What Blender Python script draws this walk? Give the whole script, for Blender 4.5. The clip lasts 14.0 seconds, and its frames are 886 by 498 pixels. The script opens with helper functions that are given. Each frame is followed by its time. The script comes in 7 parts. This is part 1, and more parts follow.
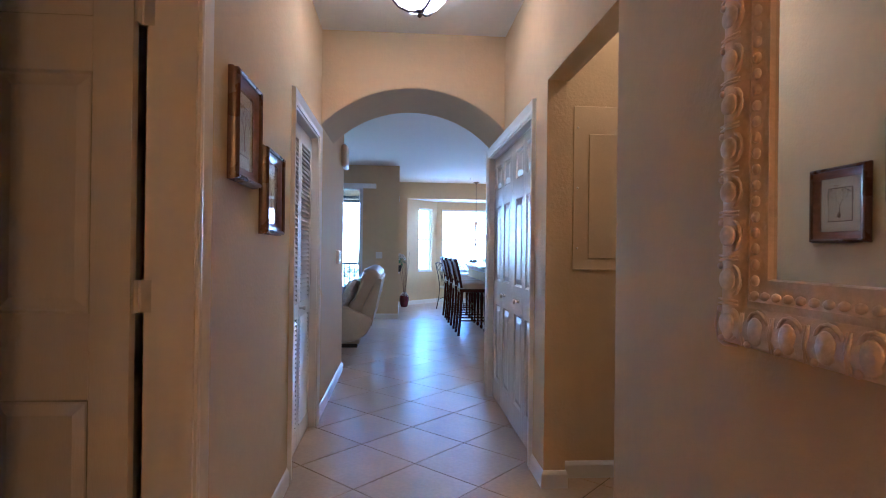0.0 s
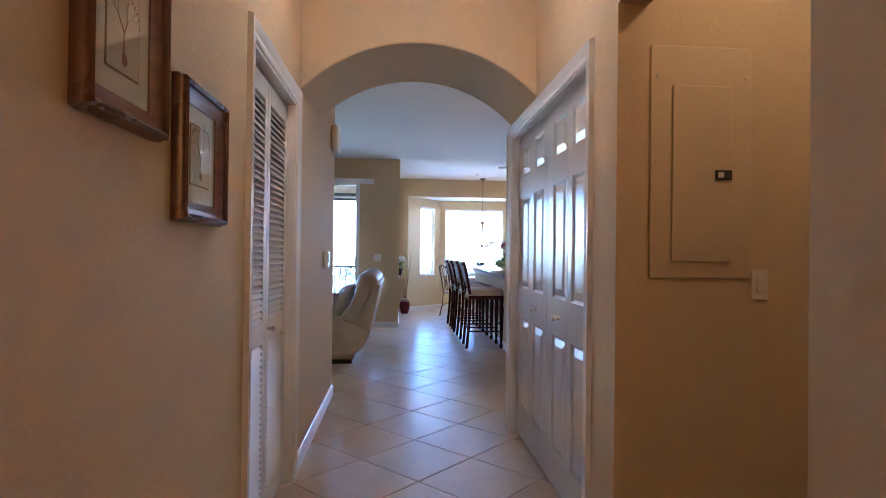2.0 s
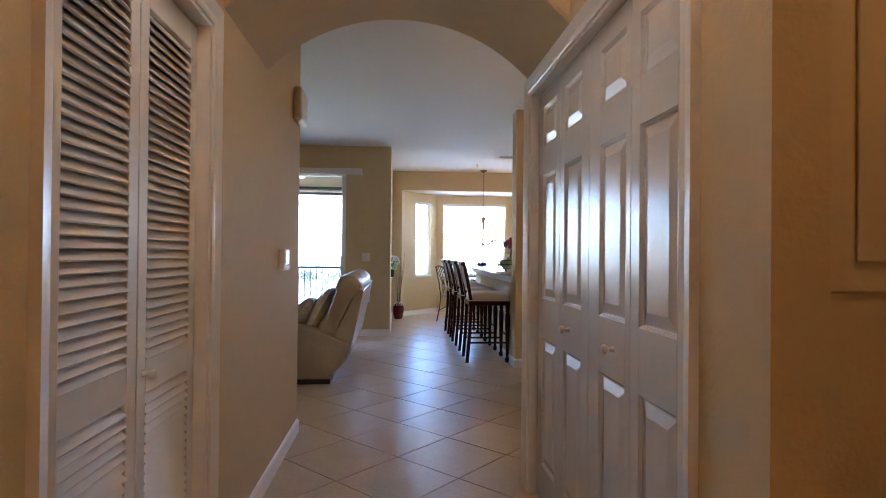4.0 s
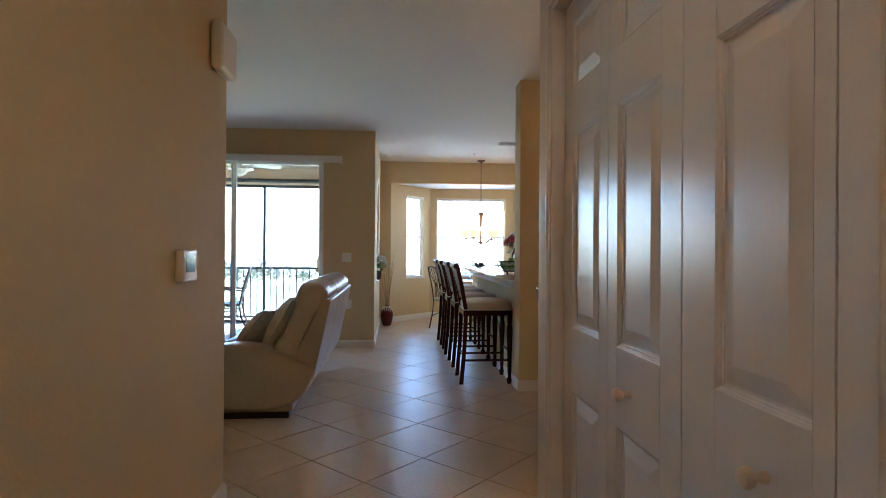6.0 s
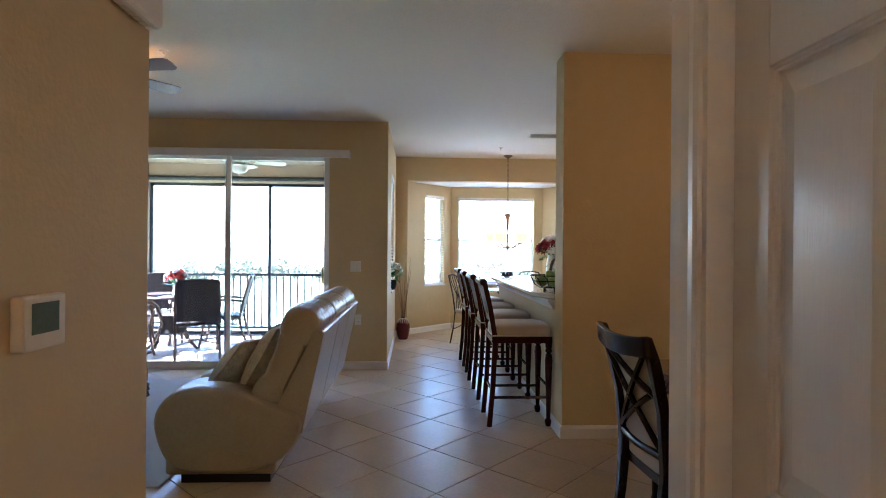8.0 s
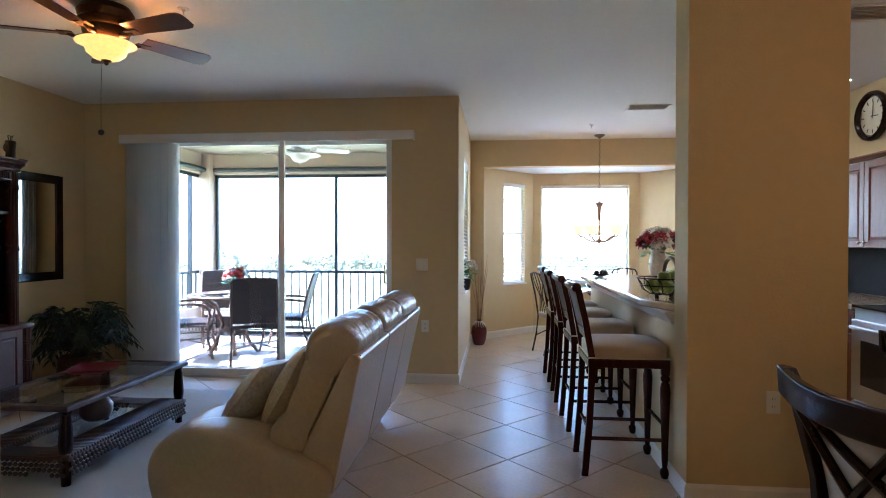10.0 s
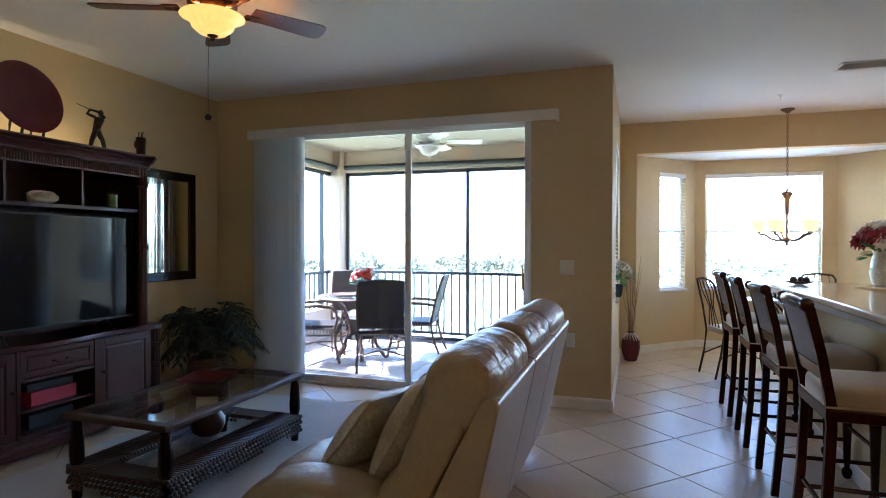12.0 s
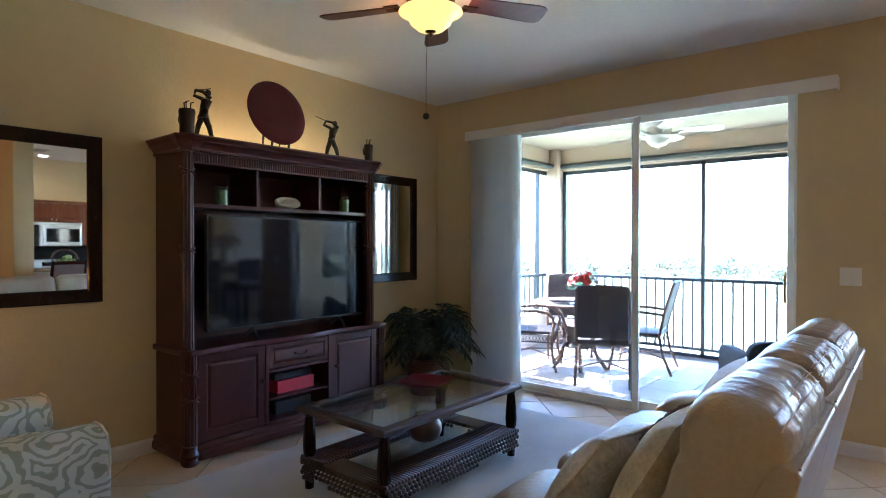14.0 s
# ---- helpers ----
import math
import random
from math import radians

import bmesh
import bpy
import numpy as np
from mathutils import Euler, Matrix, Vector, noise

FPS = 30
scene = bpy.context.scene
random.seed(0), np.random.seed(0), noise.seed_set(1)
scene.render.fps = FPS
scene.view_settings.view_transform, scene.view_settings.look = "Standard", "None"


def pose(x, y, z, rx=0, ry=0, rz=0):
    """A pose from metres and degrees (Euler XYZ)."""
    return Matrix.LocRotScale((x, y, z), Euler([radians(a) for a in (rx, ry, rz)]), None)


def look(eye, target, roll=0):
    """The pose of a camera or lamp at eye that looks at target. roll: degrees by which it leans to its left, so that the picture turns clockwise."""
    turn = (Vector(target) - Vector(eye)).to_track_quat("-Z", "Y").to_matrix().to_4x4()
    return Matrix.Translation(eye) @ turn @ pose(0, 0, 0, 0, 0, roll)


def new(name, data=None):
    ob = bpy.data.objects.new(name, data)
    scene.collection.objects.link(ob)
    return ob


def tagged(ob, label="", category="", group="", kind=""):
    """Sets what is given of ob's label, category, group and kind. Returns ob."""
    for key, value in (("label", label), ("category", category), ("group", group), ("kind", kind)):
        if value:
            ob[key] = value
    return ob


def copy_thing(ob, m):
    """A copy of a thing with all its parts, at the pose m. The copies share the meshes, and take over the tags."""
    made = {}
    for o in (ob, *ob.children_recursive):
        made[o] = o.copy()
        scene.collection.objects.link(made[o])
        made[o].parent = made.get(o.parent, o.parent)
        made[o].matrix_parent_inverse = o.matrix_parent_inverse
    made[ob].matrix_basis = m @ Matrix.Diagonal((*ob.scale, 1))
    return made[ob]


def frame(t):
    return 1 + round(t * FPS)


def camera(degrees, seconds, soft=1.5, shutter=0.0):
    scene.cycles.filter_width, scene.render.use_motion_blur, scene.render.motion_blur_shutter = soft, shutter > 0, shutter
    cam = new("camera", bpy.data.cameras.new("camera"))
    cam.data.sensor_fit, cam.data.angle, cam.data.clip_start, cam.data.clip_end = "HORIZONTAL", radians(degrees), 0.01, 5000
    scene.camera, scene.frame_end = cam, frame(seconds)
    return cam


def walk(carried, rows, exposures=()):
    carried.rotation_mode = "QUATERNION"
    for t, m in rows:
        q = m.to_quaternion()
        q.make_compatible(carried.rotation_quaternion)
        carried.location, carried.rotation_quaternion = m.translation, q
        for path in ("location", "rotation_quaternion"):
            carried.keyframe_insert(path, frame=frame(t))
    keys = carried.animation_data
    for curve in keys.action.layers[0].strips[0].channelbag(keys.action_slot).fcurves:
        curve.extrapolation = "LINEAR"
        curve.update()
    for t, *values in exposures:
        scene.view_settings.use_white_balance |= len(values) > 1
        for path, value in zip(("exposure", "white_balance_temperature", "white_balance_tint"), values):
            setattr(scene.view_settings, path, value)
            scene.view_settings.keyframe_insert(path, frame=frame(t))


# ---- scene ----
cam = camera(75.7, 14.0, soft=1.0)
PATH = [
    (0, (0.15, -0.465, 1.234), (0.304, 1.529, 1.24), 0.7),
    (0.5, (0.149, -0.244, 1.235), (0.306, 1.75, 1.244), 0.6),
    (1, (0.159, -0.017, 1.227), (0.311, 1.977, 1.239), 0.6),
    (1.5, (0.141, 0.217, 1.224), (0.291, 2.211, 1.238), 0.7),
    (2, (0.134, 0.468, 1.222), (0.29, 2.462, 1.237), 0.7),
    (2.5, (0.161, 0.728, 1.224), (0.32, 2.721, 1.241), 0.6),
    (3, (0.191, 0.978, 1.206), (0.349, 2.972, 1.224), 0.6),
    (5.5, (0.359, 2.274, 1.226), (0.525, 4.267, 1.233), 0.4),
    (6, (0.411, 2.526, 1.228), (0.577, 4.519, 1.236), 0.4),
    (6.5, (0.422, 2.762, 1.229), (0.582, 4.756, 1.24), 0.4),
    (7, (0.422, 2.999, 1.27), (0.573, 4.994, 1.281), 0.5),
    (9.5, (0.540, 4.180, 1.357), (0.438, 6.178, 1.337), 0.1),
    (10, (0.518, 4.403, 1.353), (0.327, 6.394, 1.33), 0.1),
    (10.5, (0.475, 4.592, 1.366), (0.198, 6.573, 1.341), 0.1),
    (11, (0.46, 4.782, 1.364), (0.082, 6.746, 1.34), 0.1),
    (11.5, (0.421, 4.956, 1.339), (-0.089, 6.889, 1.32), -0.0),
    (12, (0.319, 5.125, 1.339), (-0.32, 7.02, 1.317), 0.1),
    (12.5, (0.217, 5.258, 1.336), (-0.56, 7.101, 1.313), 0.1),
    (13, (0.14, 5.344, 1.338), (-0.812, 7.102, 1.318), 0.0),
    (13.5, (0.127, 5.38, 1.338), (-1.013, 7.023, 1.323), -0.0),
    (14, (0.122, 5.394, 1.342), (-1.158, 6.93, 1.325), 0.1),
]
EXPOSURES = [
    (0.0, 5.32, 3760, 18),
    (3.0, 5.22, 4520, 22),
    (6.0, 4.78, 5000, 15),
    (9.5, 4.95, 4900, 16),
    (12.0, 4.70, 4980, 16),
    (14.0, 5.32, 4880, 15),
]
walk(cam, [(t, look(eye, target, roll)) for t, eye, target, roll in PATH], EXPOSURES)

# ---------------------------------------------------------------- daylight
SUN_ELEV, SUN_AZ = radians(48), radians(84)   # azimuth from +y towards -x
world = bpy.data.worlds.new("sky")
scene.world = world
world.use_nodes = True
wn = world.node_tree.nodes
sky = wn.new("ShaderNodeTexSky")
sky.sky_type, sky.sun_disc = "NISHITA", False
sky.sun_elevation, sky.sun_rotation = SUN_ELEV, -SUN_AZ
world.node_tree.links.new(sky.outputs[0], wn["Background"].inputs[0])
wn["Background"].inputs[1].default_value = 0.15
sun = new("sun", bpy.data.lights.new("sun", "SUN"))
sun.data.energy, sun.data.angle, sun.data.color = 5.0, radians(0.53), (1.0, 0.95, 0.87)
sun.matrix_world = look((0, 0, 20), (0 + math.sin(SUN_AZ) * 20 / math.tan(SUN_ELEV), -math.cos(SUN_AZ) * 20 / math.tan(SUN_ELEV), 0))


def lamp(name, place, watts, colour, size=0.05, kind="POINT", target=None, spread=None):
    ob = new(name, bpy.data.lights.new(name, kind))
    ob.data.energy, ob.data.color = watts, colour
    if kind == "POINT":
        ob.data.shadow_soft_size = size
    if kind == "SPOT":
        ob.data.shadow_soft_size, ob.data.spot_size, ob.data.spot_blend = size, radians(spread), 0.6
    ob.matrix_world = look(place, target) if target else pose(*place)
    return ob


WARM = (1.0, 0.44, 0.10)
lamp("hall_lamp", (0.25, 2.75, 2.66), 0.46, (1.0, 0.37, 0.012), 0.06)
# unseen fill added behind the camera to brighten the open door
lamp("entry_fill", (0.80, -1.75, 2.10), 0.85, (1.0, 0.42, 0.07), 0.06)
lamp("fan_lamp", (-1.81, 7.61, 2.50), 0.9, WARM, 0.06)
strip = new("uplight", bpy.data.lights.new("uplight", "AREA"))
strip.data.energy, strip.data.color, strip.data.shape, strip.data.size, strip.data.size_y = 0.11, (1.0, 0.70, 0.30), "RECTANGLE", 0.04, 1.1
strip.matrix_world = pose(-3.52, 7.80, 2.004, 180, 0, 0)
lamp("kitchen_lamp_1", (3.0, 8.4, 2.68), 0.45, (1.0, 0.78, 0.45), 0.05, "SPOT", (3.0, 8.4, 0), 150)
lamp("kitchen_lamp_2", (2.9, 9.8, 2.68), 0.45, (1.0, 0.78, 0.45), 0.05, "SPOT", (2.9, 9.8, 0), 150)
lamp("bar_lamp", (2.14, 9.59, 2.68), 0.8, (1.0, 0.78, 0.45), 0.05, "SPOT", (2.14, 9.59, 0), 120)
lamp("passage_lamp", (1.60, 1.95, 2.72), 0.30, (1.0, 0.58, 0.20), 0.08)
lamp("armchair_lamp", (-3.35, 5.75, 1.1), 0.06, WARM, 0.05)
lamp("dining_lamp", (2.20, 5.62, 1.72), 0.55, (1.0, 0.52, 0.18), 0.12)
bay_sky = new("bay_sky_fill", bpy.data.lights.new("bay_sky_fill", "AREA"))   # area lamp added outside the bay window's upper half to boost the sky light
bay_sky.data.energy, bay_sky.data.color, bay_sky.data.shape, bay_sky.data.size, bay_sky.data.size_y = 1.5, (0.95, 0.97, 1.0), "RECTANGLE", 1.22, 0.66
bay_sky.matrix_world = look((1.82, 13.31, 1.86), (1.82, 10.0, 1.70))
lamp("chandelier_lamp", (1.83, 11.97, 1.70), 0.4, WARM, 0.1)


# ---------------------------------------------------------------- materials
def mat(name, col, rough=0.5, metal=0.0, var=0.10, grain=(6.0, 60.0), bump=0.0, bump_scale=120.0, spec=0.5, coat=0.0,
        rand=0.0, stretch=None, trans=0.0, emit=0.0, col2=None, sheen=0.0):
    """A painted, stone, cloth or metal surface with variation at two scales and fine relief."""
    m = bpy.data.materials.new(name)
    m.use_nodes = True
    nt, b = m.node_tree, m.node_tree.nodes["Principled BSDF"]
    N, L = nt.nodes.new, nt.links.new
    tc = N("ShaderNodeTexCoord")
    mp = N("ShaderNodeMapping")
    L(tc.outputs["Object"], mp.inputs[0])
    if stretch:
        mp.inputs["Scale"].default_value = stretch
    n1, n2 = N("ShaderNodeTexNoise"), N("ShaderNodeTexNoise")
    for n, sc, det in ((n1, grain[0], 4), (n2, grain[1], 3)):
        L(mp.outputs[0], n.inputs[0])
        n.inputs["Scale"].default_value, n.inputs["Detail"].default_value = sc, det
    add = N("ShaderNodeMath")
    add.operation = "ADD"
    L(n1.outputs[0], add.inputs[0]), L(n2.outputs[0], add.inputs[1])
    fac = add
    if rand:
        oi, sc = N("ShaderNodeObjectInfo"), N("ShaderNodeMath")
        sc.operation, sc.inputs[1].default_value, sc.inputs[2].default_value = "MULTIPLY_ADD", rand, -rand / 2
        fac = N("ShaderNodeMath")
        fac.operation = "ADD"
        L(oi.outputs["Random"], sc.inputs[0]), L(sc.outputs[0], fac.inputs[0]), L(add.outputs[0], fac.inputs[1])
    mr = N("ShaderNodeMapRange")
    mr.inputs["From Min"].default_value, mr.inputs["From Max"].default_value = 0.6, 1.4
    L(fac.outputs[0], mr.inputs[0])
    mix = N("ShaderNodeMix")
    mix.data_type = "RGBA"
    c2 = col2 or tuple(min(1, c * (1 + var)) for c in col)
    mix.inputs[6].default_value = (*(c * (1 - var) for c in col), 1) if not col2 else (*col, 1)
    mix.inputs[7].default_value = (*c2, 1)
    L(mr.outputs[0], mix.inputs[0]), L(mix.outputs[2], b.inputs["Base Color"])
    rr = N("ShaderNodeMapRange")
    rr.inputs["To Min"].default_value, rr.inputs["To Max"].default_value = max(0.02, rough * 0.85), min(1, rough * 1.15)
    L(n1.outputs[0], rr.inputs[0]), L(rr.outputs[0], b.inputs["Roughness"])
    b.inputs["Metallic"].default_value = metal
    b.inputs["Specular IOR Level"].default_value = spec
    b.inputs["Coat Weight"].default_value = coat
    b.inputs["Coat Roughness"].default_value = 0.12
    b.inputs["Transmission Weight"].default_value = trans
    b.inputs["Sheen Weight"].default_value = sheen
    if emit:
        b.inputs["Emission Color"].default_value = (*col, 1)
        b.inputs["Emission Strength"].default_value = emit
    if bump:
        n3, bp = N("ShaderNodeTexNoise"), N("ShaderNodeBump")
        L(mp.outputs[0], n3.inputs[0])
        n3.inputs["Scale"].default_value, n3.inputs["Detail"].default_value = bump_scale, 3
        bp.inputs["Strength"].default_value, bp.inputs["Distance"].default_value = bump, 0.01
        L(n3.outputs[0], bp.inputs["Height"]), L(bp.outputs[0], b.inputs["Normal"])
    return m


def glass_mat(name, col, rough=0.0):
    m = bpy.data.materials.new(name)
    m.use_nodes = True
    nt = m.node_tree
    nt.nodes.clear()
    N, L = nt.nodes.new, nt.links.new
    out, mixs, tr, gl, lw, pw, mr = (N(k) for k in ("ShaderNodeOutputMaterial", "ShaderNodeMixShader", "ShaderNodeBsdfTransparent", "ShaderNodeBsdfGlossy", "ShaderNodeLayerWeight", "ShaderNodeMath", "ShaderNodeMapRange"))
    tr.inputs[0].default_value = (*col, 1)
    gl.inputs["Roughness"].default_value = rough
    lw.inputs[0].default_value = 0.5
    pw.operation, pw.inputs[1].default_value = "POWER", 4.0
    mr.inputs["To Min"].default_value, mr.inputs["To Max"].default_value = 0.035, 0.75
    L(lw.outputs["Facing"], pw.inputs[0]), L(pw.outputs[0], mr.inputs[0]), L(mr.outputs[0], mixs.inputs[0])
    L(tr.outputs[0], mixs.inputs[1]), L(gl.outputs[0], mixs.inputs[2]), L(mixs.outputs[0], out.inputs[0])
    return m


PAINT = mat("tan_wall_paint", (0.60, 0.470, 0.265), 0.78, var=0.035, grain=(0.8, 14), bump=0.24, bump_scale=55, spec=0.22)
CEIL = mat("white_ceiling_paint", (0.74, 0.73, 0.70), 0.8, var=0.03, grain=(0.7, 20), bump=0.4, bump_scale=60)
TRIM = mat("white_trim_paint", (0.72, 0.70, 0.67), 0.32, var=0.03, grain=(3, 40), bump=0.04, bump_scale=80)
LOUVP = mat("white_louvre_paint", (0.72, 0.70, 0.67), 0.52, var=0.03, grain=(3, 40), bump=0.05, bump_scale=60)
DOORP = mat("white_door_paint", (0.64, 0.615, 0.58), 0.23, var=0.03, grain=(3, 40), bump=0.07, bump_scale=48, spec=0.4, stretch=(6, 6, 0.5))
TILE = mat("beige_floor_tile", (0.51, 0.395, 0.27), 0.33, var=0.12, grain=(5, 40), bump=0.03, bump_scale=25, rand=0.35)
GROUT = mat("grey_brown_grout", (0.09, 0.07, 0.055), 0.85, var=0.2, grain=(9, 90), bump=0.3)
CONCRETE = mat("pale_patio_tile", (0.36, 0.31, 0.26), 0.6, var=0.18, grain=(4, 60), bump=0.15, rand=0.2)
STUCCO = mat("cream_stucco", (0.50, 0.40, 0.31), 0.85, var=0.05, grain=(1.5, 30), bump=0.5, bump_scale=90)
ALU = mat("white_door_aluminium", (0.72, 0.72, 0.70), 0.35, var=0.02)
BRONZE_AL = mat("dark_bronze_aluminium", (0.030, 0.034, 0.036), 0.4, metal=0.3, var=0.15)
GLASS = glass_mat("clear_glass", (0.93, 0.96, 0.95))
# grey tint added to the pane to darken the too bright lanai behind it
TINTED = glass_mat("view_dimming_door_glass", (0.77, 0.79, 0.80))
MIRROR = mat("mirror_glass", (0.86, 0.88, 0.87), 0.015, metal=1.0, var=0.005)
CHERRY = mat("dark_cherry_wood", (0.048, 0.0098, 0.0085), 0.33, var=0.12, grain=(3, 26), stretch=(5, 5, 0.8), coat=0.12)
CHERRY_H = mat("dark_cherry_wood_flat", (0.050, 0.0103, 0.0085), 0.30, var=0.12, grain=(5, 40), stretch=(8, 1, 8), coat=0.15)
ESPRESSO = mat("espresso_wood", (0.016, 0.007, 0.005), 0.21, var=0.35, grain=(6, 50), stretch=(6, 6, 1), spec=0.28, coat=0.04)
STOOLWOOD = mat("mahogany_stool_wood", (0.034, 0.008, 0.006), 0.21, var=0.4, grain=(6, 50), stretch=(8, 8, 1), spec=0.3, coat=0.06)
LEATHER = mat("taupe_leather", (0.36, 0.285, 0.19), 0.42, var=0.12, grain=(4, 70), bump=0.35, bump_scale=30, coat=0.03)
BLACKP = mat("black_plastic", (0.012, 0.012, 0.012), 0.35, var=0.2)


# ---------------------------------------------------------------- mesh helpers
def box(bm, x0, x1, y0, y1, z0, z1, m=None):
    vs = [bm.verts.new((x, y, z)) for x in (x0, x1) for y in (y0, y1) for z in (z0, z1)]
    if m:
        for v in vs:
            v.co = m @ v.co
    for f in ((0, 1, 3, 2), (4, 6, 7, 5), (0, 4, 5, 1), (2, 3, 7, 6), (0, 2, 6, 4), (1, 5, 7, 3)):
        bm.faces.new([vs[i] for i in f])
    return vs


def ring(bm, c, ax, r, seg, r2=None):
    ax = Vector(ax).normalized()
    u = ax.orthogonal().normalized() if abs(ax.z) < 0.99 else Vector((1, 0, 0))
    if abs(ax.z) < 0.99:
        u = Vector((0, 0, 1)).cross(ax).normalized()
    v = ax.cross(u)
    r2 = r if r2 is None else r2
    return [bm.verts.new(Vector(c) + u * math.cos(2 * math.pi * i / seg) * r + v * math.sin(2 * math.pi * i / seg) * r2) for i in range(seg)]


def skin(bm, rings, cap=True, closed=False):
    n = len(rings[0])
    pairs = list(zip(rings, rings[1:])) + ([(rings[-1], rings[0])] if closed else [])
    for a, b in pairs:
        for i in range(n):
            bm.faces.new((a[i], a[(i + 1) % n], b[(i + 1) % n], b[i]))
    if cap and not closed:
        bm.faces.new(rings[0][::-1])
        bm.faces.new(rings[-1])


def tube(bm, pts, r, seg=8, closed=False, flat=1.0):
    """A rod along pts; r a radius or one for each point."""
    pts = [Vector(p) for p in pts]
    rs = r if isinstance(r, (list, tuple)) else [r] * len(pts)
    rings = []
    for i, p in enumerate(pts):
        a = pts[i - 1] if i or closed else p
        b = pts[(i + 1) % len(pts)] if i + 1 < len(pts) or closed else p
        rings.append(ring(bm, p, b - a, rs[i], seg, rs[i] * flat))
    skin(bm, rings, True, closed)


def lathe(bm, prof, seg=20, at=(0, 0, 0), axis=(0, 0, 1)):
    """A turned shape: prof is (radius, height) from the bottom up."""
    at, axis = Vector(at), Vector(axis).normalized()
    rings = []
    for r, h in prof:
        rings.append(ring(bm, at + axis * h, axis, max(r, 0.0005), seg))
    skin(bm, rings)


def ball(bm, c, rx, ry=None, rz=None, seg=14, m=None):
    ry, rz = ry or rx, rz or rx
    mm = Matrix.Translation(c) @ (m or Matrix()) @ Matrix.Diagonal((rx, ry, rz, 1))
    bmesh.ops.create_uvsphere(bm, u_segments=seg, v_segments=max(6, seg * 2 // 3), radius=1, matrix=mm)


def cushion(bm, x0, x1, y0, y1, z0, z1, m=None, p=4.0, n=10, puff=0.0):
    """A rounded, stuffed block (superellipsoid-like)."""
    c = Vector(((x0 + x1) / 2, (y0 + y1) / 2, (z0 + z1) / 2))
    h = Vector(((x1 - x0) / 2, (y1 - y0) / 2, (z1 - z0) / 2))
    tmp = bmesh.new()
    bmesh.ops.create_cube(tmp, size=2)
    bmesh.ops.subdivide_edges(tmp, edges=tmp.edges[:], cuts=n, use_grid_fill=True)
    idx = {}
    for v in tmp.verts:
        q = v.co
        k = (abs(q.x) ** p + abs(q.y) ** p + abs(q.z) ** p) ** (1 / p)
        w = Vector((q.x / k, q.y / k, q.z / k))
        if puff:
            w.z *= 1 + puff * (1 - q.x * q.x) * (1 - q.y * q.y)
        co = c + Vector((w.x * h.x, w.y * h.y, w.z * h.z))
        idx[v] = bm.verts.new(m @ co if m else co)
    for f in tmp.faces:
        bm.faces.new([idx[v] for v in f.verts])
    tmp.free()


def sweep(bm, prof, path, closed=False, up=(0, 0, 1)):
    """A moulding: the profile (a, b) swept along path with mitred corners; a to the path's left, b along up."""
    up = Vector(up)
    path = [Vector(p) for p in path]
    rings = []
    n = len(path)
    for i, p in enumerate(path):
        d0 = (p - path[i - 1]).normalized() if i or closed else None
        d1 = (path[(i + 1) % n] - p).normalized() if i + 1 < n or closed else None
        d0, d1 = d0 or d1, d1 or d0
        l0, l1 = up.cross(d0), up.cross(d1)
        side = (l0 + l1).normalized()
        side = side / max(0.2, side.dot(l0))
        rings.append([bm.verts.new(p + side * a + up * b) for a, b in prof])
    skin(bm, rings, True, closed)


def link(name, bm, material, smooth=False, bevel=0.0, seg=2):
    bmesh.ops.recalc_face_normals(bm, faces=bm.faces[:])
    me = bpy.data.meshes.new(name)
    bm.to_mesh(me)
    bm.free()
    me.materials.append(material)
    if smooth:
        for f in me.polygons:
            f.use_smooth = True
        me.set_sharp_from_angle(angle=radians(40))
    ob = new(name, me)
    if bevel:
        b = ob.modifiers.new("bevel", "BEVEL")
        b.width, b.segments, b.limit_method, b.angle_limit = bevel, seg, "ANGLE", radians(40)
        b.harden_normals = False
    return ob


def part(name, bm, material, parent, label="", smooth=False, bevel=0.0, seg=2, m=None):
    ob = link(name, bm, material, smooth, bevel, seg)
    ob.parent = parent
    if m:
        ob.matrix_basis = m
    return tagged(ob, label)


def thing(name, label, category, at=None, group=""):
    ob = new(name)
    ob.empty_display_size = 0.1
    if at:
        ob.matrix_basis = at
    return tagged(ob, label, category, group)


def structure(name, bm, material, label, category="", smooth=False, bevel=0.0):
    return tagged(link(name, bm, material, smooth, bevel), label, category, "", "structure")


def bx(*a):
    bm = bmesh.new()
    box(bm, *a)
    return bm


# ---------------------------------------------------------------- the large structure
HL, HR = -0.42, 0.917            # hall faces
HCEIL, CEILZ = 2.82, 2.75
LW, LN, LC = -3.66, 9.83, 0.145  # living room: west face, north face, corner to the nook


def wall(name, p0, p1, thick, z0, z1, openings=(), material=None, label="", category="wall"):
    """A wall from p0 to p1; its face is the line, its body lies thick to the left of it. openings: (u0, u1, z0, z1)."""
    p0, p1 = Vector((*p0, 0)), Vector((*p1, 0))
    d = p1 - p0
    length = d.length
    m = Matrix.Translation(p0) @ Matrix.Rotation(math.atan2(d.y, d.x), 4, "Z")
    bm = bmesh.new()
    us = sorted({0.0, length, *(o[0] for o in openings), *(o[1] for o in openings)})
    for a, b in zip(us, us[1:]):
        holes = sorted((o[2], o[3]) for o in openings if o[0] <= a + 1e-6 and o[1] >= b - 1e-6)
        z = z0
        for h0, h1 in holes + [(z1, z1)]:
            if h0 > z + 1e-6:
                box(bm, a, b, 0, thick, z, h0, m)
            z = max(z, h1)
    bmesh.ops.remove_doubles(bm, verts=bm.verts[:], dist=1e-5)
    return structure(name, bm, material or PAINT, label, category)


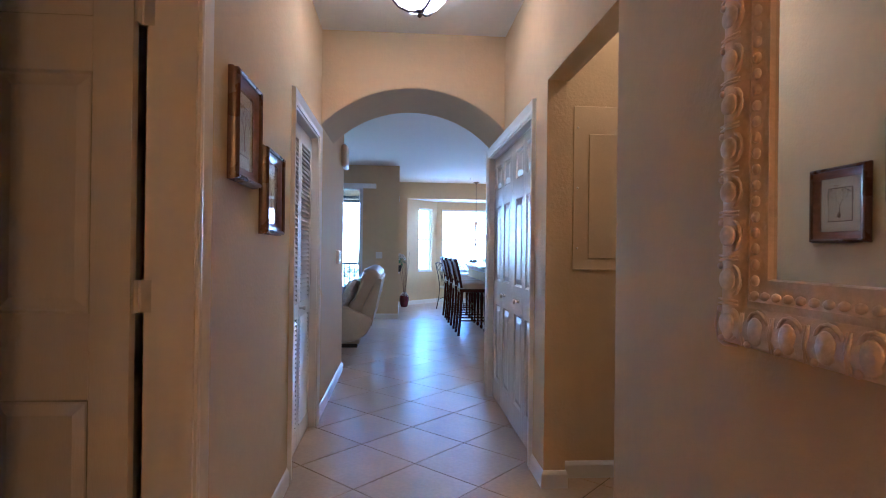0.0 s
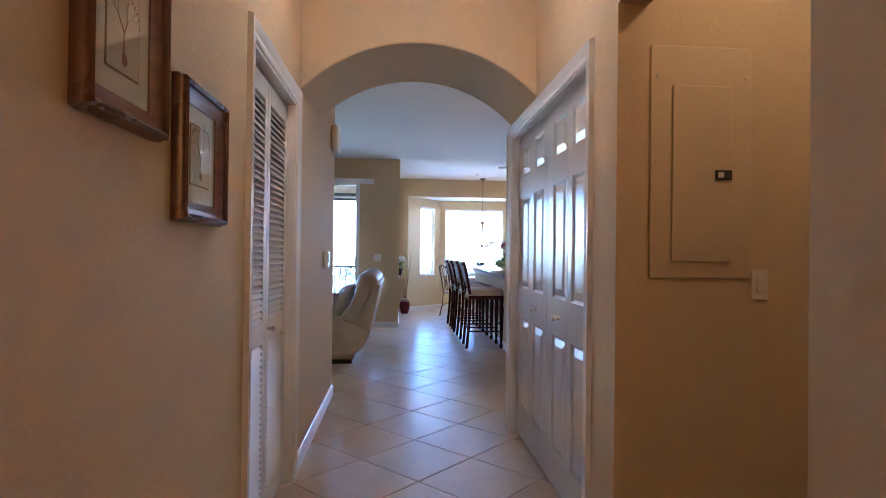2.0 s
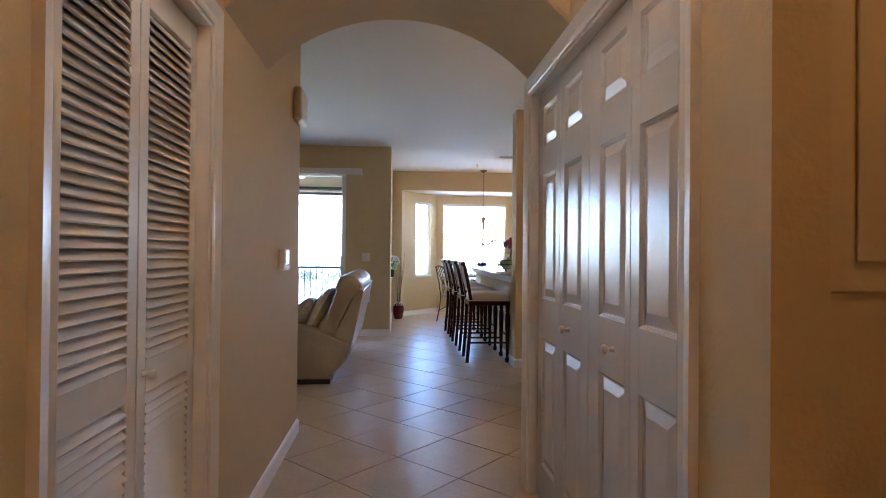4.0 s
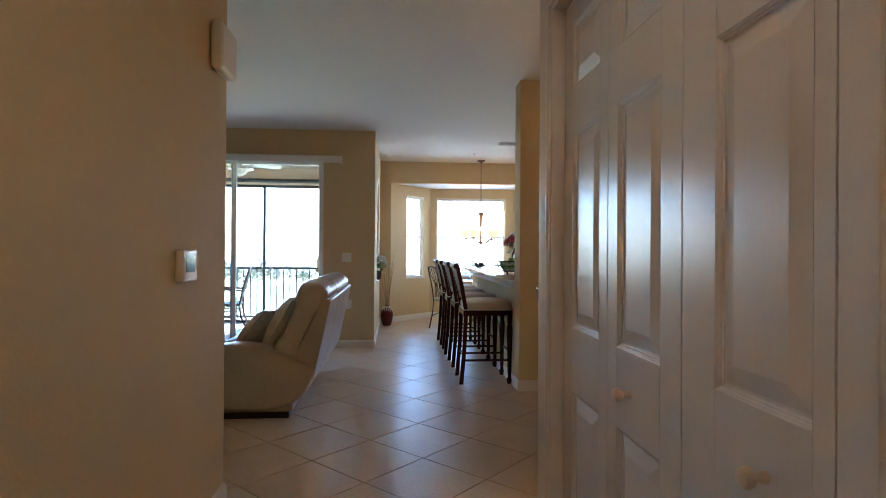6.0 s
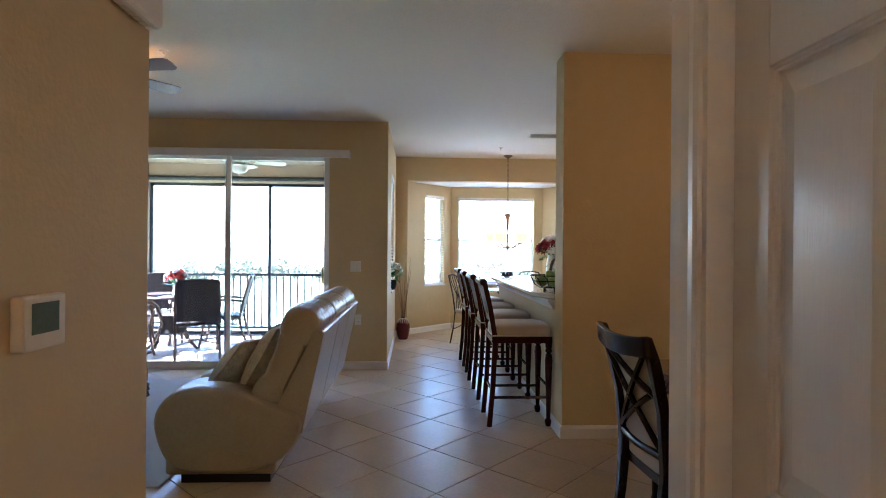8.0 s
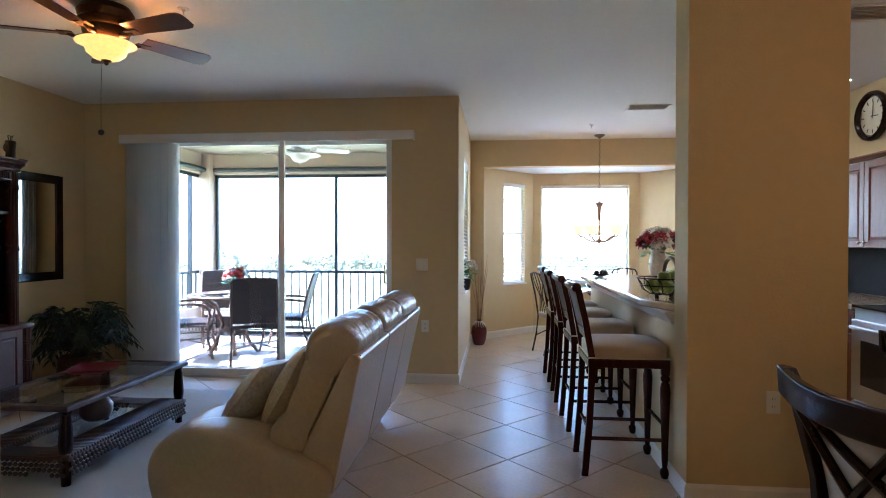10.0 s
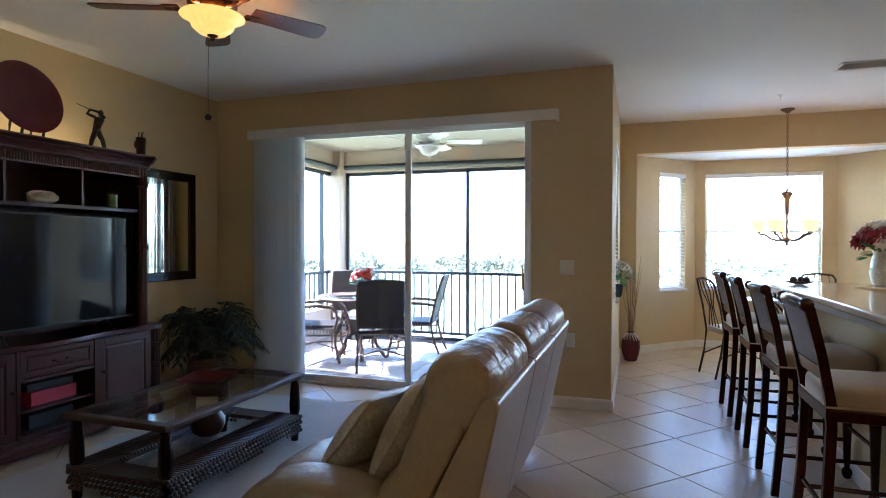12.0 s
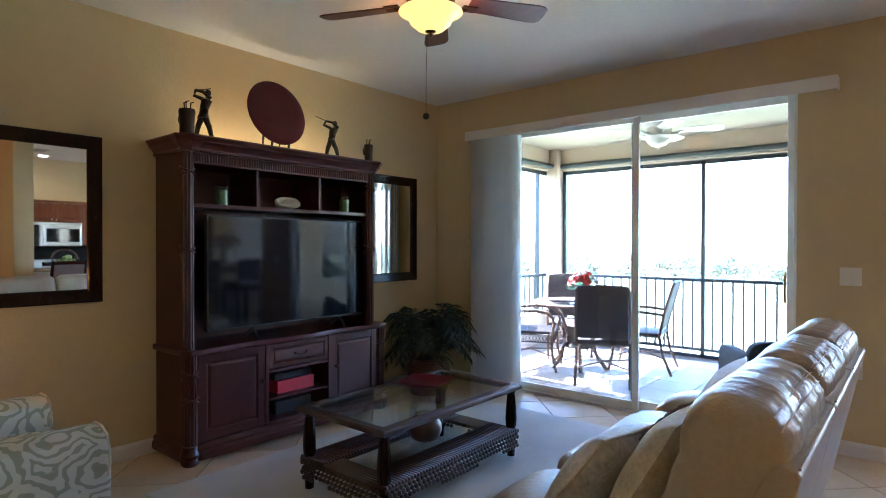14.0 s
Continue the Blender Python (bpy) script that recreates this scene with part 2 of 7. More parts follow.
# hall, left side
wall("wall_hall_left", (HL, -2.0), (HL, 5.395), 0.13, 0, 2.95,
     [(2.35, 3.19, 0, 2.05), (4.645, 5.565, 0, 2.02)], label="tan textured hall wall with a doorway and louvred closet")
# hall, right side (face towards -x: walk from north to south so that the body lies to +x)
wall("wall_hall_right", (HR, 4.45), (HR, -2.0), 0.115, 0, 2.95,
     [(0.09, 1.66, 0, 2.035), (1.978, 2.95, 0, 2.136)], label="tan textured hall wall with closet and passage opening")
wall("wall_hall_back", (HL, -2.0), (HR, -2.0), -0.12, 0, 2.95, label="tan wall at the entry")
wall("wall_passage_north", (3.0, 2.60), (1.032, 2.60), -0.10, 0, 2.95, label="tan wall with the electrical panel")
wall("wall_passage_south", (1.032, 1.50), (3.0, 1.50), -0.10, 0, 2.95, label="tan side passage wall")
wall("wall_passage_end", (3.0, 1.40), (3.0, 2.70), -0.10, 0, 2.95, label="tan side passage end wall")
# closets
wall("wall_closet_right", (1.65, 4.38), (1.65, 2.70), 0.08, 0, 2.95, material=TRIM, label="white closet back wall")
wall("wall_closet_left", (-1.15, 2.40), (-1.15, 3.80), 0.08, 0, 2.95, material=TRIM, label="white closet back wall")
wall("wall_closet_left_south", (-0.55, 2.48), (-1.15, 2.48), 0.06, 0, 2.95, material=TRIM, label="white closet side wall")
wall("wall_closet_left_north", (-0.55, 3.72), (-1.15, 3.72), -0.06, 0, 2.95, material=TRIM, label="white closet side wall")
# bedroom behind the open door
wall("wall_bedroom_west", (-2.8, -0.6), (-2.8, 2.42), 0.08, 0, 2.95, label="tan bedroom wall")
wall("wall_bedroom_south", (-0.55, -0.6), (-2.8, -0.6), 0.08, 0, 2.95, label="tan bedroom wall")
wall("wall_bedroom_north", (-1.15, 2.40), (-2.8, 2.40), -0.08, 0, 2.95, label="tan bedroom wall")

# the arched passage: a short barrel between hall and living room
bm = bmesh.new()
W2, RISE, SPRING = (HR - HL) / 2, 0.285, 2.13
RAD = (W2 * W2 + RISE * RISE) / (2 * RISE)
curve = []
for i in range(41):
    x = -W2 + 2 * W2 * i / 40
    curve.append((x + (HL + HR) / 2, SPRING + RISE - RAD + math.sqrt(RAD * RAD - x * x)))
rows = []
for y in (3.70, 4.45):
    rows.append(([bm.verts.new((x, y, z)) for x, z in curve], [bm.verts.new((x, y, 2.95)) for x, z in curve]))
for i in range(40):
    (l0, u0), (l1, u1) = rows
    bm.faces.new((l0[i], l0[i + 1], u0[i + 1], u0[i]))
    bm.faces.new((l1[i + 1], l1[i], u1[i], u1[i + 1]))
    bm.faces.new((l0[i + 1], l0[i], l1[i], l1[i + 1]))
    bm.faces.new((u0[i], u0[i + 1], u1[i + 1], u1[i]))
arch = structure("wall_arch", bm, PAINT, "tan plastered barrel arch between hall and living room", "archway", bevel=0.012)

# living, dining, kitchen shell
wall("wall_living_south", (LW, 5.395), (HL - 0.13, 5.395), -0.12, 0, 2.95, label="tan living room wall")
wall("wall_living_west", (LW, 5.31), (LW, LN), 0.15, 0, 2.95, label="tan living room wall with mirrors")
wall("wall_living_north", (LW, LN), (LC, LN), 0.15, 0, 2.95, [(LW * -1 - 2.98, LW * -1 - 0.500, 0, 2.40)],
     label="tan living room wall with sliding glass door")
wall("wall_nook_west", (LC, LN + 0.15), (LC, 12.40), 0.15, 0, 2.95, [(0.74, 1.52, 0.80, 2.30)], label="tan nook wall with a small window")
wall("wall_dining_south", (1.032, 4.45), (3.75, 4.45), -0.12, 0, 2.95, label="tan dining room wall")
wall("wall_kitchen_east", (3.75, 4.33), (3.75, 10.75), -0.12, 0, 2.95, label="tan kitchen wall")
wall("wall_pantry", (3.75, 10.75), (3.20, 10.75), -0.12, 0, 2.95, label="tan pantry wall")
wall("wall_nook_east", (3.20, 10.87), (3.20, 12.40), -0.12, 0, 2.95, label="tan nook wall with a white door")
# nook bay: stubs and header, then three facets
bm = bmesh.new()
box(bm, LC, 0.33, 12.25, 12.40, 0, 2.95)
box(bm, 0.33, 3.10, 12.25, 12.40, 2.39, 2.95)
box(bm, 3.10, 3.20, 12.25, 12.40, 0, 2.95)
structure("wall_bay_header", bm, PAINT, "tan header and stubs of the bay", "wall")
BC0, BC1, BY = 1.05, 2.62, 13.15
wall("wall_bay_left", (0.33, 12.40), (BC0, BY), 0.13, 0, 2.6, [(0.40, 0.86, 0.76, 2.22)], label="tan angled bay wall with a narrow window")
wall("wall_bay_middle", (BC0, BY), (BC1, BY), 0.13, 0, 2.6, [(0.12, 1.42, 0.76, 2.22)], label="tan bay wall with a wide window")
wall("wall_bay_right", (BC1, BY), (3.34, 12.40), 0.13, 0, 2.6, label="plain tan angled bay wall")

# ceilings
structure("ceiling_hall", bx(-2.9, 3.1, -2.1, 3.70, HCEIL, HCEIL + 0.1), CEIL, "white textured hall ceiling", "ceiling")
bm = bmesh.new()
box(bm, LW - 0.1, LC, 4.45, LN + 0.1, CEILZ, CEILZ + 0.1)
box(bm, LC, 3.85, 4.45, 12.30, CEILZ, CEILZ + 0.1)
structure("ceiling_living", bm, CEIL, "white textured living and kitchen ceiling", "ceiling")
structure("ceiling_bay", bx(0.2, 3.45, 12.40, 13.3, 2.395, 2.5), CEIL, "white dropped bay ceiling", "ceiling")

# unseen flat slab added over everything, so that daylight comes in by the openings alone
structure("roof", bx(-4.3, 4.2, -2.4, 13.6, 2.96, 3.2), STUCCO, "unseen flat slab added above to block daylight", "roof")
# building below and the storey's slab
structure("building_base", bx(-4.0, 4.0, -2.3, 13.2, -3.2, -0.06), STUCCO, "cream stucco ground storey", "building")

# lanai shell
LY, LX0 = 12.60, -3.85
structure("lanai_floor", bx(-4.1, LC - 0.15, LN + 0.15, LY + 0.15, -0.05, -0.025), GROUT, "grouted lanai floor bed", "floor")
structure("lanai_ceiling", bx(-4.1, LC - 0.15, LN + 0.15, LY + 0.2, 2.66, 2.75), mat("cream_lanai_ceiling_paint", (0.34, 0.29, 0.235), 0.7, var=0.06, grain=(1, 20), bump=0.15, bump_scale=40), "cream lanai ceiling", "ceiling")
bm = bmesh.new()
box(bm, LX0 - 0.15, LX0 + 0.12, LY - 0.12, LY + 0.15, -0.05, 2.7)          # corner pier
box(bm, LX0 + 0.12, LC - 0.15, LY, LY + 0.15, 2.36, 2.7)                  # north beam
box(bm, LX0 - 0.15, LX0, LN + 0.15, LY - 0.12, 2.36, 2.7)                 # west beam
box(bm, LX0 - 0.15, LX0, LN + 0.15, LN + 0.75, -0.05, 2.36)
box(bm, LX0 - 0.14, LX0 - 0.01, LN + 0.75, LY - 0.12, -0.05, 0.40)         # low wall under the west screen
structure("wall_lanai", bm, STUCCO, "cream stucco pier and beams of the lanai", "wall", bevel=0.01)

# floor bed under the tiles
bm = bmesh.new()
box(bm, LW - 0.1, 3.85, -2.1, LN, -0.05, -0.004)
box(bm, LC - 0.1, 3.45, LN, 13.2, -0.05, -0.004)
floor = structure("floor", bm, GROUT, "beige ceramic tile floor laid on the diagonal", "floor")


# ---------------------------------------------------------------- trim
CASING = [(0, 0), (0, 0.010), (0.008, 0.014), (0.028, 0.011), (0.046, 0.016), (0.060, 0.019), (0.070, 0.021), (0.076, 0.0)]
BASE = [(0, 0), (0.013, 0), (0.013, 0.070), (0.010, 0.080), (0.006, 0.088), (0, 0.092)]


def casing(name, path, normal, label="white moulded door casing"):
    bm = bmesh.new()
    sweep(bm, CASING, path, up=normal)
    return structure(name, bm, TRIM, label, "trim")


def baseboard(path):
    """White baseboard along the wall's foot; the room lies to the left of the path."""
    bm = bmesh.new()
    sweep(bm, BASE, [(*p, 0) for p in path])
    structure("baseboard", bm, TRIM, "white painted wooden baseboard", "baseboard")


def jamb(name, x0, x1, y0, y1, top, t=0.018):
    bm = bmesh.new()
    box(bm, x0, x1, y0, y0 + t, 0, top)
    box(bm, x0, x1, y1 - t, y1, 0, top)
    box(bm, x0, x1, y0 + t, y1 - t, top - t, top)
    return structure(name, bm, TRIM, "white painted door jamb", "trim")


jamb("trim_door_jamb", HL - 0.132, HL + 0.002, 0.35, 1.19, 2.05)
jamb("trim_louvre_jamb", HL - 0.132, HL + 0.002, 2.645, 3.565, 2.02)
jamb("trim_closet_jamb", HR - 0.002, HR + 0.117, 2.79, 4.36, 2.035)
X = (1, 0, 0)
casing("trim_casing_door", [(HL, 0.355, 0), (HL, 0.355, 2.045), (HL, 1.185, 2.045), (HL, 1.185, 0)], X)
casing("trim_casing_louvre", [(HL, 2.648, 0), (HL, 2.648, 2.016), (HL, 3.562, 2.016), (HL, 3.562, 0)], X)
casing("trim_casing_closet", [(HR, 4.357, 0), (HR, 4.357, 2.031), (HR, 2.793, 2.031), (HR, 2.793, 0)], (-1, 0, 0))
baseboard([(HL, 2.56), (HL, 1.275)])
baseboard([(HL - 0.13, 5.395), (HL, 5.395), (HL, 3.66)])
baseboard([(HR, -1.9), (HR, 1.50), (HR + 0.115, 1.50), (2.9, 1.50)])
baseboard([(2.9, 2.60), (HR + 0.115, 2.60), (HR + 0.115, 2.472), (HR, 2.472), (HR, 2.715)])
baseboard([(HR, 4.436), (HR, 4.45), (3.7, 4.45)])
baseboard([(-2.84, LN), (LW, LN), (LW, 5.6)])
baseboard([(0.33, 12.40), (0.33, 12.25), (LC, 12.25), (LC, LN), (-0.46, LN)])
baseboard([(3.34, 12.40), (BC1, BY), (BC0, BY), (0.33, 12.40)])


# ---------------------------------------------------------------- hall things
def panel_leaf(bm, w, h, t, xs, zs, sink=0.009, rim=0.028, back=True, lip=0.0):
    """A panelled leaf, x across, z up, front at y = 0, body to +y. xs, zs: (from, to) of the panels."""
    cols, z_rows = sorted(xs), sorted(zs)
    xe = [0.0] + [v for c in cols for v in c] + [w]
    ze = [0.0] + [v for r in z_rows for v in r] + [h]
    for i in range(0, len(xe), 2):
        box(bm, xe[i], xe[i + 1], 0, t, 0, h)
    for c in cols:
        for j in range(0, len(ze), 2):
            box(bm, c[0], c[1], 0, t, ze[j], ze[j + 1])
        for r in z_rows:
            o = [(c[0], r[0]), (c[1], r[0]), (c[1], r[1]), (c[0], r[1])]
            k = 0.006

            def loop(e, y):
                return [bm.verts.new((x + (e if x == c[0] else -e), y, z + (e if z == r[0] else -e))) for x, z in o]
            lips = [loop(0, 0), loop(k, sink), loop(k + 0.007, sink), loop(k + rim, 0.002)]
            if lip:   # stepped ovolo round the sunk field
                lips[1:1] = [loop(0.002, 0.003), loop(lip * 0.45, 0.0035), loop(lip * 0.55, 0.0065), loop(lip * 0.9, 0.007)]
                lips[5:] = [loop(lip, sink), loop(lip + 0.006, sink), loop(lip + rim, 0.002)]
            for a, b in zip(lips, lips[1:]):
                for q in range(4):
                    bm.faces.new((a[q], a[(q + 1) % 4], b[(q + 1) % 4], b[q]))
            bm.faces.new(lips[-1])
            if back:
                box(bm, c[0], c[1], t * 0.6, t * 0.95, r[0], r[1])


# open six-panel door
door = thing("door_1", "white six-panel door standing open beside its jamb", "door", pose(-0.578, 1.145, 0.008, 0, 0, 180))
door["kind"] = "structure"
bm = bmesh.new()
panel_leaf(bm, 0.80, 2.02, 0.035, ((0.105, 0.355), (0.445, 0.695)), ((0.24, 0.81), (1.045, 1.70), (1.85, 1.94)), 0.010, 0.035)
for v in bm.verts:
    v.co = Vector((v.co.x, -v.co.y, v.co.z))
part("leaf", bm, DOORP, door, bevel=0.0015)
STEEL = mat("painted_hinge_steel", (0.62, 0.60, 0.57), 0.35, metal=0.4, var=0.05)
hinge_at = (0.25, 1.09, 1.885)
for z in hinge_at:
    bm = bmesh.new()
    tube(bm, [(-0.012, -0.030, z - 0.045), (-0.012, -0.030, z + 0.045)], 0.006, 10)
    box(bm, -0.046, -0.012, -0.0285, -0.0265, z - 0.045, z + 0.045)
    box(bm, -0.012, -0.006, -0.030, 0.004, z - 0.045, z + 0.045)
    part("hinge", bm, STEEL, door, "white painted steel hinge", smooth=True)

# louvred bifold closet door
lv = thing("louvre_door", "white louvred bifold closet door, closed", "door", pose(HL - 0.042, 2.667, 0.008, 0, 0, 90))
slat_me = None
for k in range(2):
    x0 = k * 0.440
    bm = bmesh.new()
    w, h, st = 0.436, 1.98, 0.055
    box(bm, x0, x0 + st, 0, 0.028, 0, h)
    box(bm, x0 + w - st, x0 + w, 0, 0.028, 0, h)
    for a, b in ((0, 0.13), (0.80, 0.90), (1.89, h)):
        box(bm, x0 + st, x0 + w - st, 0, 0.028, a, b)
    leaf = part("leaf", bm, LOUVP, lv, bevel=0.003)
    if slat_me is None:
        sb = bmesh.new()
        box(sb, 0, w - 2 * st, -0.024, 0.024, -0.003, 0.003)
        bmesh.ops.recalc_face_normals(sb, faces=sb.faces[:])
        slat_me = bpy.data.meshes.new("slat")
        sb.to_mesh(slat_me)
        sb.free()
        slat_me.materials.append(LOUVP)
    for a, b in ((0.13, 0.80), (0.90, 1.89)):
        n = round((b - a) / 0.0285)
        for i in range(n):
            s = new("slat", slat_me)
            s.parent = leaf
            s.matrix_basis = pose(x0 + st, 0.014, a + (i + 0.5) * (b - a) / n, 50, 0, 0)


def knob(parent, x, z, material, y=0.0, r=0.017):
    bm = bmesh.new()
    lathe(bm, [(0.010, 0), (0.009, 0.006), (0.006, 0.012), (0.007, 0.018), (r * 0.9, 0.024), (r, 0.031), (r * 0.85, 0.038), (r * 0.4, 0.041)], 18, (x, y, z), (0, -1, 0))
    part("knob", bm, material, parent, smooth=True)


KNOBM = mat("almond_door_knob", (0.62, 0.50, 0.34), 0.3, var=0.05)
knob(lv, 0.475, 0.86, TRIM, r=0.013)

# panelled bifold closet doors
bf = thing("bifold_door", "white panelled bifold closet doors, closed", "door", pose(HR + 0.040, 4.340, 0.008, 0, 0, -90))
# the stiles are wide at the outer edges and narrow at the folds
for k, span in enumerate(((0.088, 0.318), (0.062, 0.292), (0.112, 0.342), (0.062, 0.292))):
    bm = bmesh.new()
    panel_leaf(bm, 0.3800, 1.995, 0.032, (span,), ((0.17, 0.79), (0.987, 1.590), (1.730, 1.925)), 0.012, 0.040, lip=0.010)
    leaf = part("leaf", bm, DOORP, bf, bevel=0.0015, m=Matrix.Translation((k * 0.3835, 0, 0)))
    for z in (0.25, 1.10, 1.85):
        if k in (0, 2):
            bm = bmesh.new()
            tube(bm, [(k * 0.3835 + 0.3818, 0.030, z), (k * 0.3835 + 0.3818, 0.030, z + 0.07)], 0.0045, 8)
            part("hinge", bm, STEEL, bf, "white painted steel hinge", smooth=True)
part("track", bx(-0.005, 1.535, 0.004, 0.032, 1.998, 2.008), STEEL, bf, "white painted steel track")
knob(bf, 0.528, 0.890, KNOBM)
knob(bf, 1.015, 0.890, KNOBM)

# framed prints
OAK = mat("carved_walnut_frame", (0.20, 0.075, 0.028), 0.33, var=0.4, grain=(8, 60), stretch=(1, 6, 6), coat=0.2)
PEWTER = mat("grey_bronze_frame_edge", (0.12, 0.055, 0.030), 0.28, metal=0.0, var=0.2)
MATB = mat("cream_mat_board", (0.70, 0.62, 0.46), 0.8, var=0.04)
PRINT = mat("aged_print_paper", (0.60, 0.52, 0.37), 0.75, var=0.12, grain=(14, 90))
INK = mat("brown_print_ink", (0.16, 0.10, 0.06), 0.7, var=0.3)
REDINK = mat("faded_red_print_ink", (0.26, 0.09, 0.06), 0.7, var=0.3)
PICGLASS = glass_mat("picture_glass", (0.97, 0.97, 0.97))


def picture(y0, z0, w, h, ink, seed, label):
    """A framed botanical print on the left hall wall; local x runs along +y, y out of the wall."""
    root = thing("picture_frame", label, "picture", Matrix(((0, 1, 0, HL + 0.001), (1, 0, 0, y0), (0, 0, 1, z0), (0, 0, 0, 1))), "framed prints on the hall wall")
    path = [(w, 0, 0), (w, 0, h), (0, 0, h), (0, 0, 0)]
    for nm, prof, mt in (("frame", [(0, 0), (0, 0.020), (-0.008, 0.026), (-0.022, 0.024), (-0.036, 0.016), (-0.048, 0.012), (-0.048, 0)], OAK),
                         ("frame_edge", [(0.006, 0.0), (0.006, 0.016), (0.002, 0.022), (0.002, 0.032), (-0.005, 0.038), (-0.013, 0.033), (-0.013, 0.0)], PEWTER)):
        bm = bmesh.new()
        sweep(bm, prof, path, closed=True, up=(0, 1, 0))
        part(nm, bm, mt, root, smooth=True)
    e = 0.044
    part("mat_board", bx(e, w - e, 0.002, 0.008, e, h - e), MATB, root)
    e = 0.098
    part("print_border", bx(e - 0.004, w - e + 0.004, 0.008, 0.0095, e - 0.004, h - e + 0.004), INK, root)
    part("print", bx(e, w - e, 0.009, 0.0105, e, h - e), PRINT, root)
    rg = random.Random(seed)
    bm = bmesh.new()

    def branch(p, a, ln, r, depth):
        q = p + Vector((math.sin(a), 0, math.cos(a))) * ln
        tube(bm, [p, q], [r, r * 0.7], 5, flat=0.4)
        if depth:
            for s in (-1, 1):
                branch(q, a + s * rg.uniform(0.3, 0.7), ln * rg.uniform(0.6, 0.85), r * 0.65, depth - 1)
        else:
            ball(bm, q, 0.0035, 0.001, 0.004, 6)
    branch(Vector((w / 2, 0.0107, e + 0.03)), 0.0, (h - 2 * e) * 0.28, 0.0028, 4)
    ball(bm, (w / 2 + 0.004, 0.0107, e + 0.027), 0.012, 0.0012, 0.014, 8)
    part("drawing", bm, ink, root, "faded drawing of a branching plant")
    part("glazing", bx(0.045, w - 0.045, 0.0125, 0.0135, 0.045, h - 0.045), PICGLASS, root)


picture(1.468, 1.470, 0.325, 0.365, REDINK, 2, "walnut-framed faded red botanical print on the tan wall")
picture(1.902, 1.300, 0.338, 0.350, INK, 5, "walnut-framed brown botanical print on the tan wall")

# carved cream mirror
CREAM = mat("antique_cream_plaster", (0.66, 0.54, 0.40), 0.5, var=0.12, grain=(12, 80), bump=0.1)
MW, MH, MY1, MZ0 = 1.05, 1.25, 0.782, 1.036
cm = thing("carved_mirror", "large wall mirror in a carved cream frame", "mirror", Matrix(((0, -1, 0, HR - 0.001), (-1, 0, 0, MY1), (0, 0, 1, MZ0), (0, 0, 0, 1))))
bm = bmesh.new()
sweep(bm, [(0, 0), (0, 0.022), (-0.010, 0.036), (-0.030, 0.046), (-0.055, 0.042), (-0.075, 0.028), (-0.085, 0.024), (-0.100, 0.030), (-0.112, 0.022), (-0.128, 0.018), (-0.145, 0.020), (-0.150, 0.006), (-0.150, 0)],
      [(MW, 0, 0), (MW, 0, MH), (0, 0, MH), (0, 0, 0)], closed=True, up=(0, 1, 0))
part("frame", bm, CREAM, cm, smooth=True)
part("glass", bx(0.146, MW - 0.146, 0.004, 0.010, 0.146, MH - 0.146), MIRROR, cm, "clear mirror glass")


def shared(name, build, material, smooth=True):
    bm = bmesh.new()
    build(bm)
    bmesh.ops.recalc_face_normals(bm, faces=bm.faces[:])
    me = bpy.data.meshes.new(name)
    bm.to_mesh(me)
    bm.free()
    me.materials.append(material)
    for f in me.polygons:
        f.use_smooth = smooth
    return me


def egg_build(bm):
    """A fat oval in a raised horseshoe scroll, with a leaf tongue beside it."""
    ball(bm, (0, 0.003, 0), 0.030, 0.007, 0.024, 12)
    tube(bm, [(0.040 * math.cos(a), -0.002, 0.035 * math.sin(a)) for a in [math.radians(-115 + 23 * i) for i in range(11)]], [0.002, 0.003, 0.004, 0.0045, 0.0045, 0.0045, 0.0045, 0.0045, 0.004, 0.003, 0.002], 6)
    for s in (-1, 1):
        tube(bm, [(-0.036, 0.0, s * 0.043), (0.0, 0.004, s * 0.046), (0.034, 0.0, s * 0.044)], [0.002, 0.005, 0.002], 6)
    ball(bm, (-0.030, 0.0, 0.030), 0.008, 0.007, 0.008, 8)


egg_me = shared("egg", egg_build, CREAM)
bead_me = shared("bead", lambda bm: ball(bm, (0, 0, 0), 0.010, 0.008, 0.012, 8), CREAM)
for s, ln in (("v", MH), ("h", MW)):
    n, nb = int(ln / 0.095), int((ln - 0.22) / 0.032)
    for sgn in (0, 1):
        for i in range(n):
            u = 0.045 + (ln - 0.09) * i / (n - 1)
            ob = new("egg", egg_me)
            ob.parent = cm
            ob.matrix_basis = pose((MW - 0.040 if sgn else 0.040), 0.040, u, 0, 180 if sgn else 0, 0) if s == "v" else pose(u, 0.040, (MH - 0.040 if sgn else 0.040), 0, 90 if sgn else -90, 0)
        for i in range(nb):
            u = 0.11 + (ln - 0.22) * i / (nb - 1)
            ob = new("bead", bead_me)
            ob.parent = cm
            ob.matrix_basis = pose((MW - 0.112 if sgn else 0.112), 0.025, u) if s == "v" else pose(u, 0.025, (MH - 0.112 if sgn else 0.112), 0, 90, 0)

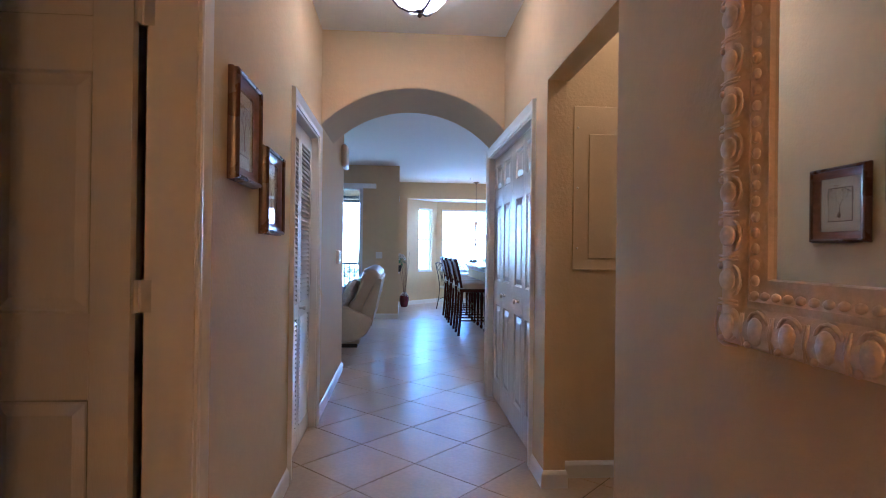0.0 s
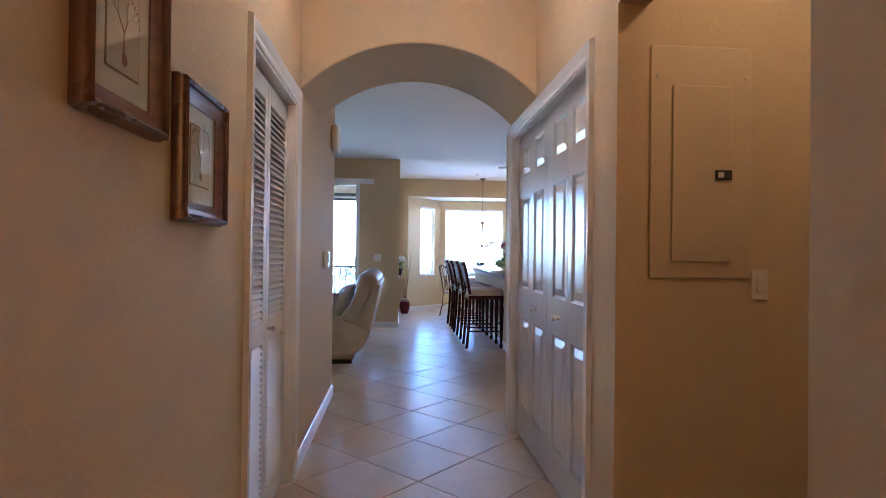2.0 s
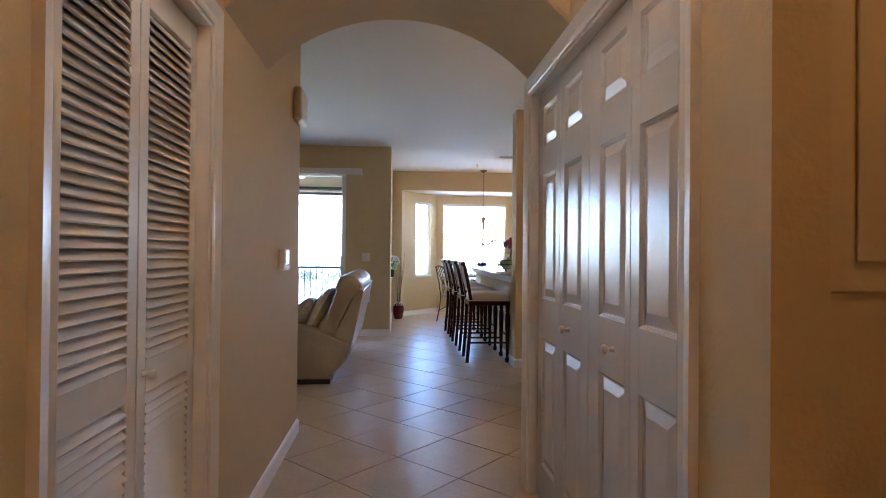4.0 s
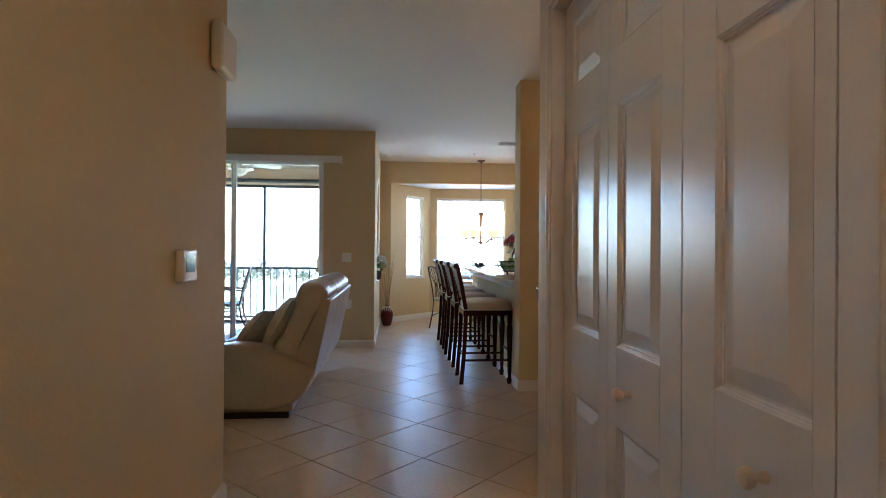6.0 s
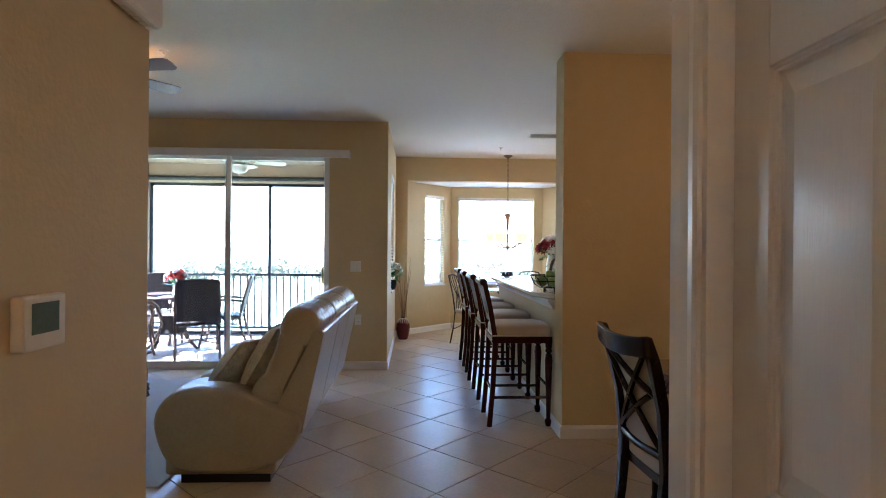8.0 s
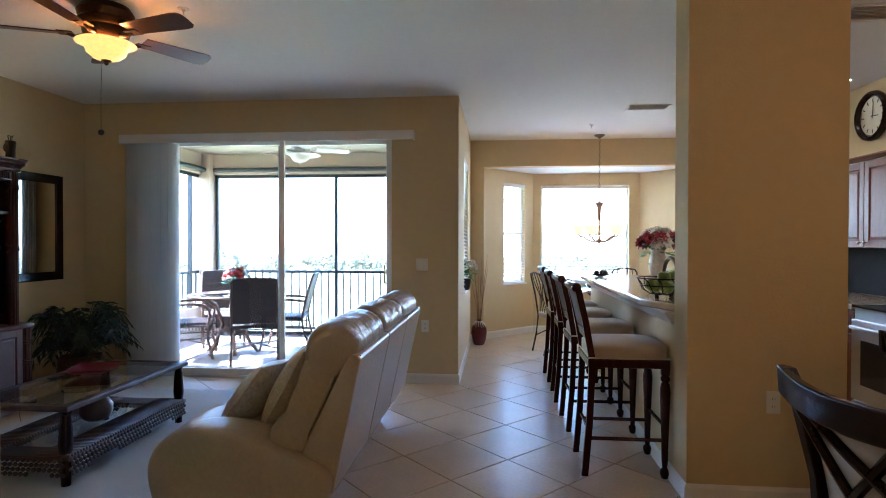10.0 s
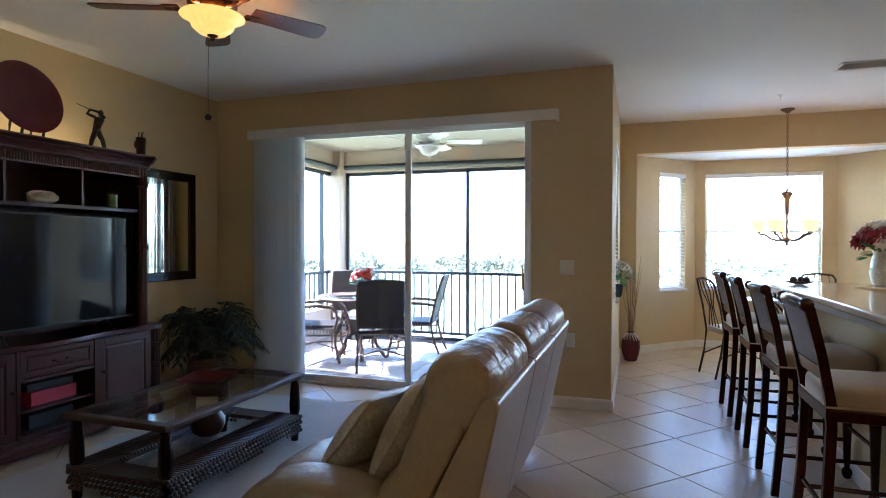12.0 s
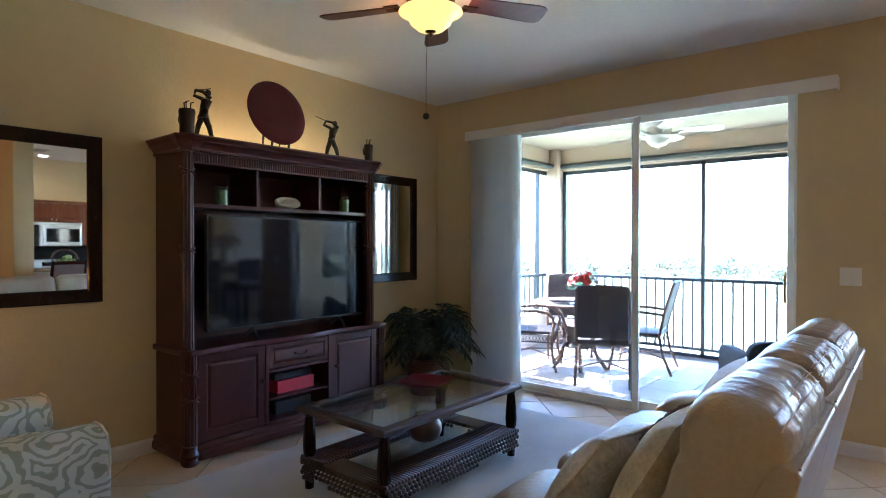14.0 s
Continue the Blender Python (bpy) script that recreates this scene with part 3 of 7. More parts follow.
# thermostat, chime, panel, switches
PLASTIC = mat("white_plastic", (0.74, 0.72, 0.68), 0.35, var=0.03)
IVORY = mat("ivory_plastic", (0.70, 0.64, 0.52), 0.35, var=0.03)
SCREEN = mat("dull_green_lcd", (0.10, 0.15, 0.13), 0.15, var=0.2)
PANELP = mat("painted_panel_steel", (0.60, 0.48, 0.28), 0.42, var=0.04, bump=0.05)
th = thing("thermostat", "almond wall thermostat with a small dark display", "thermostat", pose(HL + 0.001, 4.80, 1.165, 0, 0, 90))
part("body", bx(-0.045, 0.105, -0.032, 0, -0.062, 0.062), IVORY, th, bevel=0.006)
part("display", bx(-0.02, 0.075, -0.034, -0.031, -0.025, 0.045), SCREEN, th, "dark green display")
ch = thing("door_chime", "white plastic door chime high on the wall", "door chime", pose(HL + 0.001, 5.215, 2.145, 0, 0, 90))
part("cover", bx(-0.080, 0.165, -0.055, 0, -0.105, 0.115), PLASTIC, ch, bevel=0.020, seg=3)
for i in range(5):
    part("grille_slot", bx(-0.045 + i * 0.040, -0.018 + i * 0.040, -0.036, -0.012, -0.1065, -0.1040), IVORY, ch)

ep = thing("electrical_panel", "tan-painted electrical breaker panel set in the wall", "electrical panel", pose(1.299, 2.599, 1.587))
part("trim_plate", bx(-0.203, 0.203, -0.008, 0, -0.45, 0.45), PANELP, ep, bevel=0.004)
pd = part("panel_door", bx(-0.118, 0.122, -0.016, -0.008, -0.386, 0.296), PANELP, ep, bevel=0.004)
part("latch", bx(0.052, 0.120, -0.022, -0.016, -0.068, -0.030), BLACKP, pd, "black plastic latch", bevel=0.003)
part("latch_slide", bx(0.062, 0.084, -0.026, -0.022, -0.060, -0.040), IVORY, pd)
for x in (-0.178, 0.178):
    for z in (-0.33, 0.0, 0.33):
        bm = bmesh.new()
        lathe(bm, [(0.006, 0), (0.006, 0.002), (0.003, 0.004)], 10, (x, -0.008, z), (0, -1, 0))
        part("screw", bm, STEEL, ep)


def switch_plate(m, label, gangs=1, outlet=False, material=None):
    root = thing("outlet" if outlet else "light_switch", label, "outlet" if outlet else "light switch", m)
    w = 0.035 + 0.023 * (gangs - 1)
    part("plate", bx(-w, w, -0.006, 0, -0.058, 0.058), material or PLASTIC, root, bevel=0.004)
    for g in range(gangs):
        x = (g - (gangs - 1) / 2) * 0.046
        if outlet:
            for z in (-0.020, 0.020):
                sk = part("socket", bx(x - 0.014, x + 0.014, -0.008, -0.006, z - 0.014, z + 0.014), material or PLASTIC, root, bevel=0.003)
                for dx in (-0.006, 0.006):
                    part("slot", bx(x + dx - 0.001, x + dx + 0.001, -0.0088, -0.0078, z - 0.004, z + 0.006), BLACKP, sk)
        else:
            part("rocker", bx(x - 0.015, x + 0.015, -0.011, -0.006, -0.032, 0.032), material or PLASTIC, root, bevel=0.002)
    return root


switch_plate(pose(1.545, 2.599, 1.114), "ivory rocker light switch beside the panel", 1, material=IVORY)
switch_plate(pose(-0.205, LN - 0.001, 1.14), "white double light switch on the tan wall", 2)
switch_plate(pose(-0.175, LN - 0.001, 0.55), "white wall outlet above the baseboard", 1, True)
switch_plate(pose(1.935, 7.486, 0.53), "white wall outlet low on the pillar", 1, True)

# hall ceiling light
BRONZE = mat("oil_rubbed_bronze", (0.055, 0.030, 0.018), 0.38, metal=0.8, var=0.3)
ALABASTER = mat("lit_alabaster_glass", (1.0, 0.80, 0.50), 0.4, var=0.08, grain=(10, 30), emit=0.4)
hl = thing("ceiling_light", "bronze semi-flush ceiling light with lit alabaster bowl", "ceiling light", pose(0.25, 2.75, 0))
bm = bmesh.new()
lathe(bm, [(0.075, 2.82), (0.075, 2.812), (0.05, 2.795), (0.015, 2.785), (0.012, 2.68)][::-1], 24)
part("canopy", bm, BRONZE, hl, smooth=True)
prof = [(0.015, 2.585), (0.06, 2.590), (0.11, 2.612), (0.145, 2.650), (0.165, 2.700), (0.185, 2.725), (0.178, 2.728), (0.158, 2.702), (0.138, 2.655), (0.105, 2.618), (0.06, 2.598), (0.01, 2.594)]
bm = bmesh.new()
skin(bm, [ring(bm, (0, 0, z), (0, 0, 1), r, 32) for r, z in prof], cap=False)
part("bowl", bm, ALABASTER, hl, "lit alabaster glass bowl", smooth=True)
for k in range(3):
    a = 2 * math.pi * k / 3 + 1.0
    bm = bmesh.new()
    tube(bm, [(r * math.cos(a), r * math.sin(a), z) for r, z in ((0.012, 2.578), (0.065, 2.582), (0.118, 2.606), (0.155, 2.648), (0.178, 2.70), (0.20, 2.74), (0.16, 2.775), (0.06, 2.79))], 0.007, 8)
    part("strap", bm, BRONZE, hl, smooth=True)
bm = bmesh.new()
lathe(bm, [(0.002, 2.545), (0.012, 2.553), (0.014, 2.562), (0.008, 2.570), (0.020, 2.576), (0.028, 2.582)], 16)
part("finial", bm, BRONZE, hl, smooth=True)


# ---------------------------------------------------------------- sliding door, valance and vertical blinds
SX0, SX1, SH = -2.98, -0.500, 2.40
slider = thing("sliding_door", "white aluminium sliding glass door, two panels", "sliding door", pose(0, LN, 0))
bm = bmesh.new()
FW = 0.024
for a, b in ((SX0, SX0 + FW), (SX1 - FW, SX1)):
    box(bm, a, b, 0.02, 0.13, 0, SH)
box(bm, SX0 + FW, SX1 - FW, 0.02, 0.13, SH - 0.03, SH)
box(bm, SX0 + FW, SX1 - FW, 0.02, 0.13, 0, 0.022)
part("frame", bm, ALU, slider, bevel=0.003)
for x0, x1, y in ((SX0 + FW, -1.585, 0.035), (-1.665, SX1 - FW, 0.085)):
    bm = bmesh.new()
    st = 0.046
    box(bm, x0, x0 + st, y, y + 0.035, 0.022, SH - 0.03)
    box(bm, x1 - st, x1, y, y + 0.035, 0.022, SH - 0.03)
    box(bm, x0 + st, x1 - st, y, y + 0.035, 0.022, 0.085)
    box(bm, x0 + st, x1 - st, y, y + 0.035, SH - 0.085, SH - 0.03)
    pnl = part("door_panel", bm, ALU, slider, bevel=0.003)
    gl = part("pane", bx(x0 + st, x1 - st, y + 0.014, y + 0.020, 0.085, SH - 0.085), TINTED, pnl)
    gl.visible_shadow = False
BRASS = mat("worn_brass", (0.42, 0.26, 0.08), 0.35, metal=0.9, var=0.2)
bm = bmesh.new()
tube(bm, [(SX1 - 0.07, 0.03, 0.95), (SX1 - 0.07, 0.012, 0.97), (SX1 - 0.07, 0.012, 1.13), (SX1 - 0.07, 0.03, 1.15)], 0.009, 8)
part("pull_handle", bm, BRASS, slider, "brass pull handle", smooth=True)

VALM = mat("white_pvc_valance", (0.74, 0.73, 0.72), 0.4, var=0.03)
VANE = mat("ribbed_white_vinyl", (0.80, 0.81, 0.82), 0.45, var=0.05, grain=(3, 30), bump=0.2, bump_scale=60, stretch=(4, 4, 0.2))
nt_v = VANE.node_tree
trv, mxv = nt_v.nodes.new("ShaderNodeBsdfTranslucent"), nt_v.nodes.new("ShaderNodeMixShader")
trv.inputs[0].default_value, mxv.inputs[0].default_value = (0.88, 0.90, 0.92, 1), 0.58
nt_v.links.new(nt_v.nodes["Principled BSDF"].outputs[0], mxv.inputs[1]), nt_v.links.new(trv.outputs[0], mxv.inputs[2])
nt_v.links.new(mxv.outputs[0], nt_v.nodes["Material Output"].inputs[0])
val = thing("valance", "white curtain valance above the sliding door", "valance", pose(0, LN - 0.001, 0))
bm = bmesh.new()
box(bm, -3.22, -0.27, -0.105, -0.090, 2.325, 2.413)
box(bm, -3.22, -3.205, -0.090, 0, 2.325, 2.413)
box(bm, -0.285, -0.27, -0.090, 0, 2.325, 2.413)
box(bm, -3.205, -0.285, -0.090, 0, 2.400, 2.413)
part("cover", bm, VALM, val, bevel=0.006)
vb = thing("vertical_blinds", "white vertical blind vanes stacked beside the door", "blinds", pose(0, LN - 0.05, 0))
vane_me = None
rg = random.Random(8)
for i in range(26):
    if vane_me is None:
        def vane_build(bm):
            pts = [(-0.044 + 0.088 * k / 6, 0.006 * math.sin(math.pi * k / 6)) for k in range(7)]
            lo = [bm.verts.new((x, y, 0.03)) for x, y in pts] + [bm.verts.new((x, y + 0.0012, 0.03)) for x, y in pts[::-1]]
            hi = [bm.verts.new((v.co.x, v.co.y, 2.33)) for v in lo]
            skin(bm, [lo, hi])
        vane_me = shared("vane", vane_build, VANE, False)
    ob = new("vane", vane_me)
    ob.parent = vb
    ob.matrix_basis = pose(-3.13 + i * 0.0185, 0, 0, 0, 0, 48 + rg.uniform(-5, 5))

# ---------------------------------------------------------------- ceiling fan
BLADE = mat("walnut_fan_blade", (0.085, 0.030, 0.020), 0.35, var=0.35, grain=(4, 30), stretch=(1, 9, 9), coat=0.15)


def ceiling_fan(place, top, metal, blade_m, bowl_m, r, start, label, chain=True):
    f = thing("ceiling_fan", label, "ceiling fan", pose(place[0], place[1], top))
    bm = bmesh.new()
    lathe(bm, [(0.055, -0.215), (0.095, -0.205), (0.115, -0.185), (0.125, -0.16), (0.13, -0.13), (0.15, -0.115), (0.155, -0.095), (0.145, -0.08), (0.15, -0.06), (0.155, -0.04), (0.14, -0.015), (0.13, 0)], 32)
    part("motor_housing", bm, metal, f, smooth=True)
    prof = [(0.02, -0.318), (0.07, -0.305), (0.105, -0.275), (0.115, -0.245), (0.145, -0.225), (0.165, -0.218), (0.160, -0.212), (0.135, -0.219), (0.108, -0.240), (0.098, -0.270), (0.065, -0.298), (0.02, -0.310)]
    bm = bmesh.new()
    skin(bm, [ring(bm, (0, 0, z), (0, 0, 1), q, 32) for q, z in prof], cap=False)
    part("light_bowl", bm, bowl_m, f, "lit amber glass bowl" if chain else "white glass bowl", smooth=True)
    bm = bmesh.new()
    lathe(bm, [(0.004, -0.345), (0.014, -0.335), (0.012, -0.325), (0.028, -0.318), (0.030, -0.312)], 16)
    part("finial", bm, metal, f, smooth=True)
    for k in range(5):
        a = radians(start + 72 * k)
        m = Matrix.Rotation(a, 4, "Z")
        bm = bmesh.new()
        tube(bm, [m @ Vector(p) for p in ((0.10, 0, -0.175), (0.16, 0, -0.19), (0.20, 0, -0.175))], [0.016, 0.012, 0.010], 8)
        box(bm, 0.17, 0.25, -0.035, 0.035, -0.176, -0.170, m)
        part("blade_arm", bm, metal, f, smooth=True)
        bm = bmesh.new()
        mm = m @ Matrix.Rotation(radians(-12), 4, "X")
        out = [(0.20, -0.056), (0.40, -0.066), (r - 0.06, -0.075), (r - 0.02, -0.070), (r, -0.052), (r + 0.005, 0), (r, 0.052), (r - 0.02, 0.070), (r - 0.06, 0.075), (0.40, 0.066), (0.20, 0.056)]
        lo = [bm.verts.new(mm @ Vector((x, y, -0.170))) for x, y in out]
        hi = [bm.verts.new(mm @ Vector((x, y, -0.163))) for x, y in out]
        skin(bm, [lo, hi])
        part("blade", bm, blade_m, f)
    if chain:
        bm = bmesh.new()
        tube(bm, [(-0.05, 0.035, -0.22), (-0.062, 0.036, -0.50), (-0.062, 0.036, -0.715)], 0.0013, 6)
        part("pull_chain", bm, metal, f)
        bm = bmesh.new()
        ball(bm, (-0.062, 0.036, -0.735), 0.018, seg=12)
        part("chain_knob", bm, BLACKP, f, "small black knob", smooth=True)
    return f


AMBER = mat("lit_amber_glass", (1.0, 0.46, 0.09), 0.35, var=0.25, grain=(9, 30), emit=0.06)
ceiling_fan((-1.81, 7.61), CEILZ, BRONZE, BLADE, AMBER, 0.63, 131, "bronze ceiling fan with walnut blades and lit bowl")

# ---------------------------------------------------------------- rug
RUGM = mat("pale_grey_rug_pile", (0.50, 0.49, 0.47), 0.95, var=0.10, grain=(4, 120), bump=0.6, bump_scale=260, sheen=0.2)
rug = thing("area_rug", "pale grey plush area rug under the coffee table", "rug", pose(0, 0, 0))
bm = bmesh.new()
box(bm, -3.02, -0.95, 6.70, 9.35, 0.0015, 0.014)
part("carpet", bm, RUGM, rug, bevel=0.006)

# ---------------------------------------------------------------- sofa
def sofa():
    root = thing("sofa", "taupe leather three-seat reclining sofa with tufted headrests", "sofa", pose(0, 0, 0.0))
    y0, y1, aw = 6.72, 8.74, 0.25
    part("base", bx(-0.95, -0.33, y0 + 0.05, y1 - 0.05, 0.045, 0.26), LEATHER, root, bevel=0.02, seg=3)
    part("plinth", bx(-0.86, -0.36, y0 + 0.06, y1 - 0.06, 0.0, 0.05), BLACKP, root)
    prof = [(-0.34, 0.05), (-0.88, 0.05), (-0.97, 0.16), (-1.02, 0.34), (-1.0, 0.43), (-0.94, 0.505), (-0.83, 0.548), (-0.68, 0.552), (-0.52, 0.525), (-0.36, 0.46), (-0.22, 0.40), (-0.165, 0.36), (-0.20, 0.22)]
    for ya in (y0, y1 - aw):
        bm = bmesh.new()
        rr = []
        for k, (dy, s) in enumerate(((0.0, 0.86), (0.012, 0.93), (0.04, 0.98), (0.08, 1.0), (aw - 0.08, 1.0), (aw - 0.04, 0.98), (aw - 0.012, 0.93), (aw, 0.86))):
            cx, cz = -0.58, 0.33
            rr.append([bm.verts.new((cx + (x - cx) * (1 - (1 - s) * 0.5), ya + dy, cz + (z - cz) * s)) for x, z in prof])
        skin(bm, rr)
        arm = part("arm", bm, LEATHER, root, smooth=True)
        sd = arm.modifiers.new("round", "SUBSURF")
        sd.levels = sd.render_levels = 2
    n = 3
    w = (y1 - y0 - 2 * aw + 0.02) / n
    for k in range(n):
        a = y0 + aw - 0.01 + k * w
        bm = bmesh.new()
        cushion(bm, -1.06, -0.36, a + 0.006, a + w - 0.006, 0.24, 0.47, p=5, puff=0.10)
        part("seat_cushion", bm, LEATHER, root, smooth=True)
    # the three recliner backs overlap the arms: a wedge-shaped rear shell, a thick back cushion and a rolled headrest
    shell = [(-0.325, 0.43), (-0.305, 0.485), (-0.114, 0.866), (-0.100, 0.874), (-0.070, 0.868), (-0.060, 0.855), (-0.166, 0.355), (-0.182, 0.275), (-0.30, 0.275)]
    back = [(-0.30, 0.42), (-0.46, 0.42), (-0.495, 0.47), (-0.480, 0.53), (-0.450, 0.575), (-0.415, 0.60), (-0.402, 0.63), (-0.385, 0.68), (-0.355, 0.74), (-0.338, 0.80), (-0.315, 0.86), (-0.25, 0.90), (-0.15, 0.88), (-0.135, 0.83), (-0.205, 0.68), (-0.295, 0.50)]
    roll_c, roll_x, roll_z, lean = (-0.205, 0.872), 0.118, 0.126, radians(14)
    splits = (6.765, 7.445, 8.045, 8.675)
    for k in range(n):
        a, w = splits[k], splits[k + 1] - splits[k]
        bm = bmesh.new()
        rr = []
        for dy, e in ((0.006, 0.010), (0.010, 0.004), (0.018, 0.0), (w - 0.018, 0.0), (w - 0.010, 0.004), (w - 0.006, 0.010)):
            rr.append([bm.verts.new((x + (-0.19 - x) * e * 4, a + dy, z + (0.58 - z) * e * 2)) for x, z in shell])
        skin(bm, rr)
        part("back_shell", bm, LEATHER, root, bevel=0.006, seg=2)
        bm = bmesh.new()
        tube(bm, [(-0.066, a + 0.030, 0.868), (-0.066, a + w / 2, 0.869), (-0.066, a + w - 0.030, 0.868)], 0.0035, 6)
        part("shell_welt", bm, STITCH, root, "pale stitched welt")
        bm = bmesh.new()
        rr = []
        for dy, sc in ((0.008, 0.66), (0.012, 0.78), (0.026, 0.88), (0.05, 0.95), (0.09, 1.0), (w / 2, 1.02), (w - 0.09, 1.0), (w - 0.05, 0.95), (w - 0.026, 0.88), (w - 0.012, 0.78), (w - 0.008, 0.66)):
            rr.append([bm.verts.new((-0.28 + (x + 0.28) * sc, a + dy, 0.66 + (z - 0.66) * (0.35 + 0.65 * sc))) for x, z in back])
        skin(bm, rr)
        part("back_cushion", bm, LEATHER, root, smooth=True)
        # headrest, pleated across its stitched seams
        bm = bmesh.new()
        mm = Matrix.Translation((roll_c[0], 0, roll_c[1])) @ Matrix.Rotation(lean, 4, "Y")
        seams = (radians(62), radians(48))

        def roll(q, sc=1.0):
            c, s = math.cos(q), math.sin(q)
            r = 1 / (abs(c) ** 2.5 + abs(s) ** 2.5) ** (1 / 2.5)
            return roll_x * r * c * sc, roll_z * r * s * sc
        rr, m = [], 40
        stations = [(0.006, 0.55), (0.010, 0.70), (0.022, 0.82), (0.042, 0.91), (0.070, 0.97)] + [(0.10 + (w - 0.20) * i / 44, 1.0) for i in range(45)] + [(w - 0.070, 0.97), (w - 0.042, 0.91), (w - 0.022, 0.82), (w - 0.010, 0.70), (w - 0.006, 0.55)]
        for dy, sc in stations:
            loop = []
            for q in range(m):
                t = 2 * math.pi * q / m
                x, z = roll(t, sc)
                near_seam = sum(math.exp(-((t - sm) / 0.11) ** 2) for sm in seams)
                pleat = 0.0065 * noise.noise(Vector((k * 3.1, dy * 34, 2.0 * t))) + 0.0045 * noise.noise(Vector((k, dy * 85, 1.2 * t)))
                broad = 0.010 * noise.noise(Vector((x * 7, dy * 6, k * 5.0)))
                d = 1 - 0.055 * near_seam * (1 if sc > 0.95 else 0) + (pleat * (0.4 + near_seam) + broad) / 0.12 * (1 if math.sin(t) > -0.3 else 0.3)
                loop.append(bm.verts.new(mm @ Vector((x * d, a + 0.001 + dy * (w - 0.002) / w, z * d))))
            rr.append(loop)
        skin(bm, rr)
        part("headrest", bm, LEATHER, root, "pleated leather headrest", smooth=True)
        for sm in seams:
            x, z = roll(sm)
            for off in (-0.0045, 0.0045):
                bm = bmesh.new()
                tube(bm, [mm @ Vector((x * 0.965 + off, a + w * q, z * 0.965 - 0.30 * max(0, abs(q - 0.5) - 0.42))) for q in [0.05 + 0.90 * i / 14 for i in range(15)]], 0.0017, 5)
                part("seam", bm, STITCH, root, "pale double stitching")
    return root


STITCH = mat("pale_stitching", (0.52, 0.44, 0.32), 0.7, var=0.1)
sofa()

PILLOWM = mat("cream_brocade", (0.50, 0.43, 0.31), 0.75, var=0.25, grain=(22, 90), bump=0.3, bump_scale=90, sheen=0.2)
SILVERM = mat("silver_grey_brocade", (0.50, 0.46, 0.39), 0.55, var=0.35, grain=(18, 70), bump=0.4, bump_scale=60, sheen=0.3)
FRINGEM = mat("brown_shaggy_fringe", (0.20, 0.15, 0.10), 0.85, var=0.4, grain=(20, 120))


def pillow(m, w, h, material, label, fringe=False, piping=None):
    root = thing("throw_pillow", label, "pillow", m, "pillows on the sofa")
    bm = bmesh.new()
    n = 14
    grid = {}
    for s in (1, -1):
        for i in range(n + 1):
            for j in range(n + 1):
                u, v = 2 * i / n - 1, 2 * j / n - 1
                edge = i in (0, n) or j in (0, n)
                if edge and s < 0:
                    grid[s, i, j] = grid[1, i, j]
                    continue
                pinch = 1 - 0.07 * (1 - abs(u * v)) * max(abs(u), abs(v)) ** 6
                t = 0.085 * ((1 - u * u) * (1 - v * v)) ** 0.45
                t += 0.006 * noise.noise(Vector((u * 2.2, v * 2.2, w * 9))) if not edge else 0
                grid[s, i, j] = bm.verts.new((u * w / 2 * pinch, s * t, (v + 1) * h / 2 * pinch + h * (1 - pinch) / 2))
        for i in range(n):
            for j in range(n):
                q = [grid[s, i, j], grid[s, i + 1, j], grid[s, i + 1, j + 1], grid[s, i, j + 1]]
                bm.faces.new(q if s > 0 else q[::-1])
    part("cover", bm, material, root, smooth=True)
    if fringe:
        bm = bmesh.new()
        rgf = random.Random(6)
        for _ in range(260):
            u = rgf.uniform(-0.75, -0.05)
            v = rgf.uniform(0.05, 0.97)
            x, z = u * w / 2, v * h
            t = 0.085 * ((1 - u * u) * (1 - (2 * v - 1) ** 2)) ** 0.45
            y = -t
            d = Vector((rgf.uniform(-0.02, 0.02), rgf.uniform(-0.02, -0.004), rgf.uniform(-0.05, -0.025)))
            p = Vector((x, y, z))
            tube(bm, [p, p + d * 0.5 + Vector((0, -0.006, 0)), p + d], [0.0032, 0.0026, 0.0008], 4)
        part("fringe", bm, FRINGEM, root, "shaggy brown fringe band")
    if piping:
        bm = bmesh.new()
        pts = []
        for k in range(48):
            a = k / 48 * 4
            sd, f = int(a), a - int(a)
            u, v = ((2 * f - 1, -1), (1, 2 * f - 1), (1 - 2 * f, 1), (-1, 1 - 2 * f))[sd]
            pinch = 1 - 0.07 * (1 - abs(u * v))
            pts.append((u * w / 2 * pinch, 0, (v + 1) * h / 2 * pinch + h * (1 - pinch) / 2))
        tube(bm, pts, 0.006, 6, closed=True)
        part("piping", bm, piping, root)
    return root


pillow(pose(-0.605, 7.20, 0.44, 0, 0, 90) @ pose(0, 0, 0, 29, 0, 0) @ pose(0, 0, 0, 0, 0, 180), 0.42, 0.46, PILLOWM, "cream brocade throw pillow with a shaggy brown fringe", fringe=True)
pillow(pose(-0.80, 7.20, 0.44, 0, 0, 84) @ pose(0, 0, 0, 37, 4, 0), 0.40, 0.38, SILVERM, "silver-grey brocade throw pillow with cream piping", piping=PILLOWM)
pillow(pose(-0.58, 8.22, 0.455, 0, 0, 98) @ pose(0, 0, 0, 26, 0, 0), 0.42, 0.40, SILVERM, "silver-grey brocade throw pillow by the far arm", piping=PILLOWM)
pillow(pose(-0.70, 8.34, 0.455, 0, 0, 104) @ pose(0, 0, 0, 34, 0, 0), 0.42, 0.38, PILLOWM, "cream brocade throw pillow by the far arm", piping=SILVERM)

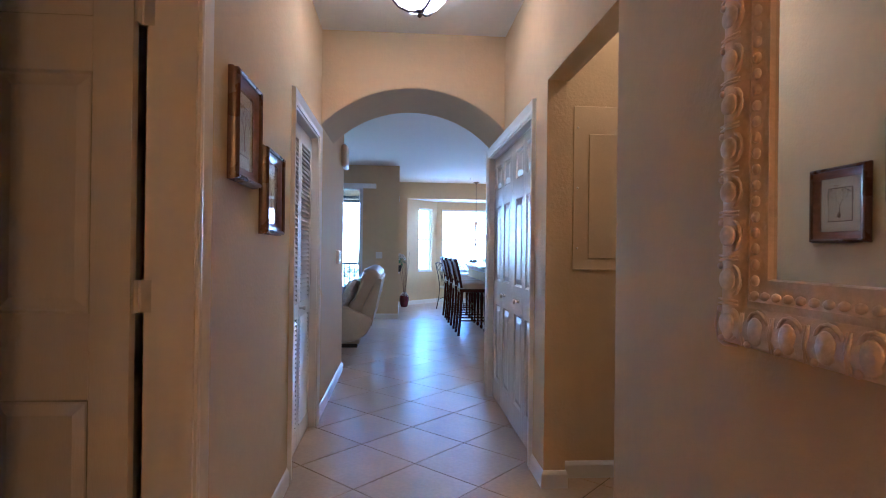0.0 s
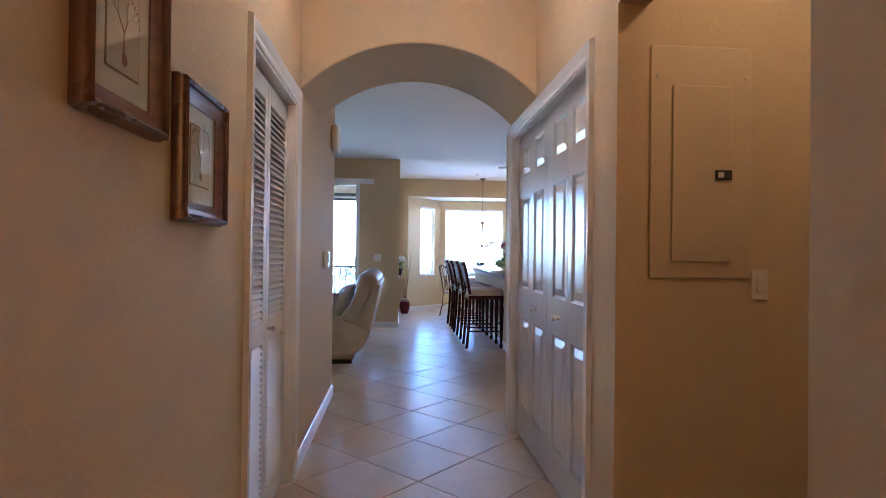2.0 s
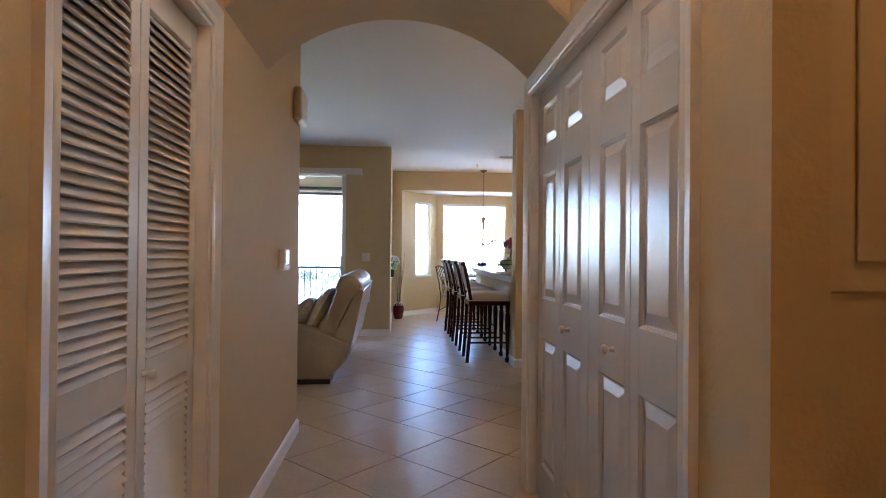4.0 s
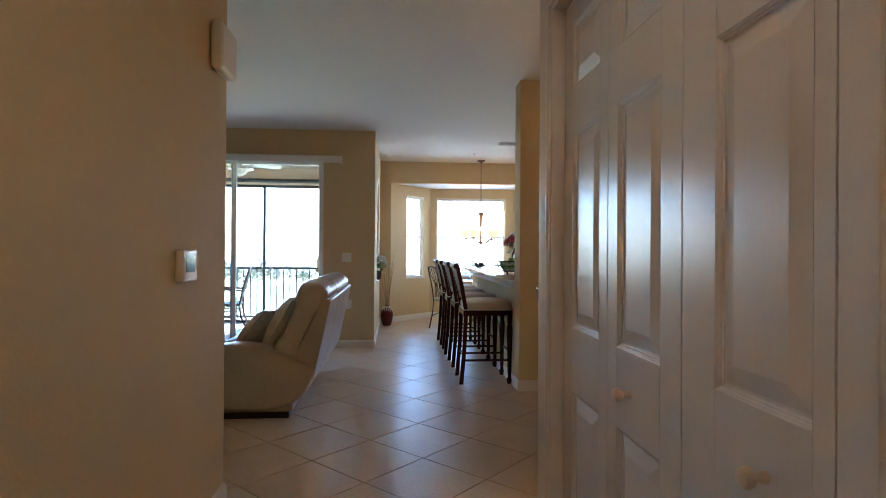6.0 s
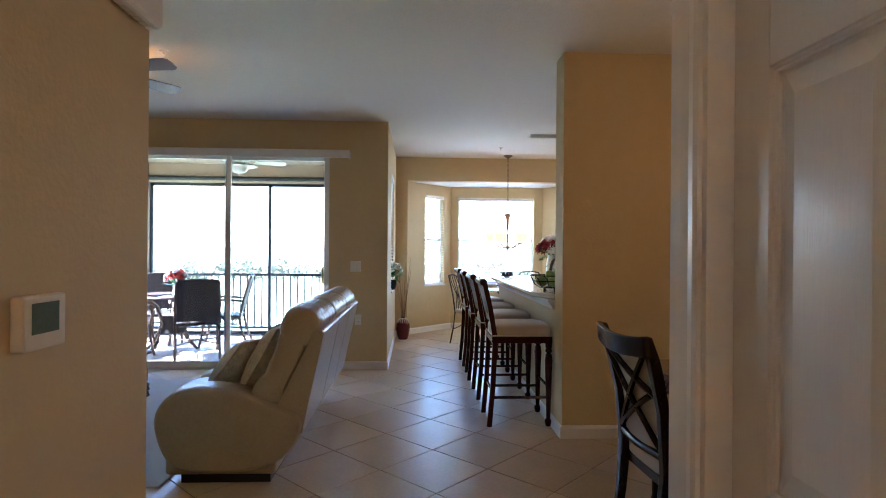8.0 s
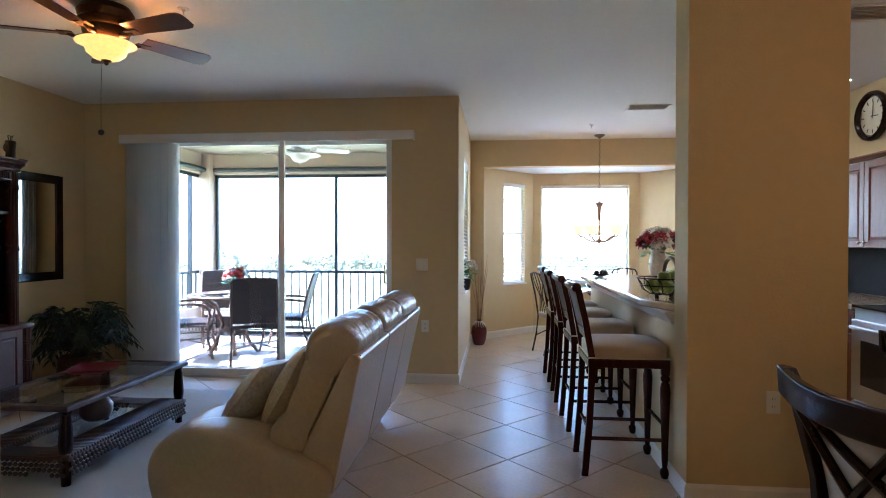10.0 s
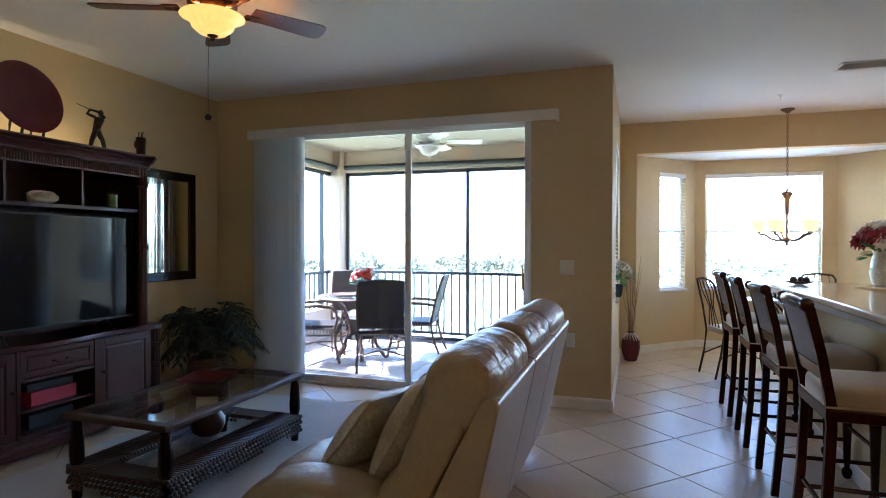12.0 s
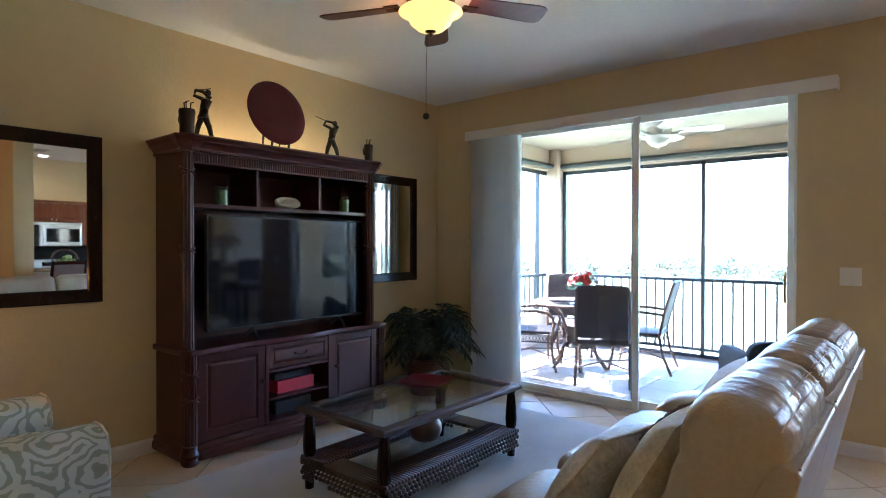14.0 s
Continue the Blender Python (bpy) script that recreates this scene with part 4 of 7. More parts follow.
# ---------------------------------------------------------------- coffee table
WICKER = mat("dark_woven_rattan", (0.045, 0.022, 0.014), 0.45, var=0.5, grain=(12, 90), bump=0.2, bump_scale=120, coat=0.1)
CX0, CX1, CY0, CY1, CT = -2.47, -1.79, 7.26, 8.47, 0.447
ct = thing("coffee_table", "dark rattan coffee table with glass top and woven shelf", "coffee table", pose(0, 0, 0.014))
bm = bmesh.new()
fr = 0.062
sweep(bm, [(0, -0.030), (0, -0.008), (-0.008, 0), (-fr + 0.01, 0), (-fr, -0.008), (-fr, -0.030)], [(CX0, CY0, CT), (CX1, CY0, CT), (CX1, CY1, CT), (CX0, CY1, CT)][::-1], closed=True)
part("top_frame", bm, WICKER, ct, bevel=0.003)
part("glass_top", bx(CX0 + fr - 0.01, CX1 - fr + 0.01, CY0 + fr - 0.01, CY1 - fr + 0.01, CT - 0.010, CT - 0.002), GLASS, ct, "clear glass top")
for x in (CX0 + 0.05, CX1 - 0.05):
    for y in (CY0 + 0.05, CY1 - 0.05):
        bm = bmesh.new()
        lathe(bm, [(0.024, 0), (0.026, 0.05), (0.030, 0.06), (0.030, 0.16), (0.026, 0.175), (0.033, 0.19), (0.036, 0.23), (0.033, 0.30), (0.026, 0.37), (0.022, 0.39), (0.028, 0.40), (0.028, CT - 0.028)], 16, (x, y, 0))
        part("leg", bm, ESPRESSO, ct, smooth=True)
SZ = 0.165
bm = bmesh.new()
for a, b, c, d in ((CX0 + 0.01, CX0 + 0.20, CY0 + 0.02, CY1 - 0.02), (CX1 - 0.20, CX1 - 0.01, CY0 + 0.02, CY1 - 0.02), (CX0 + 0.2, CX1 - 0.2, CY0 + 0.02, CY0 + 0.16), (CX0 + 0.2, CX1 - 0.2, CY1 - 0.16, CY1 - 0.02)):
    box(bm, a, b, c, d, SZ - 0.02, SZ)
part("shelf_board", bm, WICKER, ct)
strand_me = shared("strand", lambda bm: tube(bm, [(-0.095, 0, 0), (0.095, 0, 0)], 0.0105, 6), WICKER)
n = int((CY1 - CY0 - 0.06) / 0.0225)
for i in range(n):
    for x in (CX0 + 0.105, CX1 - 0.105):
        ob = new("strand", strand_me)
        ob.parent = ct
        ob.matrix_basis = pose(x, CY0 + 0.03 + i * 0.0225, SZ + 0.004)
part("shelf_glass", bx(CX0 + 0.2, CX1 - 0.2, CY0 + 0.16, CY1 - 0.16, SZ - 0.006, SZ + 0.001), GLASS, ct, "smoked glass shelf inset")
bm = bmesh.new()
for (xa, ya), (xb, yb) in (((CX1 - 0.01, CY0 + 0.03), (CX1 - 0.01, CY1 - 0.03)), ((CX0 + 0.01, CY0 + 0.03), (CX0 + 0.01, CY1 - 0.03)), ((CX0 + 0.03, CY0 + 0.01), (CX1 - 0.03, CY0 + 0.01)), ((CX0 + 0.03, CY1 - 0.01), (CX1 - 0.03, CY1 - 0.01))):
    ln = math.hypot(xb - xa, yb - ya)
    k = int(ln / 0.03)
    for r in range(4):
        for i in range(k):
            u = (i + 0.5 * (r % 2) + 0.25) / k
            drop = 0.014 * math.cos(2 * math.pi * u * 2)
            zz = SZ - 0.018 - r * 0.026
            if r == 3 and math.cos(2 * math.pi * u * 2) < -0.2:
                continue
            ball(bm, (xa + (xb - xa) * u, ya + (yb - ya) * u, zz), 0.009 if yb != ya else 0.014, 0.014 if yb != ya else 0.009, 0.013, 6)
part("woven_apron", bm, WICKER, ct, "chunky woven rattan apron", smooth=True)
REDGL = mat("dark_red_glaze", (0.17, 0.013, 0.024), 0.3, var=0.2, coat=0.3)
tray = thing("serving_tray", "dark red curved square dish on the coffee table", "dish", pose(-2.2, 8.02, CT + 0.014, 0, 0, 18))
bm = bmesh.new()
n = 10
vs = [[bm.verts.new((0.145 * (2 * i / n - 1), 0.145 * (2 * j / n - 1), 0.006 + 0.040 * (max(abs(2 * i / n - 1), abs(2 * j / n - 1))) ** 3)) for j in range(n + 1)] for i in range(n + 1)]
for i in range(n):
    for j in range(n):
        bm.faces.new((vs[i][j], vs[i + 1][j], vs[i + 1][j + 1], vs[i][j + 1]))
bmesh.ops.solidify(bm, geom=bm.faces[:], thickness=0.006)
part("dish", bm, REDGL, tray, smooth=True)
# the basket on the lower shelf, shaped as a plain turned pot
low_basket = thing("ceramic_pot", "dark brown round basket on the table's lower shelf", "pot", pose(-2.12, 7.92, SZ + 0.016))
bm = bmesh.new()
lathe(bm, [(0.055, 0), (0.085, 0.02), (0.10, 0.06), (0.098, 0.10), (0.075, 0.135), (0.055, 0.15), (0.06, 0.16)], 24)
part("body", bm, mat("dark_brown_basket", (0.06, 0.03, 0.02), 0.3, var=0.4), low_basket, smooth=True)

# ---------------------------------------------------------------- media cabinet
def pilaster(parent, x, y, z0, z1, r=0.040):
    """A reeded quarter post with leaf bindings."""
    bm = bmesh.new()
    for k in range(7):
        a = radians(-20 + 220 * k / 6 - 90)
        tube(bm, [(x + r * 0.72 * math.cos(a), y + r * 0.72 * math.sin(a), z0), (x + r * 0.72 * math.cos(a), y + r * 0.72 * math.sin(a), z1)], r * 0.32, 6)
    box(bm, x - r * 0.7, x + r * 0.7, y - r * 0.7, y + r * 0.7, z0, z1)
    part("post", bm, CHERRY, parent, "reeded post with carved bindings", smooth=True)
    for zb in ((z0 + z1) / 2, z1 - 0.12):
        bm = bmesh.new()
        for s in (-1, 1):
            tube(bm, [(x + r * 1.1 * math.cos(q), y + r * 1.1 * math.sin(q), zb + s * 0.04 * (q / math.pi)) for q in [math.radians(-150 + 30 * i) for i in range(10)]], 0.007, 6)
        part("binding", bm, CHERRY, parent, smooth=True)


def cabinet():
    root = thing("media_cabinet", "dark cherry entertainment cabinet with reeded posts and hutch", "cabinet", pose(0, 0, 0))
    xb, xf = LW + 0.012, -3.205
    y0, y1 = 7.01, 8.69
    ym = (y0 + y1) / 2
    # lower carcase
    bm = bmesh.new()
    sweep(bm, [(0, 0.03), (0.030, 0.03), (0.030, 0.07), (0.018, 0.085), (0.022, 0.10), (0.010, 0.115), (0, 0.12)], [(xb, y1 - 0.02, 0), (xf - 0.06, y1 - 0.02, 0), (xf - 0.02, y1 - 0.1, 0), (xf - 0.02, y0 + 0.1, 0), (xf - 0.06, y0 + 0.02, 0), (xb, y0 + 0.02, 0)])
    box(bm, xb, xf - 0.03, y0 + 0.03, y1 - 0.03, 0.03, 0.12)
    part("plinth", bm, CHERRY_H, root, bevel=0.003)
    for y in (y0 + 0.045, y1 - 0.045):
        bm = bmesh.new()
        lathe(bm, [(0.04, 0), (0.052, 0.012), (0.055, 0.03), (0.05, 0.045), (0.058, 0.055), (0.060, 0.07), (0.05, 0.085), (0.045, 0.12)], 20, (xf - 0.045, y, 0))
        part("bun_foot", bm, CHERRY, root, smooth=True)
    d0, d1 = ym - 0.265, ym + 0.265
    for name, box6 in (
            ("side_panel", (xb, xf - 0.06, y0 + 0.02, y0 + 0.045, 0.12, 0.665)),
            ("side_panel", (xb, xf - 0.06, y1 - 0.045, y1 - 0.02, 0.12, 0.665)),
            ("back_panel", (xb, xb + 0.012, y0 + 0.045, y1 - 0.045, 0.12, 0.665)),
            ("divider", (xb + 0.012, xf - 0.035, d0 - 0.012, d0 + 0.012, 0.12, 0.665)),
            ("divider", (xb + 0.012, xf - 0.035, d1 - 0.012, d1 + 0.012, 0.12, 0.665)),
            ("shelf", (xb + 0.012, xf - 0.035, d0 + 0.012, d1 - 0.012, 0.12, 0.14)),
            ("shelf", (xb + 0.012, xf - 0.05, d0 + 0.012, d1 - 0.012, 0.275, 0.29)),
            ("shelf", (xb + 0.012, xf - 0.04, d0 + 0.012, d1 - 0.012, 0.465, 0.485))):
        part(name, bx(*box6), CHERRY, root, bevel=0.002)
    FRONT = Matrix(((0, -1, 0, xf - 0.04), (1, 0, 0, 0), (0, 0, 1, 0), (0, 0, 0, 1)))
    for a, b, kx in ((y0 + 0.095, d0 - 0.014, 0.9), (d1 + 0.014, y1 - 0.095, 0.08)):
        bm = bmesh.new()
        w = b - a
        panel_leaf(bm, w, 0.535, 0.02, ((0.055, w - 0.055),), ((0.055, 0.48),), 0.008, 0.02)
        dr = part("door", bm, CHERRY, root, bevel=0.002, m=FRONT @ Matrix.Translation((a, 0.0, 0.125)))
        bm = bmesh.new()
        lathe(bm, [(0.006, 0), (0.006, 0.012), (0.013, 0.018), (0.015, 0.024), (0.010, 0.030)], 14, (w * kx if kx < 0.5 else w - 0.03, 0, 0.30), (0, -1, 0))
        part("door_knob", bm, BRONZE, dr, "dark bronze knob", smooth=True)
    bm = bmesh.new()
    w = d1 - d0 - 0.03
    panel_leaf(bm, w, 0.165, 0.02, ((0.03, w - 0.03),), ((0.03, 0.135),), 0.007, 0.014)
    drw = part("drawer", bm, CHERRY_H, root, bevel=0.002, m=FRONT @ Matrix.Translation((d0 + 0.015, 0.0, 0.492)))
    bm = bmesh.new()
    c = w / 2
    tube(bm, [(c - 0.05, -0.004, 0.085), (c - 0.045, -0.022, 0.082), (c - 0.02, -0.028, 0.070), (c, -0.028, 0.076), (c + 0.02, -0.028, 0.070), (c + 0.045, -0.022, 0.082), (c + 0.05, -0.004, 0.085)], 0.005, 8)
    part("pull", bm, BRONZE, drw, "antique bronze bail pull", smooth=True)
    # serpentine top
    bm = bmesh.new()
    out = [(xb, y0 - 0.005), (xf - 0.05, y0 - 0.005), (xf + 0.005, y0 + 0.03), (xf + 0.005, y0 + 0.10)]
    for k in range(1, 12):
        u = k / 12
        out.append((xf - 0.02 + 0.02 * math.cos(4 * math.pi * u), y0 + 0.10 + (y1 - y0 - 0.20) * u))
    out += [(xf + 0.005, y1 - 0.10), (xf + 0.005, y1 - 0.03), (xf - 0.05, y1 + 0.005), (xb, y1 + 0.005)]
    skin(bm, [[bm.verts.new((x, y, z)) for x, y in out] for z in (0.665, 0.70)])
    part("worktop", bm, CHERRY_H, root, bevel=0.008, seg=3)
    for y in (y0 + 0.052, y1 - 0.052):
        pilaster(root, xf - 0.055, y, 0.12, 0.665)
    # hutch
    h0, h1, hf = y0 + 0.02, y1 - 0.11, xf - 0.06
    t3 = (h1 - h0) / 3
    for name, box6 in (
            ("hutch_side", (xb, hf - 0.03, h0, h0 + 0.025, 0.70, 1.90)),
            ("hutch_side", (xb, hf - 0.03, h1 - 0.025, h1, 0.70, 1.90)),
            ("hutch_back", (xb, xb + 0.012, h0 + 0.025, h1 - 0.025, 0.70, 1.90)),
            ("hutch_shelf", (xb + 0.012, hf - 0.02, h0 + 0.025, h1 - 0.025, 1.565, 1.590)),
            ("hutch_divider", (xb + 0.012, hf - 0.03, h0 + t3 - 0.01, h0 + t3 + 0.01, 1.590, 1.832)),
            ("hutch_divider", (xb + 0.012, hf - 0.03, h0 + 2 * t3 - 0.01, h0 + 2 * t3 + 0.01, 1.590, 1.832)),
            ("frieze_board", (xb + 0.013, hf, h0 + 0.026, h1 - 0.026, 1.832, 1.90))):
        part(name, bx(*box6), CHERRY, root, bevel=0.002)
    for y in (h0 + 0.03, h1 - 0.03):
        pilaster(root, hf - 0.02, y, 0.70, 1.90, 0.036)
    # fluted frieze and crown
    bm = bmesh.new()
    k = int((h1 - h0 - 0.14) / 0.018)
    for i in range(k):
        tube(bm, [(hf + 0.002, h0 + 0.08 + i * 0.018, 1.845), (hf + 0.002, h0 + 0.08 + i * 0.018, 1.895)], 0.008, 6)
    part("fluted_frieze", bm, CHERRY, root, smooth=True)
    bm = bmesh.new()
    crown = [(0, 1.90), (0.012, 1.90), (0.018, 1.912), (0.014, 1.922), (0.032, 1.945), (0.048, 1.958), (0.044, 1.966), (0.062, 1.985), (0.062, 1.997), (0, 1.997)]
    sweep(bm, crown, [(xb, h1, 0), (hf - 0.055, h1, 0), (hf, h1 + 0.006, 0), (hf + 0.03, h1 - 0.03, 0), (hf + 0.02, h1 - 0.08, 0), (hf + 0.02, h0 + 0.08, 0), (hf + 0.03, h0 + 0.03, 0), (hf, h0 - 0.006, 0), (hf - 0.055, h0, 0), (xb, h0, 0)])
    box(bm, xb, hf + 0.02, h0 + 0.01, h1 - 0.01, 1.975, 1.992)
    part("crown_moulding", bm, CHERRY_H, root, bevel=0.002)
    return h0, h1, hf, xb, d0, d1


H0, H1, HF, HB, D0, D1 = cabinet()
SCREENM = mat("dark_tv_screen", (0.004, 0.006, 0.010), 0.06, var=0.1, spec=0.5)
tv = thing("television", "large black flat-screen television, switched off", "television", pose(0, 0, 0.70))
part("casing", bx(HF - 0.115, HF - 0.075, 7.210, 8.530, 0.075, 0.828), BLACKP, tv, bevel=0.005)
part("screen", bx(HF - 0.075, HF - 0.0735, 7.222, 8.518, 0.092, 0.816), SCREENM, tv, "glossy dark screen")
part("lower_bezel", bx(HF - 0.077, HF - 0.071, 7.215, 8.525, 0.075, 0.089), mat("brushed_dark_metal", (0.05, 0.05, 0.05), 0.3, metal=0.8), tv)
for y in (7.55, 8.30):
    bm = bmesh.new()
    tube(bm, [(HF - 0.20, y, 0.006), (HF - 0.095, y, 0.08), (HF - 0.03, y, 0.006)], 0.009, 6)
    part("stand_foot", bm, BLACKP, tv)

# ---------------------------------------------------------------- ornaments on and in the cabinet
DARKBZ = mat("dark_bronze_figure", (0.030, 0.020, 0.014), 0.4, metal=0.5, var=0.3)
TOPZ = 1.998


def golfer(m, female, label):
    bm = bmesh.new()
    hip, neck = Vector((0, 0, 0.17)), Vector((0.02, 0, 0.275))
    for f, k in (((-0.045, 0.01, 0.0), (-0.03, 0.0, 0.09)), ((0.055, -0.01, 0.0), (0.035, -0.01, 0.085))):
        tube(bm, [f, k, hip], [0.012, 0.017, 0.023], 8)
        ball(bm, (f[0] + 0.010, f[1], 0.006), 0.018, 0.008, 0.006, 8)
    tube(bm, [hip + Vector((0, 0, -0.03 if female else -0.01)), hip + Vector((0.005, 0, 0.03)), neck - Vector((0, 0, 0.02)), neck], [0.038 if female else 0.031, 0.027, 0.034, 0.012], 10)
    ball(bm, neck + Vector((0.008, 0, 0.028)), 0.020, 0.018, 0.023, 10)
    grip = Vector((-0.045, 0.0, 0.315))
    tube(bm, [neck + Vector((-0.02, 0.02, -0.01)), (-0.055, 0.02, 0.285), grip], [0.013, 0.011, 0.009], 6)
    tube(bm, [neck + Vector((0.025, -0.02, -0.012)), (0.0, -0.03, 0.30), grip], [0.013, 0.011, 0.009], 6)
    tube(bm, [grip, (0.045, 0.01, 0.335)] if female else [grip, (-0.13, 0.01, 0.345)], 0.0028, 5)
    ob = link("golfer_figurine", bm, DARKBZ, True)
    ob.matrix_basis = m
    tagged(ob, label, "figurine", "golf figurines on the cabinet")


golfer(pose(-3.37, 7.205, TOPZ, 0, 0, 60), True, "dark bronze golfer figurine in mid swing")
golfer(pose(-3.37, 8.235, TOPZ, 0, 0, 75) @ Matrix.Diagonal((1, 1, 0.92, 1)), False, "dark bronze golfer figurine with raised club")


def golf_bag(m):
    root = thing("golf_bag_figurine", "dark bronze miniature golf bag with clubs", "figurine", m, "golf figurines on the cabinet")
    bm = bmesh.new()
    lathe(bm, [(0.030, 0), (0.034, 0.01), (0.033, 0.08), (0.038, 0.14), (0.036, 0.155)], 16)
    ball(bm, (-0.032, 0.01, 0.10), 0.014, 0.02, 0.035, 8)
    part("bag", bm, DARKBZ, root, smooth=True)
    for x, y in ((0.01, 0.01), (-0.012, 0.004), (0.002, -0.012)):
        bm = bmesh.new()
        tube(bm, [(x, y, 0.14), (x * 1.3, y * 1.3, 0.195), (x * 1.3 + 0.014, y * 1.3, 0.198)], 0.0035, 6)
        part("club", bm, DARKBZ, root)


golf_bag(pose(-3.34, 7.085, TOPZ, 0, 0, 40) @ Matrix.Diagonal((1.3, 1.3, 1.1, 1)))
golf_bag(pose(-3.34, 8.595, TOPZ, 0, 0, 80))
LACQUER = mat("dark_red_lacquer", (0.080, 0.008, 0.016), 0.22, var=0.2, coat=0.2)
pl = thing("charger_plate", "large dark red lacquer plate on a stand", "plate", pose(-3.47, 7.80, TOPZ, 0, 0, 0))
bm = bmesh.new()
lathe(bm, [(0.10, -0.004), (0.14, 0.0), (0.20, 0.012), (0.237, 0.020), (0.240, 0.024), (0.234, 0.026), (0.19, 0.018), (0.13, 0.008), (0.002, 0.007)], 48, (0.0, 0, 0.285), (1, 0, 0.22))
part("plate", bm, LACQUER, pl, smooth=True)
bm = bmesh.new()
for y in (-0.07, 0.07):
    tube(bm, [(-0.06, y, 0.004), (-0.045, y, 0.10), (-0.03, y, 0.24)], 0.008, 6)
    tube(bm, [(-0.06, y, 0.006), (0.02, y, 0.012), (0.06, y, 0.03), (0.068, y, 0.07)], 0.010, 6)
tube(bm, [(0.02, -0.07, 0.014), (0.02, 0.07, 0.014)], 0.010, 6)
part("stand", bm, DARKBZ, pl, "dark wooden plate stand", smooth=True)
GREENW = mat("green_candle_wax", (0.16, 0.24, 0.07), 0.5, var=0.15)
for y in (7.33, 8.36):
    jar = thing("candle_jar", "green candle in a clear glass jar", "candle", pose(-3.37, y, 1.591), "candle jars on the shelf")
    bm = bmesh.new()
    lathe(bm, [(0.036, 0.004), (0.037, 0.10), (0.002, 0.101)], 20)
    part("wax", bm, GREENW, jar, smooth=True)
    bm = bmesh.new()
    skin(bm, [ring(bm, (0, 0, z), (0, 0, 1), r, 20) for r, z in ((0.040, 0), (0.041, 0.12), (0.042, 0.125), (0.039, 0.125), (0.0385, 0.12), (0.0385, 0.002))])
    part("jar", bm, GLASS, jar, smooth=True)
SHELLM = mat("pale_carved_stone", (0.50, 0.44, 0.33), 0.7, var=0.15, bump=0.2)
sh = thing("shell_ornament", "pale carved shell ornament on the cabinet shelf", "ornament", pose(-3.38, 7.83, 1.591, 0, 0, 80))
bm = bmesh.new()
for k in range(5):
    tube(bm, [(0.085 * math.cos(a) * (1 - 0.1 * k), 0.030 * math.sin(a) + 0.012 * (k - 2), 0.045 + 0.030 * math.sin(a + k * 0.5)) for a in [2 * math.pi * i / 18 for i in range(18)]], 0.013, 8, closed=True)
part("shell", bm, SHELLM, sh, smooth=True)
bxr = thing("storage_box", "bright red box on the cabinet's open shelf", "box", pose(-3.42, 7.87, 0.291))
part("carton", bx(-0.13, 0.11, -0.16, 0.15, 0, 0.088), mat("red_cardboard", (0.42, 0.020, 0.045), 0.5, var=0.08), bxr, bevel=0.003)
dv = thing("media_player", "black media player on top of the red box", "media player", pose(-3.43, 7.87, 0.380))
part("case", bx(-0.12, 0.10, -0.17, 0.14, 0, 0.05), BLACKP, dv, bevel=0.004)
dv2 = thing("media_player", "black media player on the cabinet's lower shelf", "media player", pose(-3.43, 7.87, 0.141))
part("case", bx(-0.12, 0.10, -0.16, 0.14, 0, 0.09), BLACKP, dv2, bevel=0.004)


# ---------------------------------------------------------------- black-framed mirrors
def wall_mirror(y0, y1, label):
    root = thing("wall_mirror", label, "mirror", Matrix(((0, 1, 0, LW + 0.001), (1, 0, 0, y0), (0, 0, 1, 0.995), (0, 0, 0, 1))), "black-framed mirrors")
    w, h = y1 - y0, 0.98
    bm = bmesh.new()
    sweep(bm, [(0, 0), (0, 0.028), (-0.006, 0.032), (-0.070, 0.024), (-0.078, 0.016), (-0.078, 0)], [(w, 0, 0), (w, 0, h), (0, 0, h), (0, 0, 0)], closed=True, up=(0, 1, 0))
    part("frame", bm, ESPRESSO, root)
    part("glass", bx(0.074, w - 0.074, 0.006, 0.012, 0.074, h - 0.074), MIRROR, root, "clear mirror glass")


wall_mirror(8.79, 9.50, "black-framed rectangular wall mirror beside the cabinet")
wall_mirror(6.00, 6.712, "black-framed rectangular wall mirror above the armchair")

# ---------------------------------------------------------------- palm in a basket
LEAFM = mat("dark_palm_leaf", (0.018, 0.045, 0.020), 0.45, var=0.5, grain=(6, 60), rand=0.5)
BASKET = mat("brown_wicker_basket", (0.13, 0.070, 0.035), 0.7, var=0.3, grain=(15, 90), bump=0.3)


